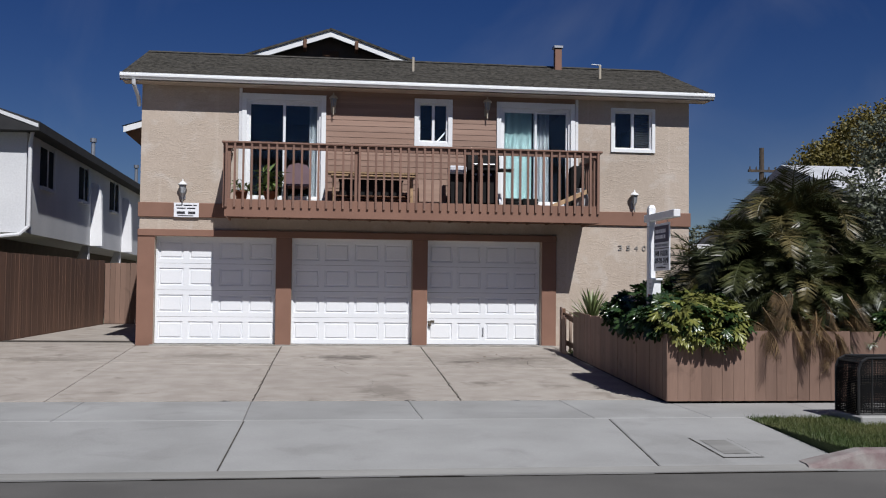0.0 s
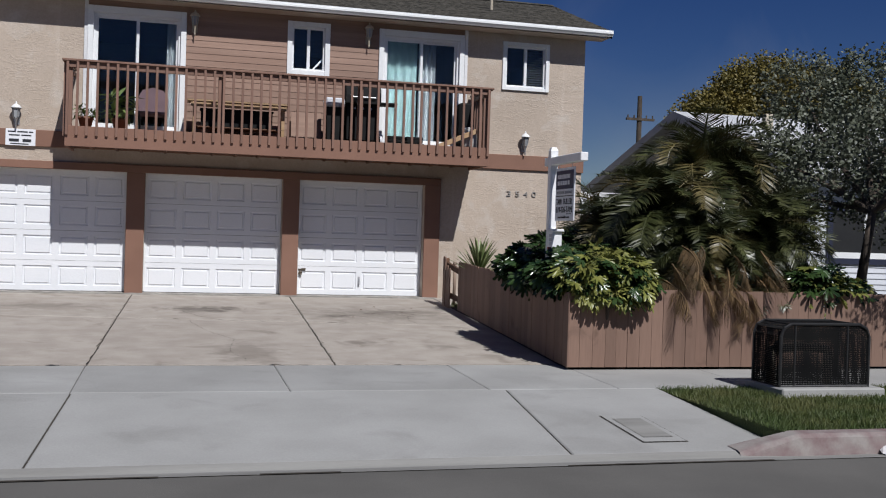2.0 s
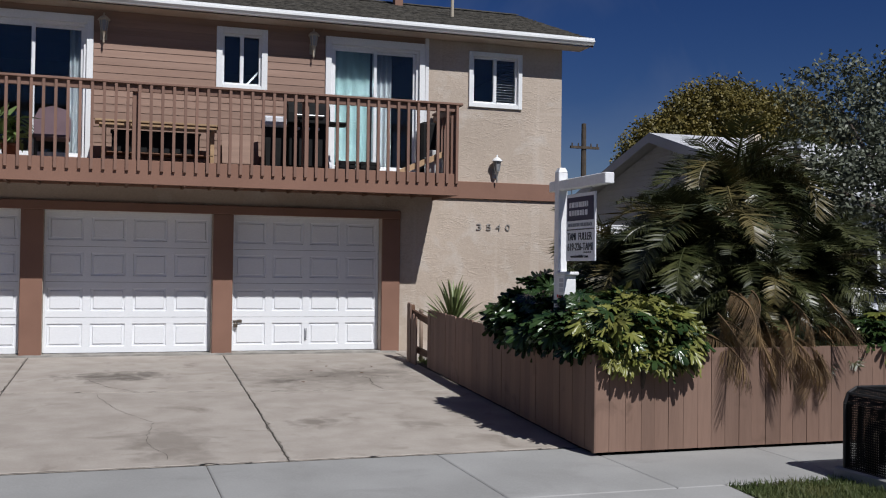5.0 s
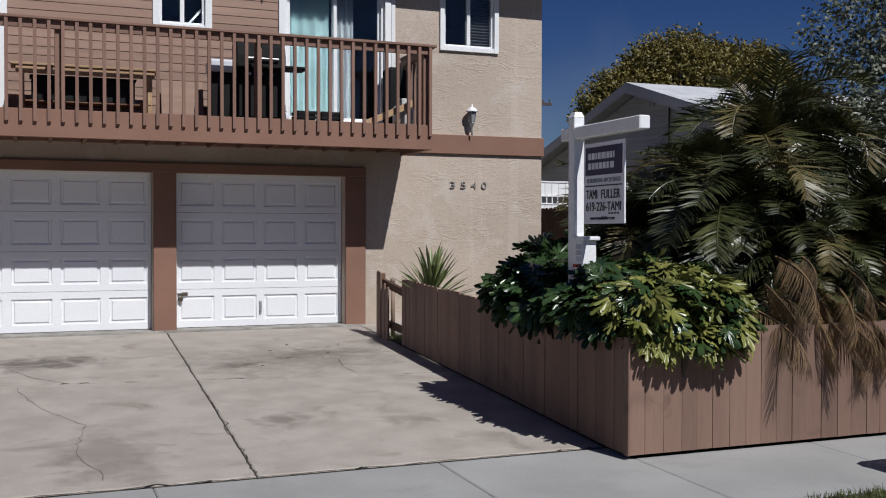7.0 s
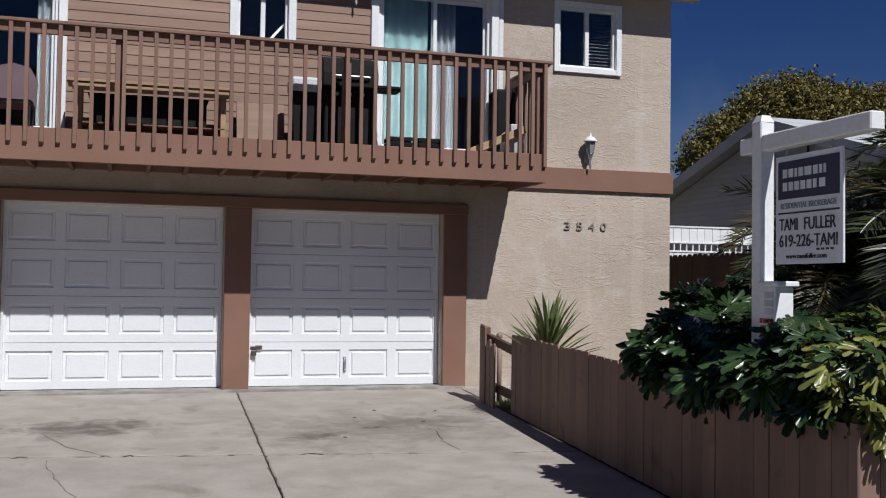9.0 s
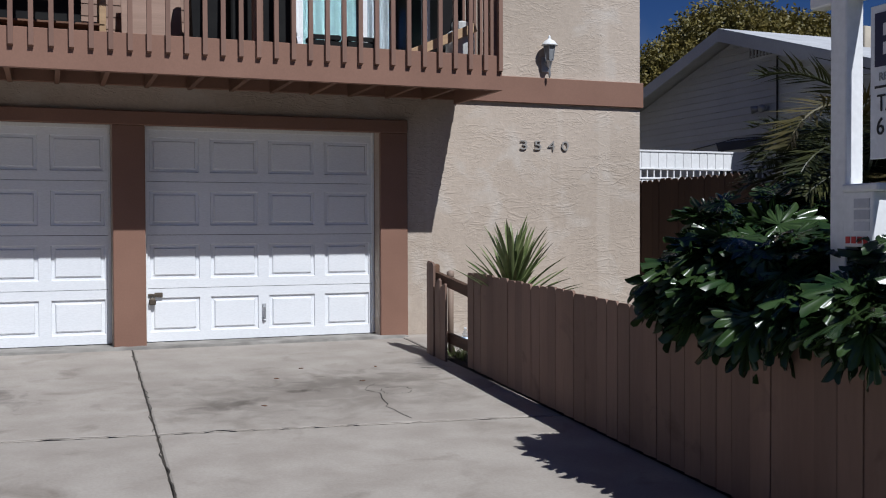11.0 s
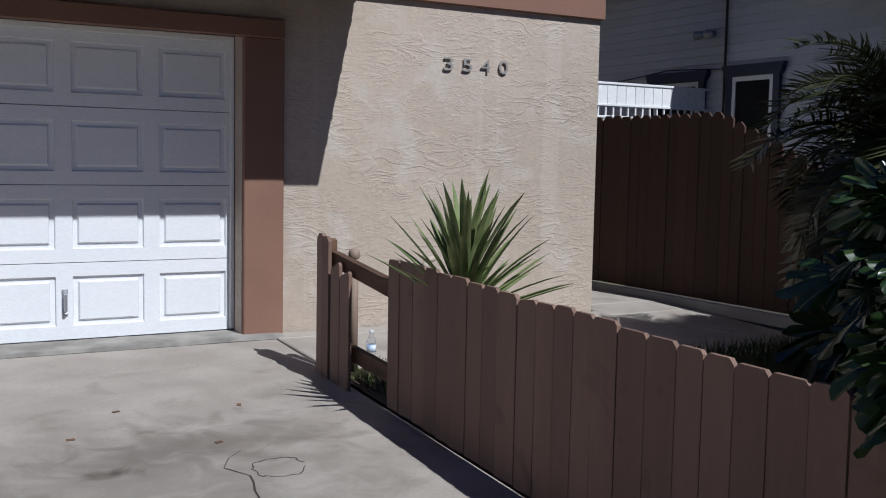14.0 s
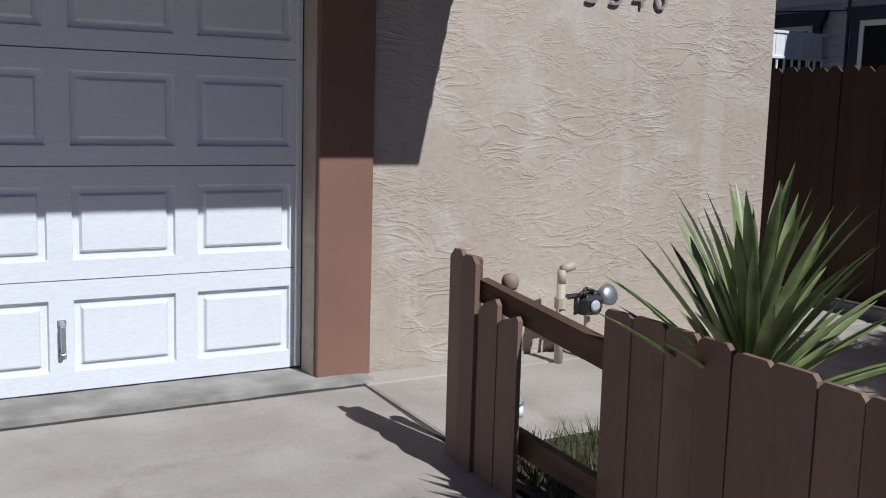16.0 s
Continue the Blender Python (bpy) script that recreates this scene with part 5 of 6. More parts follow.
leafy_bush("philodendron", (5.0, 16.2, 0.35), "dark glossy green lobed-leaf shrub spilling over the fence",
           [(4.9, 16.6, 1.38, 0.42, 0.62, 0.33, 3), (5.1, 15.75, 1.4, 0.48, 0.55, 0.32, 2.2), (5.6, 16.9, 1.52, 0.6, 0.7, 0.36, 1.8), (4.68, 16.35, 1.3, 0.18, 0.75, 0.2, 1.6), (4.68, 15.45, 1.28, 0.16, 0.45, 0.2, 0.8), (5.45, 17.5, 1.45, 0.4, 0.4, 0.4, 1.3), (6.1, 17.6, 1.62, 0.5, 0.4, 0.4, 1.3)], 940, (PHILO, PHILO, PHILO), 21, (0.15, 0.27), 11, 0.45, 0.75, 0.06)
# Corner cluster, brightened by its leaf colour as if in sun.
leafy_bush("philodendron", (5.3, 15.1, 0.35), "yellow-green lobed-leaf shrub, coloured as sunlit, hanging over the corner of the fence",
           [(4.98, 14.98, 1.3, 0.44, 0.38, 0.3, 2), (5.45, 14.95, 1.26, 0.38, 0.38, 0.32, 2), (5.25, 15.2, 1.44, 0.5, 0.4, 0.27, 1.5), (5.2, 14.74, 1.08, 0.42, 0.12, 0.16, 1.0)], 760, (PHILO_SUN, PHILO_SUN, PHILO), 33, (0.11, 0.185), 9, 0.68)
leafy_bush("philodendron", (8.2, 15.2, 0.35), "dark green lobed-leaf shrub hanging over the front fence",
           [(8.15, 15.05, 1.2, 0.5, 0.35, 0.32, 2), (8.7, 15.2, 1.15, 0.4, 0.35, 0.25, 1)], 210, (PHILO, PHILO, PHILO_SUN), 45, (0.13, 0.22), 9, 0.6)


def frond(seed, length, droop, dead=False):
    """An arching feather frond along +x with two rows of narrow leaflets."""
    r = random.Random(seed)
    s = Shape()
    n = 14
    pts, ang = [Vector((0, 0, 0))], 0.0
    for i in range(n):
        ang -= droop / n * (0.4 + 1.2 * i / n)
        pts.append(pts[-1] + Vector((math.cos(ang), 0, math.sin(ang))) * length / n)
    for i in range(n):
        s.tube(pts[i], pts[i + 1], 0.016 * (1 - i / n) + 0.003, 0.016 * (1 - (i + 1) / n) + 0.003, 4, False)
    k = 56
    for i in range(4, k):
        u = i / k
        j = min(int(u * n), n - 1)
        p = pts[j].lerp(pts[j + 1], u * n - j)
        d = (pts[j + 1] - pts[j]).normalized()
        up = Vector((-d.z, 0, d.x))
        for sgn in (-1, 1):
            ln = length * (0.34 if dead else 0.25) * math.sin(math.pi * (0.12 + 0.80 * u)) ** 0.7 * r.uniform(0.85, 1.1)
            w = (d * 0.5 + Vector((0, sgn, 0)) * (0.35 if dead else 0.95) + up * r.uniform(-0.1, 0.6) + Vector((0, 0, -0.9 if dead else -0.12))).normalized()
            q = p + w * ln * 0.5 + Vector((0, 0, -0.02 * ln))
            e = p + w * ln + Vector((0, 0, -ln * (0.35 if dead else 0.16)))
            wd = d * (0.007 if dead else 0.0092)
            s.add([p - wd * 0.5, p + wd * 0.5, q + wd, q - wd, e], [(0, 1, 2, 3), (3, 2, 4)])
    return s


def palm(name, stems, label, seed):
    pl = thing(name, (stems[0][0], stems[0][1], 0.35), label, "palm")
    r = random.Random(seed)
    green = [frond(seed + k, 1.0, 1.4 + 0.2 * k).mesh("frond", PALM_OLD if k == 6 else PALM) for k in range(7)]
    dry = [frond(seed + 50 + k, 1.0, 0.9 + 0.3 * k, True).mesh("dry_frond", DEADPALM) for k in range(3)]
    for x, y, z, count, ln in stems:
        sway = (r.uniform(-0.1, 0.1), r.uniform(-0.05, 0.15))
        s = Shape()
        lo, hi = Vector((x + sway[0], y + sway[1], 0.33)), Vector((x, y, z))
        for k in range(10):
            a, b = lo.lerp(hi, k / 10), lo.lerp(hi, (k + 1) / 10)
            s.tube(a, b, 0.10, 0.075, 9)
        part("trunk", s, BARK, pl)
        count = int(count * 1.7)
        for k in range(count):
            u = (k + r.random()) / count
            el = 1.4 - 2.2 * u + r.uniform(-0.15, 0.15)
            yaw = k * 2.39996 + r.uniform(-0.3, 0.3)
            sc = ln * r.uniform(0.7, 1.0)
            m = Matrix.Translation((x, y, z - 0.12 * u)) @ Matrix.Rotation(yaw, 4, "Z") @ Matrix.Rotation(-el, 4, "Y") @ Matrix.Rotation(r.uniform(-0.5, 0.5), 4, "X") @ Matrix.Scale(sc, 4)
            piece("frond", r.choice(green), pl, m)
    return pl, dry


pl, dry_meshes = palm("palm", ((6.45, 16.0, 2.15, 52, 1.35), (7.2, 16.4, 2.65, 54, 1.45), (6.9, 15.55, 1.7, 40, 1.1), (7.9, 15.9, 1.9, 44, 1.25), (6.0, 16.7, 1.9, 36, 1.2), (8.3, 16.6, 1.6, 30, 1.2), (6.6, 15.4, 1.25, 26, 0.8), (7.5, 15.4, 1.2, 26, 0.8), (8.15, 18.9, 1.95, 60, 1.35), (8.55, 19.9, 1.95, 56, 1.4), (7.4, 17.9, 1.75, 36, 1.1), (7.9, 17.1, 2.65, 40, 1.4)), "dense dark green feather palm clump with dry hanging fronds", 61)
r = random.Random(8)
for k in range(24):
    x = 6.05 + k * 0.058 + r.uniform(-0.05, 0.05)
    m = Matrix.Translation((x, 15.12 + r.uniform(-0.1, 0.05), 1.5 + r.uniform(-0.28, 0.25))) @ Matrix.Rotation(radians(-90) + r.uniform(-0.5, 0.5), 4, "Z") @ Matrix.Rotation(r.uniform(0.15, 0.6), 4, "Y") @ Matrix.Rotation(r.uniform(-0.6, 0.6), 4, "X") @ Matrix.Scale(r.uniform(0.5, 0.85), 4)
    piece("dry_frond", r.choice(dry_meshes), pl, m, "dry tan frond")

# yucca behind the drive fence
yu = thing("yucca", (5.13, 20.05, 0.48), "spiky green yucca rosette behind the picket fence", "yucca")
part("trunk", Shape().tube((5.15, 20.05, 0.45), (5.10, 20.05, 1.1), 0.075, 0.065, 10), BARK, yu)
r = random.Random(17)
blade_meshes = []
for k in range(4):
    s = Shape()
    n = 6
    vs, fs = [], []
    for i in range(n + 1):
        u = i / n
        w = 0.043 * (0.55 + 1.2 * u) * (1 - u) ** 0.6 + 0.0012
        zc = -(0.06 + 0.05 * k) * u * u
        vs += [(u, -w, zc + w * 0.5), (u, 0, zc), (u, w, zc + w * 0.5)]
    for i in range(n):
        fs += [(3 * i, 3 * i + 3, 3 * i + 4, 3 * i + 1), (3 * i + 1, 3 * i + 4, 3 * i + 5, 3 * i + 2)]
    blade_meshes.append(s.add(vs, fs).mesh("leaf", YUCCA, True))
for k in range(96):
    u = k / 96
    el = radians(86 - 78 * u ** 1.15 + r.uniform(-5, 5))
    m = Matrix.Translation((5.10, 20.05, 1.14 - 0.2 * u)) @ Matrix.Rotation(k * 2.39996 + r.uniform(-0.2, 0.2), 4, "Z") @ Matrix.Rotation(-el, 4, "Y") @ Matrix.Scale(r.uniform(0.50, 0.68) * (1 - 0.08 * u), 4)
    tip = m @ Vector((1, 0, 0))
    if tip.x < 4.93 and tip.z < 1.31:
        continue
    piece("leaf", r.choice(blade_meshes), yu, m)


def tree(name, base, label, limbs, clusters, leaves, leaf, mat, seed, trunk=0.1, height=2.0):
    """clusters: (x, y, z, rx, ry, rz, share); many small leaves on the shells of the clusters."""
    t = thing(name, base, label, "tree")
    r = random.Random(seed)
    b = Vector(base)
    top = b + Vector((limbs, 0, height))
    s = Shape()
    mid = b.lerp(top, 0.5) + Vector((0.06, 0.04, 0))
    s.tube(b - Vector((0, 0, 0.1)), mid, trunk, trunk * 0.8, 10).tube(mid, top, trunk * 0.8, trunk * 0.65, 10)
    part("trunk", s, BARK, t, "", True)
    for c in clusters:
        e = Vector(c[:3])
        k = top.lerp(e, 0.5) + Vector((r.uniform(-0.2, 0.2), r.uniform(-0.2, 0.2), 0.15))
        part("limb", Shape().tube(top, k, trunk * 0.5, trunk * 0.32, 7).tube(k, e, trunk * 0.32, trunk * 0.12, 7), BARK, t)
    s = Shape()
    tot = sum(c[6] for c in clusters)
    for cx, cy, cz, rx, ry, rz, wgt in clusters:
        twigs = max(6, int(leaves * wgt / tot / 14))
        for _ in range(twigs):
            v = Vector((r.gauss(0, 1), r.gauss(0, 1), r.gauss(0, 1))).normalized() * r.uniform(0.45, 1.05) ** 0.6
            p = Vector((cx + v.x * rx, cy + v.y * ry, cz + v.z * rz))
            out = Vector((v.x, v.y, v.z + 0.3)).normalized()
            for j in range(14):
                q = p + out * (j / 14 - 0.3) * leaf * 4 + Vector((r.gauss(0, leaf * 0.7), r.gauss(0, leaf * 0.7), r.gauss(0, leaf * 0.6)))
                a = Vector((r.gauss(0, 1), r.gauss(0, 1), r.gauss(0, 0.7))).normalized()
                c2 = a.cross(Vector((r.gauss(0, 1), r.gauss(0, 1), r.gauss(0, 1)))).normalized()
                ln, wd = leaf * r.uniform(0.7, 1.3), leaf * 0.32
                s.add([q - a * ln * 0.5, q + c2 * wd, q + a * ln * 0.5, q - c2 * wd], [(0, 1, 2, 3)])
    crown = part("crown", s, mat, t)
    crown["kind"] = "stuff"
    return t


tree("tree", (9.05, 15.6, 0.35), "airy grey-green tree leaning over the front fence", 0.35,
     [(10.0, 16.4, 3.35, 0.9, 0.9, 0.6, 2), (9.2, 16.2, 2.75, 0.85, 0.8, 0.55, 1.6), (10.8, 16.2, 3.1, 0.9, 0.9, 0.65, 1.6), (9.5, 17.3, 3.5, 0.8, 0.8, 0.5, 1.3), (10.5, 17.2, 4.1, 0.9, 0.8, 0.65, 1.6), (9.6, 17.6, 4.2, 0.7, 0.7, 0.5, 1.0), (8.6, 16.7, 2.3, 0.7, 0.7, 0.45, 1), (10.2, 15.9, 2.3, 0.8, 0.6, 0.4, 1), (11.3, 16.8, 2.7, 0.8, 0.8, 0.7, 1.2), (8.7, 16.9, 3.0, 0.6, 0.6, 0.4, 0.9), (11.2, 17.4, 4.2, 0.9, 0.8, 0.7, 1.4), (9.5, 13.3, 3.4, 0.8, 0.7, 0.45, 1.2), (10.4, 12.9, 3.5, 0.9, 0.7, 0.5, 1.3), (10.2, 14.5, 3.9, 0.8, 0.7, 0.5, 1.2)], 38000, 0.066, OLIVE, 71, 0.085, 1.9)
tree("tree", (26.5, 45, 0.5), "broad yellow-green tree behind the white house", 0.4,
     [(23.6, 45, 6.5, 2.1, 2.4, 2.0, 2.2), (25.9, 45, 8.0, 2.5, 2.8, 2.1, 3), (28.9, 45, 7.8, 2.6, 2.6, 2.1, 3), (31.4, 45.5, 6.6, 2.2, 2.4, 2.0, 2), (22.6, 44.5, 4.6, 1.5, 1.8, 1.5, 1.2), (25.5, 44, 5.2, 2.6, 2.4, 2.2, 2), (29.5, 44, 5.0, 3, 2.4, 2.2, 2)], 165000, 0.155, AUTUMN, 83, 0.4, 3.0)
tree("tree", (19.5, 62, 0.5), "low dark green tree far behind the houses", 0.4,
     [(19.5, 62, 3.2, 2.2, 2, 1.8, 2), (22.5, 62, 3.4, 2.4, 2, 1.9, 2), (17.2, 62.5, 2.6, 1.8, 1.8, 1.4, 1)], 5000, 0.26, OLIVE, 91, 0.25, 1.6)

# ---- estate sign ----
sp = thing("sale_sign", (4.665, 15.65, 0.4), "white wooden sale-sign post with a hanging navy and white panel", "sign post")
s = Shape().box(4.615, 4.715, 15.6, 15.7, 0.35, 2.84, 0.006)
s.add([(4.615, 15.6, 2.84), (4.715, 15.6, 2.84), (4.715, 15.7, 2.84), (4.615, 15.7, 2.84), (4.635, 15.62, 2.885), (4.695, 15.62, 2.885), (4.695, 15.68, 2.885), (4.635, 15.68, 2.885)], [(0, 1, 5, 4), (1, 2, 6, 5), (2, 3, 7, 6), (3, 0, 4, 7), (4, 5, 6, 7)])
part("post", s, VINYL, sp)
part("arm", Shape().box(4.617, 4.713, 14.6, 15.599, 2.65, 2.755, 0.008), VINYL, sp)
part("arm_stub", Shape().box(4.617, 4.713, 15.701, 15.84, 2.65, 2.755, 0.008), VINYL, sp)
panel = part("sign_panel", Shape().box(4.655, 4.67, 14.87, 15.50, 1.94, 2.60, 0.003), SIGNWHITE, sp, "white sign panel with navy header")
part("header", Shape().box(4.651, 4.674, 14.9, 15.47, 2.335, 2.565), SIGNNAVY, panel, "navy header block")
for row, z in enumerate((2.49, 2.41)):
    y = 15.42
    for wd in ((0.05, 0.05, 0.03, 0.05, 0.07, 0.05, 0.03, 0.03), (0.05, 0.05, 0.05, 0.05, 0.05, 0.04, 0.0, 0.06))[row]:
        if wd:
            part("logo_mark", Shape().box(4.648, 4.652, y - wd + 0.006, y, z - 0.026, z + 0.026), SIGNWHITE, panel, "plain white logo mark")
        y -= wd + 0.008
for yy in (14.97, 15.4):
    part("hook", Shape().tube((4.663, yy, 2.6), (4.663, yy, 2.65), 0.005, 0.005, 6), STEEL, sp)
FACE = Matrix(((0, 0, -1, 4.652), (-1, 0, 0, 0), (0, 1, 0, 0), (0, 0, 0, 1)))


def on_sign(y, z):
    return Matrix.Translation((0, y, z)) @ FACE


lettering("tagline", "RESIDENTIAL BROKERAGE", 0.05, SIGNGREY, panel, on_sign(15.185, 2.29), width=0.52)
part("rule", Shape().box(4.651, 4.656, 14.9, 15.47, 2.243, 2.253), SIGNBLACK, panel)
lettering("word", "TAMI", 0.105, SIGNBLACK, panel, on_sign(15.365, 2.175), width=0.175)
lettering("word", "FULLER", 0.105, SIGNBLACK, panel, on_sign(15.075, 2.175), width=0.285)
lettering("phone_line", "619-226-TAMI", 0.105, SIGNBLACK, panel, on_sign(15.185, 2.075), width=0.54)
for k in range(4):
    part("small_print", Shape().box(4.651, 4.655, 14.95 + k * 0.042, 14.975 + k * 0.042, 2.018, 2.03), SIGNBLACK, panel)
lettering("web_line", "www.tamifuller.com", 0.042, SIGNBLACK, panel, on_sign(15.2, 1.985), width=0.38)
bx = part("leaflet_box", Shape().box(4.60, 4.73, 15.42, 15.599, 1.56, 1.80, 0.006), VINYL, sp, "white leaflet box")
part("leaflet_lid", Shape().box(4.585, 4.745, 15.38, 15.598, 1.80, 1.835, 0.008), VINYL, bx)
for k in range(3):
    part("leaflet_window", Shape().box(4.596, 4.599, 15.44, 15.53, 1.63 + k * 0.05, 1.67 + k * 0.05), GREYPLASTIC, bx)
for k in range(4):
    part("red_letter_bar", Shape().box(4.596, 4.599, 15.45 + k * 0.035, 15.475 + k * 0.035, 1.575, 1.605), RED, bx, "small red print")
sp.location = Vector(sp.location) + Vector((0.13, 0.2, 0.035))

# ---- house number and wall lamps ----
num = thing("house_number", (6.74, F, 2.6), "dull grey metal house number 3540 on the stucco", "house number")
for ch, xx in zip("3540", (6.445, 6.62, 6.795, 6.965)):
    lettering("numeral", ch, 0.15, DARKNUM, num, pose(xx, F - 0.016, 2.607, 90, 0, 0), 0.012, width=0.088)
notice = thing("notice_sign", (-2.53, F - 0.05, 3.1), "small white tenant notice with dark print", "sign")
part("plate", Shape().box(-2.78, -2.29, F - 0.062, F - 0.05, 3.08, 3.37, 0.003), SIGNWHITE, notice)
for row, (z, h, segs) in enumerate(((3.32, 0.022, ((-2.74, -2.62), (-2.59, -2.42), (-2.40, -2.33))), (3.26, 0.022, ((-2.72, -2.55), (-2.52, -2.36))), (3.17, 0.05, ((-2.72, -2.56), (-2.50, -2.36))), (3.11, 0.016, ((-2.7, -2.4),)))):
    for a, b in segs:
        part("print_bar", Shape().box(a, b, F - 0.066, F - 0.0605, z - h / 2, z + h / 2), SIGNBLACK, notice)


def wall_lamp(name, x, z, label, cap, body, scale=1.0):
    w = thing(name, (x, F, z), label, "wall lamp", "wall lamps")
    y = F - 0.11
    part("backplate", Shape().box(x - 0.05, x + 0.05, F - 0.02, F - 0.001, z - 0.22, z - 0.05, 0.006), body, w)
    part("arm", Shape().path([(x, F - 0.015, z - 0.12), (x, y, z - 0.19), (x, y, z - 0.10)], 0.014, 8), body, w)
    T = Matrix.Translation((x, y, z))
    part("tail", Shape().lathe([(0.006, -0.30), (0.016, -0.26), (0.01, -0.2), (0.035, -0.11), (0.045, -0.10)], 10, T), body, w, "", True)
    part("lantern_glass", Shape().lathe([(0.045, -0.095), (0.06, 0.0), (0.065, 0.06)], 6, T), BLIND, w, "frosted lantern glass")
    for k in range(6):
        a = k * math.pi / 3
        part("lantern_bar", Shape().tube((x + 0.047 * math.cos(a), y + 0.047 * math.sin(a), z - 0.095), (x + 0.068 * math.cos(a), y + 0.068 * math.sin(a), z + 0.062), 0.005, 0.005, 5), body, w)
    part("cap", Shape().lathe([(0.095, 0.062), (0.09, 0.075), (0.055, 0.115), (0.02, 0.135), (0.012, 0.15), (0.016, 0.165), (0.004, 0.18)], 14, T), cap, w, "", True)
    return w


wall_lamp("wall_lamp", -2.61, 3.66, "white capped carriage lamp above the notice", WHITE, STEEL)
wall_lamp("wall_lamp", 6.72, 3.66, "white capped carriage lamp on the stucco", WHITE, STEEL)
wall_lamp("wall_lamp", 0.36, 5.50, "cream carriage lamp in the shade of the eave", PIPEWHITE, PIPEWHITE)
wall_lamp("wall_lamp", 3.55, 5.53, "cream carriage lamp beside the glass door", PIPEWHITE, PIPEWHITE)

# ---- things on the balcony ----
D = 3.34
bench = thing("patio_table", (1.15, 22.1, D), "tan slatted wooden patio table against the siding", "table")
for k in range(5):
    part("top_slat", Shape().box(0.26, 2.05, 21.95 + k * 0.085, 22.02 + k * 0.085, D + 0.63, D + 0.66, 0.004), TANWOOD, bench)
part("apron", Shape().box(0.32, 1.99, 21.97, 22.0, D + 0.54, D + 0.625, 0.004), TANWOOD, bench)
part("lower_shelf", Shape().box(0.36, 1.95, 21.98, 22.38, D + 0.18, D + 0.2, 0.004), JOIST, bench)
for xx in (0.36, 1.9):
    for yy in (21.98, 22.32):
        part("leg", Shape().box(xx, xx + 0.06, yy, yy + 0.06, D, D + 0.629, 0.004), TANWOOD, bench)
# Added black box that stands in for the shade below the table top.
chest = thing("table_shade_box", (1.1, 22.2, D), "dark box added for the shade under the patio table", "chest")
part("body", Shape().box(0.5, 1.75, 22.05, 22.36, D + 0.205, D + 0.5, 0.01), DULLBLACK, chest)
part("lid", Shape().box(0.48, 1.77, 22.03, 22.37, D + 0.5, D + 0.525, 0.006), DULLBLACK, chest)
lean = Shape().box(0, 0.56, 0, 0.025, 0, 0.62, 0.004, Matrix.Translation((2.12, 22.33, D)) @ Matrix.Rotation(radians(-14), 4, "X"))
tagged(new("leaning_board", lean.mesh("leaning_board", SIDING)), "brown wooden board leaning on the siding", "board")
grill = thing("gas_grill", (3.35, 22.05, D), "black gas grill cart with hood and side shelf", "grill")
part("cart", Shape().box(3.06, 3.66, 21.85, 22.25, D + 0.08, D + 0.72, 0.015), DULLBLACK, grill)
prof = [(21.82, 0.74), (21.82, 0.9), (21.86, 1.02), (21.95, 1.1), (22.1, 1.13), (22.25, 1.08), (22.28, 0.74)]
s = Shape()
m_ = len(prof)
s.add([(x, y, D + z) for x in (3.04, 3.68) for y, z in prof], [(i, (i + 1) % m_, m_ + (i + 1) % m_, m_ + i) for i in range(m_)] + [tuple(range(m_ - 1, -1, -1)), tuple(range(m_, 2 * m_))])
hood = part("hood", s, DULLBLACK, grill)
part("hood_handle", Shape().path([(3.15, 21.83, D + 0.86), (3.15, 21.78, D + 0.86), (3.57, 21.78, D + 0.86), (3.57, 21.83, D + 0.86)], 0.012, 8), STEEL, hood, "steel handle")
part("side_shelf", Shape().box(3.69, 4.0, 21.88, 22.22, D + 0.76, D + 0.80, 0.01), DULLBLACK, grill)
for yy in (21.9, 22.18):
    part("wheel", Shape().tube((3.68, yy, D + 0.09), (3.72, yy, D + 0.09), 0.09, 0.09, 18), GREYPLASTIC, grill, "pale plastic wheel")
for k in range(3):
    part("knob", Shape().tube((3.2 + k * 0.15, 21.85, D + 0.66), (3.2 + k * 0.15, 21.82, D + 0.66), 0.022, 0.02, 12), STEEL, grill)
binn = thing("storage_bin", (2.84, 22.0, D), "dark bin with a pale grey lid", "bin")
part("body", Shape().add([(2.72, 21.88, D), (2.98, 21.88, D), (2.98, 22.14, D), (2.72, 22.14, D), (2.69, 21.85, D + 0.66), (3.0, 21.85, D + 0.66), (3.0, 22.17, D + 0.66), (2.69, 22.17, D + 0.66)], [(3, 2, 1, 0), (0, 1, 5, 4), (1, 2, 6, 5), (2, 3, 7, 6), (3, 0, 4, 7)]), DULLBLACK, binn)
part("lid", Shape().box(2.67, 3.02, 21.83, 22.19, D + 0.66, D + 0.83, 0.03), GREYPLASTIC, binn, "pale grey lid")
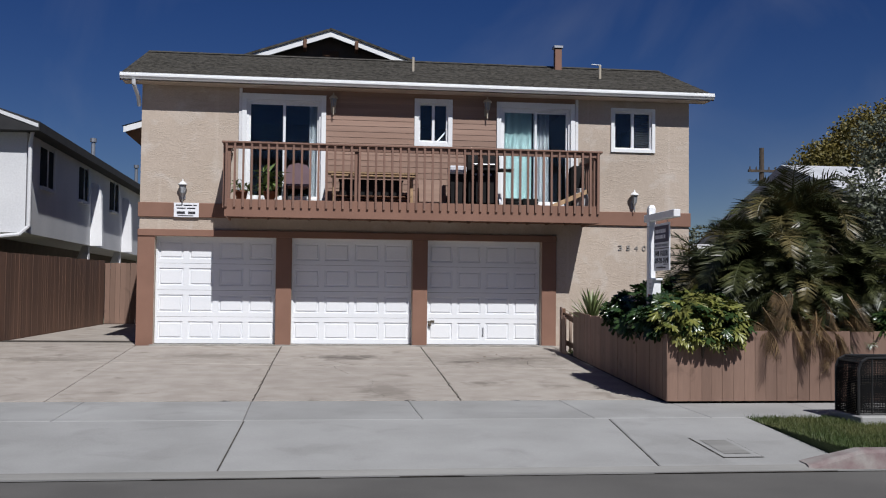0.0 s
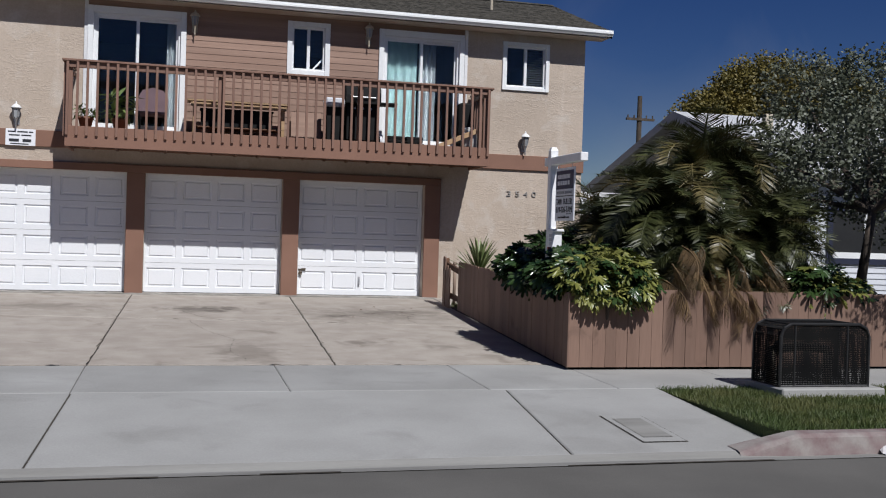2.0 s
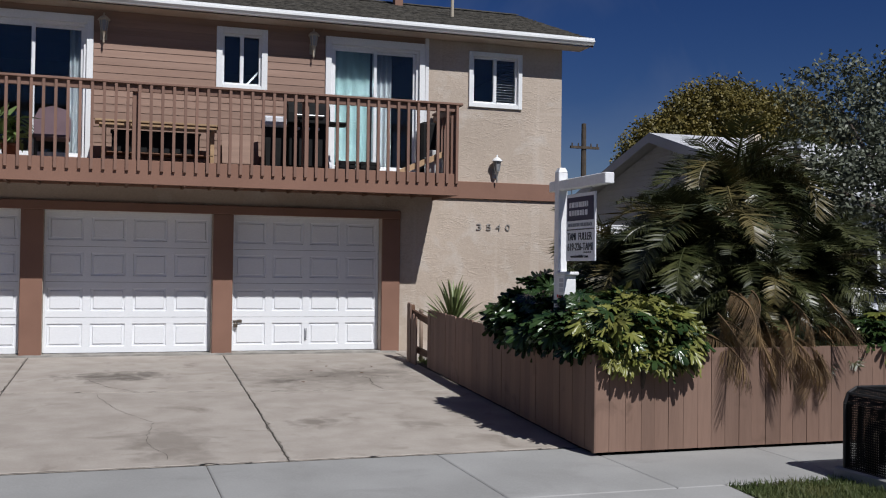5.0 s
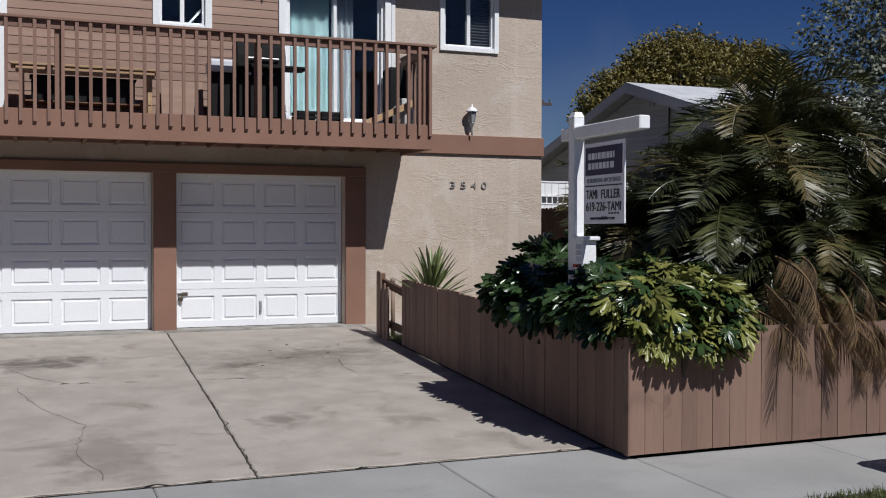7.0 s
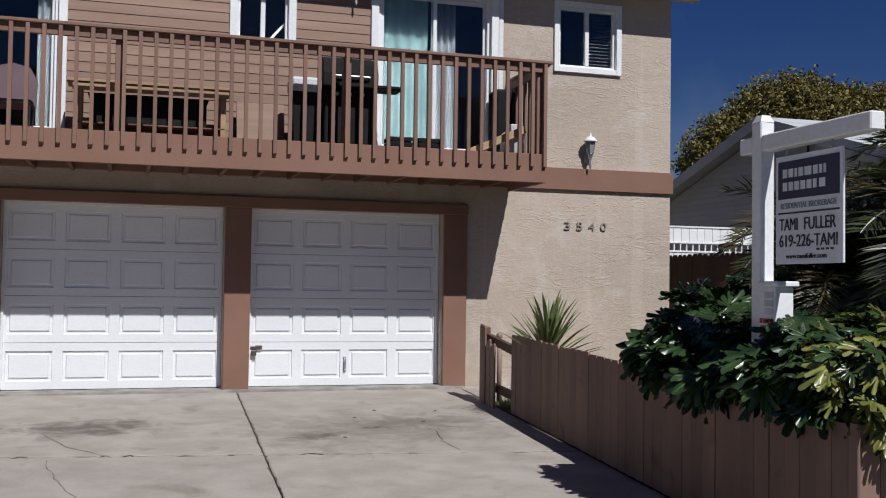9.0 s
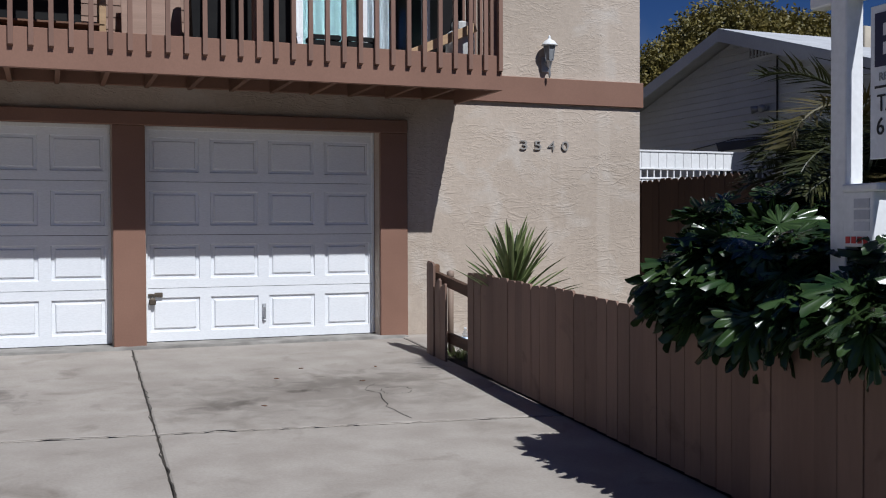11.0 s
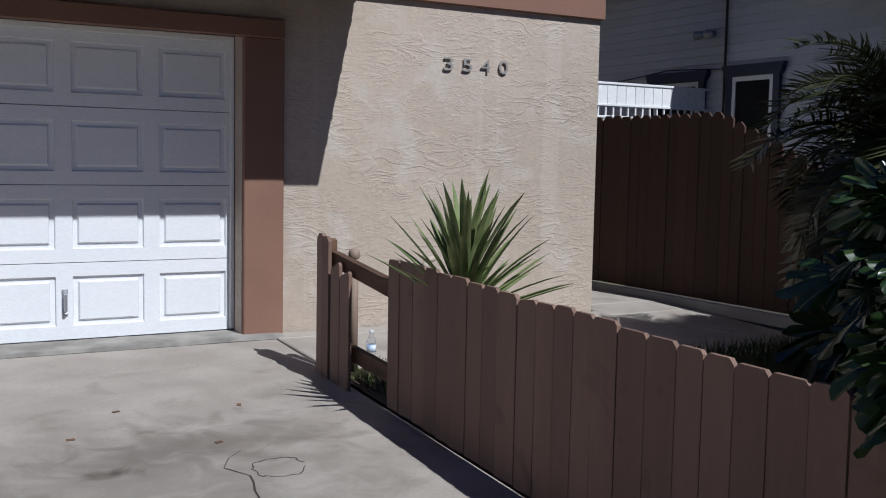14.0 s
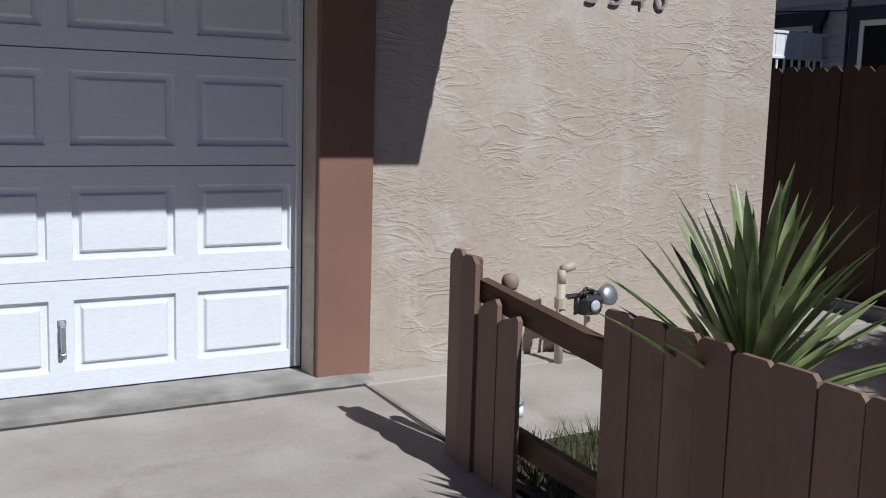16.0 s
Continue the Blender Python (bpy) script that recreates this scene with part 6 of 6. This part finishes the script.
def crate(x0, x1, label):
    c = thing("crate", ((x0 + x1) / 2, 21.85, D), label, "crate", "balcony crates")
    s = Shape()
    for k in range(3):
        z = D + 0.02 + k * 0.06
        s.box(x0, x1, 21.72, 21.735, z, z + 0.045, 0.003).box(x0, x1, 21.985, 22.0, z, z + 0.045, 0.003)
        s.box(x0, x0 + 0.015, 21.736, 21.984, z, z + 0.045, 0.003).box(x1 - 0.015, x1, 21.736, 21.984, z, z + 0.045, 0.003)
    for px in (x0 + 0.016, x1 - 0.036):
        s.box(px, px + 0.02, 21.736, 21.756, D, D + 0.19).box(px, px + 0.02, 21.964, 21.984, D, D + 0.19)
    part("slats", s, DULLBLACK, c)
    part("bottom", Shape().box(x0 + 0.016, x1 - 0.016, 21.757, 21.963, D + 0.005, D + 0.02), DULLBLACK, c)


crate(3.8, 4.08, "low black slatted crate beside the gas grill")
crate(4.15, 4.46, "low black slatted crate before the sliding door")
tank = thing("propane_tank", (5.4, 21.95, D), "off-white propane tank in the balcony corner", "gas tank")
T = Matrix.Translation((5.4, 21.95, D))
part("body", Shape().lathe([(0.11, 0.0), (0.11, 0.03), (0.14, 0.06), (0.15, 0.1), (0.15, 0.27), (0.14, 0.32), (0.09, 0.36), (0.04, 0.37)], 20, T), TANKWHITE, tank, "", True)
part("collar", Shape().lathe([(0.085, 0.365), (0.09, 0.43), (0.085, 0.44), (0.08, 0.43), (0.075, 0.37)], 18, T), TANKWHITE, tank)
part("valve", Shape().lathe([(0.015, 0.37), (0.02, 0.41), (0.03, 0.42), (0.01, 0.45)], 8, T), BRONZE, tank)
s = Shape().box(-0.4, 0.4, -0.015, 0.015, -0.045, 0.045, 0.004, Matrix.Translation((5.12, 21.75, D + 0.2)) @ Matrix.Rotation(radians(-24), 4, "Y"))
tagged(new("plank", s.mesh("plank", TANWOOD)), "tan wooden plank leaning on the balcony deck", "plank")
gb = Shape().box(5.3, 5.58, 22.3, 22.6, D, D + 0.95, 0.04)
tagged(new("covered_box", gb.mesh("covered_box", DULLBLACK)), "tall dark covered box in the balcony corner", "box")


def pot_plant(x, y, h, label, seed, size):
    p = thing("potted_plant", (x, y, D), label, "potted plant", "balcony plants")
    part("pot", Shape().lathe([(0.08, 0), (0.12, 0.2), (0.13, 0.2), (0.13, 0.24), (0.115, 0.24), (0.11, 0.2)], 16, Matrix.Translation((x, y, D))), TERRACOTTA, p, "", True)
    r = random.Random(seed)
    me = Shape().add([(0, 0, 0), (0.4, 0.16, 0.05), (1, 0, -0.15), (0.4, -0.16, 0.05), (0.4, 0, -0.03)], [(0, 4, 1), (4, 2, 1), (0, 3, 4), (4, 3, 2)]).mesh("leaf", PLANTGREEN)
    for k in range(70):
        m = Matrix.Translation((x + r.uniform(-0.16, 0.16), y + r.uniform(-0.1, 0.1), D + 0.22 + r.random() * h)) @ Matrix.Rotation(r.uniform(0, 6.3), 4, "Z") @ Matrix.Rotation(r.uniform(-0.9, 0.5), 4, "Y") @ Matrix.Scale(size * r.uniform(0.7, 1.3), 4)
        piece("leaf", me, p, m)
    for k in range(4):
        part("stem", Shape().tube((x, y, D + 0.2), (x + r.uniform(-0.12, 0.12), y + r.uniform(-0.08, 0.08), D + 0.22 + h * 0.9), 0.008, 0.005, 5), PLANTGREEN, p)
    return p


pot_plant(-0.87, 22.0, 0.42, "leafy yellow-green plant in a terracotta pot", 3, 0.27)
pot_plant(-1.42, 22.0, 0.18, "small plant in a terracotta pot", 5, 0.14)
ch = thing("patio_chair", (-0.33, 22.2, D), "mauve fabric patio chair on a dark frame", "chair")
s = Shape()
o = [(-0.25, 0.0), (0.25, 0.0), (0.26, 0.3), (0.18, 0.45), (0.0, 0.5), (-0.18, 0.45), (-0.26, 0.3)]
part("backrest", s.prism(o, 0.05, Matrix.Translation((-0.33, 22.38, D + 0.38)) @ Matrix.Rotation(radians(-8), 4, "X")), MAUVE, ch)
part("seat", Shape().box(-0.58, -0.08, 21.98, 22.4, D + 0.34, D + 0.40, 0.02), MAUVE, ch)
for xx in (-0.56, -0.13):
    for yy in (22.0, 22.36):
        part("leg", Shape().tube((xx + 0.02, yy, D), (xx + 0.02, yy, D + 0.345), 0.014, 0.014, 8), BLACK, ch)
r = random.Random(12)
for k, xx in enumerate((4.05, 4.2, 4.38, 4.52, 4.7, 0.1)):
    s = Shape()
    m = pose(xx, 22.2 + r.uniform(-0.1, 0.1), D, 0, 0, r.uniform(60, 120))
    s.lathe([(0.045, 0), (0.047, 0.02), (0.042, 0.045), (0.02, 0.06)], 10, m @ Matrix.Diagonal((2.6, 1, 1, 1)))
    s.lathe([(0.04, 0.03), (0.042, 0.08), (0.034, 0.095)], 10, m @ Matrix.Translation((-0.065, 0, 0)))
    tagged(new("shoe", s.mesh("shoe", BLACK if k % 2 else GREYPLASTIC, True)), "worn shoe on the balcony deck beside the glass door", "shoe", "shoes on the balcony")

# ---- utility cage, cover, litter, gas meter ----
cage = thing("valve_cage", (6.75, 13.3, 0.16), "black mesh valve cage with rounded top on a concrete pad", "utility cage")
pad = part("pad", Shape().box(6.3, 7.55, 12.85, 13.6, 0.1, 0.25, 0.015), GREY_CONCRETE, cage, "pale concrete pad")
CX0, CX1, CY0, CY1, CZ0, CZ1 = 6.34, 7.42, 12.98, 13.5, 0.25, 0.92
arch = [(CX0, CZ0), (CX0, CZ1 - 0.13), (CX0 + 0.035, CZ1 - 0.045), (CX0 + 0.12, CZ1), (CX1 - 0.12, CZ1), (CX1 - 0.035, CZ1 - 0.045), (CX1, CZ1 - 0.13), (CX1, CZ0)]


def cage_top(x):
    for (xa, za), (xb, zb) in zip(arch[1:], arch[2:-1]):
        if xa <= x <= xb:
            return za + (zb - za) * (x - xa) / (xb - xa)
    return CZ1


for y in (CY0, CY1):
    part("hoop", Shape().path([(x, y, z) for x, z in arch], 0.017, 7), BLACK, cage)
    part("bar", Shape().tube((CX0, y, CZ0 + 0.01), (CX1, y, CZ0 + 0.01), 0.014, 0.014, 6), BLACK, cage)
    for x in (CX0 + 0.17, CX1 - 0.27):
        part("bar", Shape().tube((x, y, CZ0), (x, y, CZ1), 0.013, 0.013, 6), BLACK, cage)
for x, z in (arch[0], arch[2], arch[3], arch[4], arch[5], arch[7]):
    part("bar", Shape().tube((x, CY0, z), (x, CY1, z), 0.012, 0.012, 6), BLACK, cage)
W = 0.0055
for y in (CY0 + 0.004, CY1 - 0.004):
    s = Shape()
    for i in range(1, 54):
        x = CX0 + (CX1 - CX0) * i / 54
        s.add([(x - W, y, CZ0), (x + W, y, CZ0), (x + W, y, cage_top(x)), (x - W, y, cage_top(x))], [(0, 1, 2, 3)])
    for j in range(33):
        z = CZ0 + 0.01 + j * 0.02
        e = max(0.0, z - (CZ1 - 0.13)) * 0.6
        s.add([(CX0 + e, y, z - W), (CX1 - e, y, z - W), (CX1 - e, y, z + W), (CX0 + e, y, z + W)], [(0, 1, 2, 3)])
    part("wire_mesh", s, DULLBLACK, cage, "fine black wire mesh")["kind"] = "stuff"
s = Shape()
for (xa, za), (xb, zb) in zip(arch, arch[1:]):
    for i in range(1, 26):
        y = CY0 + (CY1 - CY0) * i / 26
        s.add([(xa, y - W, za), (xa, y + W, za), (xb, y + W, zb), (xb, y - W, zb)], [(0, 1, 2, 3)])
    ln = math.hypot(xb - xa, zb - za)
    d = (xb - xa) / ln * W, (zb - za) / ln * W
    for j in range(int(ln / 0.02)):
        u = (j + 0.5) * 0.02 / ln
        x, z = xa + (xb - xa) * u, za + (zb - za) * u
        s.add([(x - d[0], CY0, z - d[1]), (x + d[0], CY0, z + d[1]), (x + d[0], CY1, z + d[1]), (x - d[0], CY1, z - d[1])], [(0, 1, 2, 3)])
part("wrap_mesh", s, DULLBLACK, cage, "fine black wire mesh")["kind"] = "stuff"
s = Shape().path([(6.4, 13.25, 0.25), (6.4, 13.25, 0.62), (6.75, 13.25, 0.66), (7.1, 13.25, 0.62), (7.1, 13.25, 0.25)], 0.05, 10)
part("valve_pipe", s, BRONZE, cage, "dark backflow pipe", True)
lid = thing("utility_cover", (4.22, 11.82, 0.08), "worn concrete utility cover set in the apron", "utility cover")
rect = [(4.02, 11.38), (4.40, 11.38), (4.40, 12.28), (4.02, 12.28)]


def flat(x0, x1, y0, y1, lift):
    return Shape().add([(x0, y0, rise(y0) + lift), (x1, y0, rise(y0) + lift), (x1, y1, rise(y1) + lift), (x0, y1, rise(y1) + lift)], [(0, 1, 2, 3)])


part("rim", flat(3.998, 4.422, 11.358, 12.302, 0.004), JOINT, lid, "dark dirty rim")
part("lid", flat(4.01, 4.41, 11.37, 12.29, 0.008), GREY_CONCRETE, lid)
part("lid_centre", flat(4.07, 4.35, 11.5, 12.16, 0.012), GUTTER, lid)
r = random.Random(4)
s = Shape()
n = 9
pts = [[(6.0 + 0.42 * i / n + r.uniform(-0.02, 0.02), 10.83 + 0.22 * j / 4 + r.uniform(-0.02, 0.02), -0.01 + 0.075 * math.sin(math.pi * i / n) * math.sin(math.pi * j / 4) + r.uniform(0, 0.04)) for j in range(5)] for i in range(n + 1)]
s.add([p for row in pts for p in row], [(5 * i + j, 5 * i + j + 1, 5 * i + j + 6, 5 * i + j + 5) for i in range(n) for j in range(4)])
tagged(new("paper_litter", s.mesh("paper_litter", PAPER)), "crumpled white paper lying in the gutter", "litter")
s = Shape().box(7.0, 9.0, 11.7, 12.15, 0.1, 0.2, 0.02)
tagged(new("stepping_slab", s.mesh("stepping_slab", GREY_CONCRETE)), "pale concrete slab set in the verge grass", "slab")
gm = thing("gas_meter", (6.2, 22.45, 0.52), "cream gas pipe and dark meter against the stucco", "gas meter")
part("riser", Shape().path([(6.15, 22.42, 0.5), (6.15, 22.42, 0.98), (6.15, 22.42, 1.06), (6.23, 22.42, 1.08)], 0.025, 10), PIPEWHITE, gm, "cream painted riser", True)
part("coupling", Shape().tube((6.15, 22.42, 0.84), (6.15, 22.42, 0.9), 0.036, 0.036, 10), PIPEWHITE, gm)
part("meter_body", Shape().box(6.27, 6.42, 22.36, 22.48, 0.79, 0.905, 0.025), BLACK, gm, "dark meter body")
part("meter_dial", Shape().lathe([(0.03, 0.0), (0.034, 0.01), (0.02, 0.014)], 14, Matrix.Translation((6.345, 22.358, 0.85)) @ Matrix.Rotation(radians(90), 4, "X")), GREYPLASTIC, gm, "pale dial", True)
for k, (xa, xb, zt) in enumerate(((6.24, 6.30, 0.93), (6.28, 6.37, 0.945), (6.35, 6.43, 0.92))):
    part("meter_pipe", Shape().path([(xa, 22.40 + 0.02 * k, 0.80), (xa + 0.01, 22.39 + 0.02 * k, zt - 0.03), (xa + 0.03, 22.38 + 0.02 * k, zt), (xb, 22.38 + 0.02 * k, zt - 0.02), (xb + 0.02, 22.39 + 0.02 * k, 0.82)], 0.011, 8), BLACK, gm, "", True)
part("cross_pipe", Shape().path([(6.17, 22.42, 0.90), (6.46, 22.42, 0.91)], 0.016, 8), BLACK, gm)
part("regulator", Shape().lathe([(0.02, 0), (0.06, 0.01), (0.065, 0.035), (0.03, 0.05)], 14, Matrix.Translation((6.47, 22.42, 0.89)) @ Matrix.Rotation(radians(70), 4, "X")), STEEL, gm, "steel regulator", True)
part("outlet_pipe", Shape().path([(6.36, 22.44, 0.77), (6.36, 22.44, 0.5)], 0.018, 8), PIPEWHITE, gm)
bt = thing("water_bottle", (5.3, 21.6, rise(21.6)), "clear plastic water bottle with a pale label", "bottle")
T = Matrix.Translation((5.3, 21.6, rise(21.6) + 0.004))
part("body", Shape().lathe([(0.028, 0), (0.032, 0.01), (0.032, 0.13), (0.014, 0.175), (0.013, 0.19)], 14, T), BOTTLE, bt, "", True)
part("label", Shape().lathe([(0.0325, 0.06), (0.0325, 0.11)], 14, T), LABELBLUE, bt, "pale blue label", True)
part("cap", Shape().lathe([(0.015, 0.19), (0.015, 0.205), (0.012, 0.207)], 12, T), WHITE, bt)
r = random.Random(31)
for x, y in ((3.2, 20.6), (3.85, 20.3), (4.15, 20.9), (2.9, 19.6), (3.5, 21.0)):
    s = Shape().box(-0.02, 0.02, -0.012, 0.012, 0, 0.006, 0.002)
    ob = tagged(new("dry_leaf", s.mesh("dry_leaf", JOIST)), "small dry brown leaf lying on the driveway", "leaf litter", "leaves on the driveway")
    ob.matrix_basis = pose(x, y, rise(y), 0, 0, r.uniform(0, 180))


def crack(points, width, seed):
    """A thin dark crack across the slabs."""
    r = random.Random(seed)
    line = []
    for (xa, ya), (xb, yb) in zip(points, points[1:]):
        n = max(2, int(math.hypot(xb - xa, yb - ya) / 0.09))
        line += [(xa + (xb - xa) * i / n + r.gauss(0, 0.012), ya + (yb - ya) * i / n + r.gauss(0, 0.012)) for i in range(n)]
    s = Shape()
    for (xa, ya), (xb, yb) in zip(line, line[1:]):
        d = Vector((xb - xa, yb - ya, 0)).normalized()
        w0, w1 = width * r.uniform(0.3, 1), width * r.uniform(0.3, 1)
        s.add([(xa - d.y * w0, ya + d.x * w0, rise(ya) + 0.002), (xa + d.y * w0, ya - d.x * w0, rise(ya) + 0.002), (xb + d.y * w1, yb - d.x * w1, rise(yb) + 0.002), (xb - d.y * w1, yb + d.x * w1, rise(yb) + 0.002)], [(0, 1, 2, 3)])
    return part("crack", s, JOINT, drive, "thin dark crack")


crack([(1.96, 15.3), (2.075, 19.0)], 0.008, 11)
crack([(2.08, 19.05), (2.185, 22.4)], 0.005, 12)
crack([(-0.79, 15.3), (-0.695, 19.25)], 0.008, 13)
crack([(-0.69, 19.3), (-0.605, 22.4)], 0.005, 14)
crack([(0.35, 19.0), (0.55, 18.0), (0.9, 17.2), (0.8, 16.3), (1.0, 15.4)], 0.003, 1)
crack([(3.88, 20.15), (3.75, 19.95), (3.85, 19.8), (3.74, 19.3), (3.82, 18.8)], 0.005, 2)
crack([(4.0 + 0.13 * math.cos(a), 19.85 + 0.13 * math.sin(a)) for a in [0.5 * k for k in range(14)]], 0.0035, 3)
crack([(-6.2, 15.247), (-3.4, 15.25), (-0.8, 15.245), (2.0, 15.25), (4.7, 15.247)], 0.013, 15)
crack([(0.8, 19.12), (0.45, 19.6), (0.2, 20.3)], 0.005, 4)
crack([(-0.68, 19.275), (1.0, 19.09), (2.8, 18.892), (4.84, 18.668)], 0.008, 5)
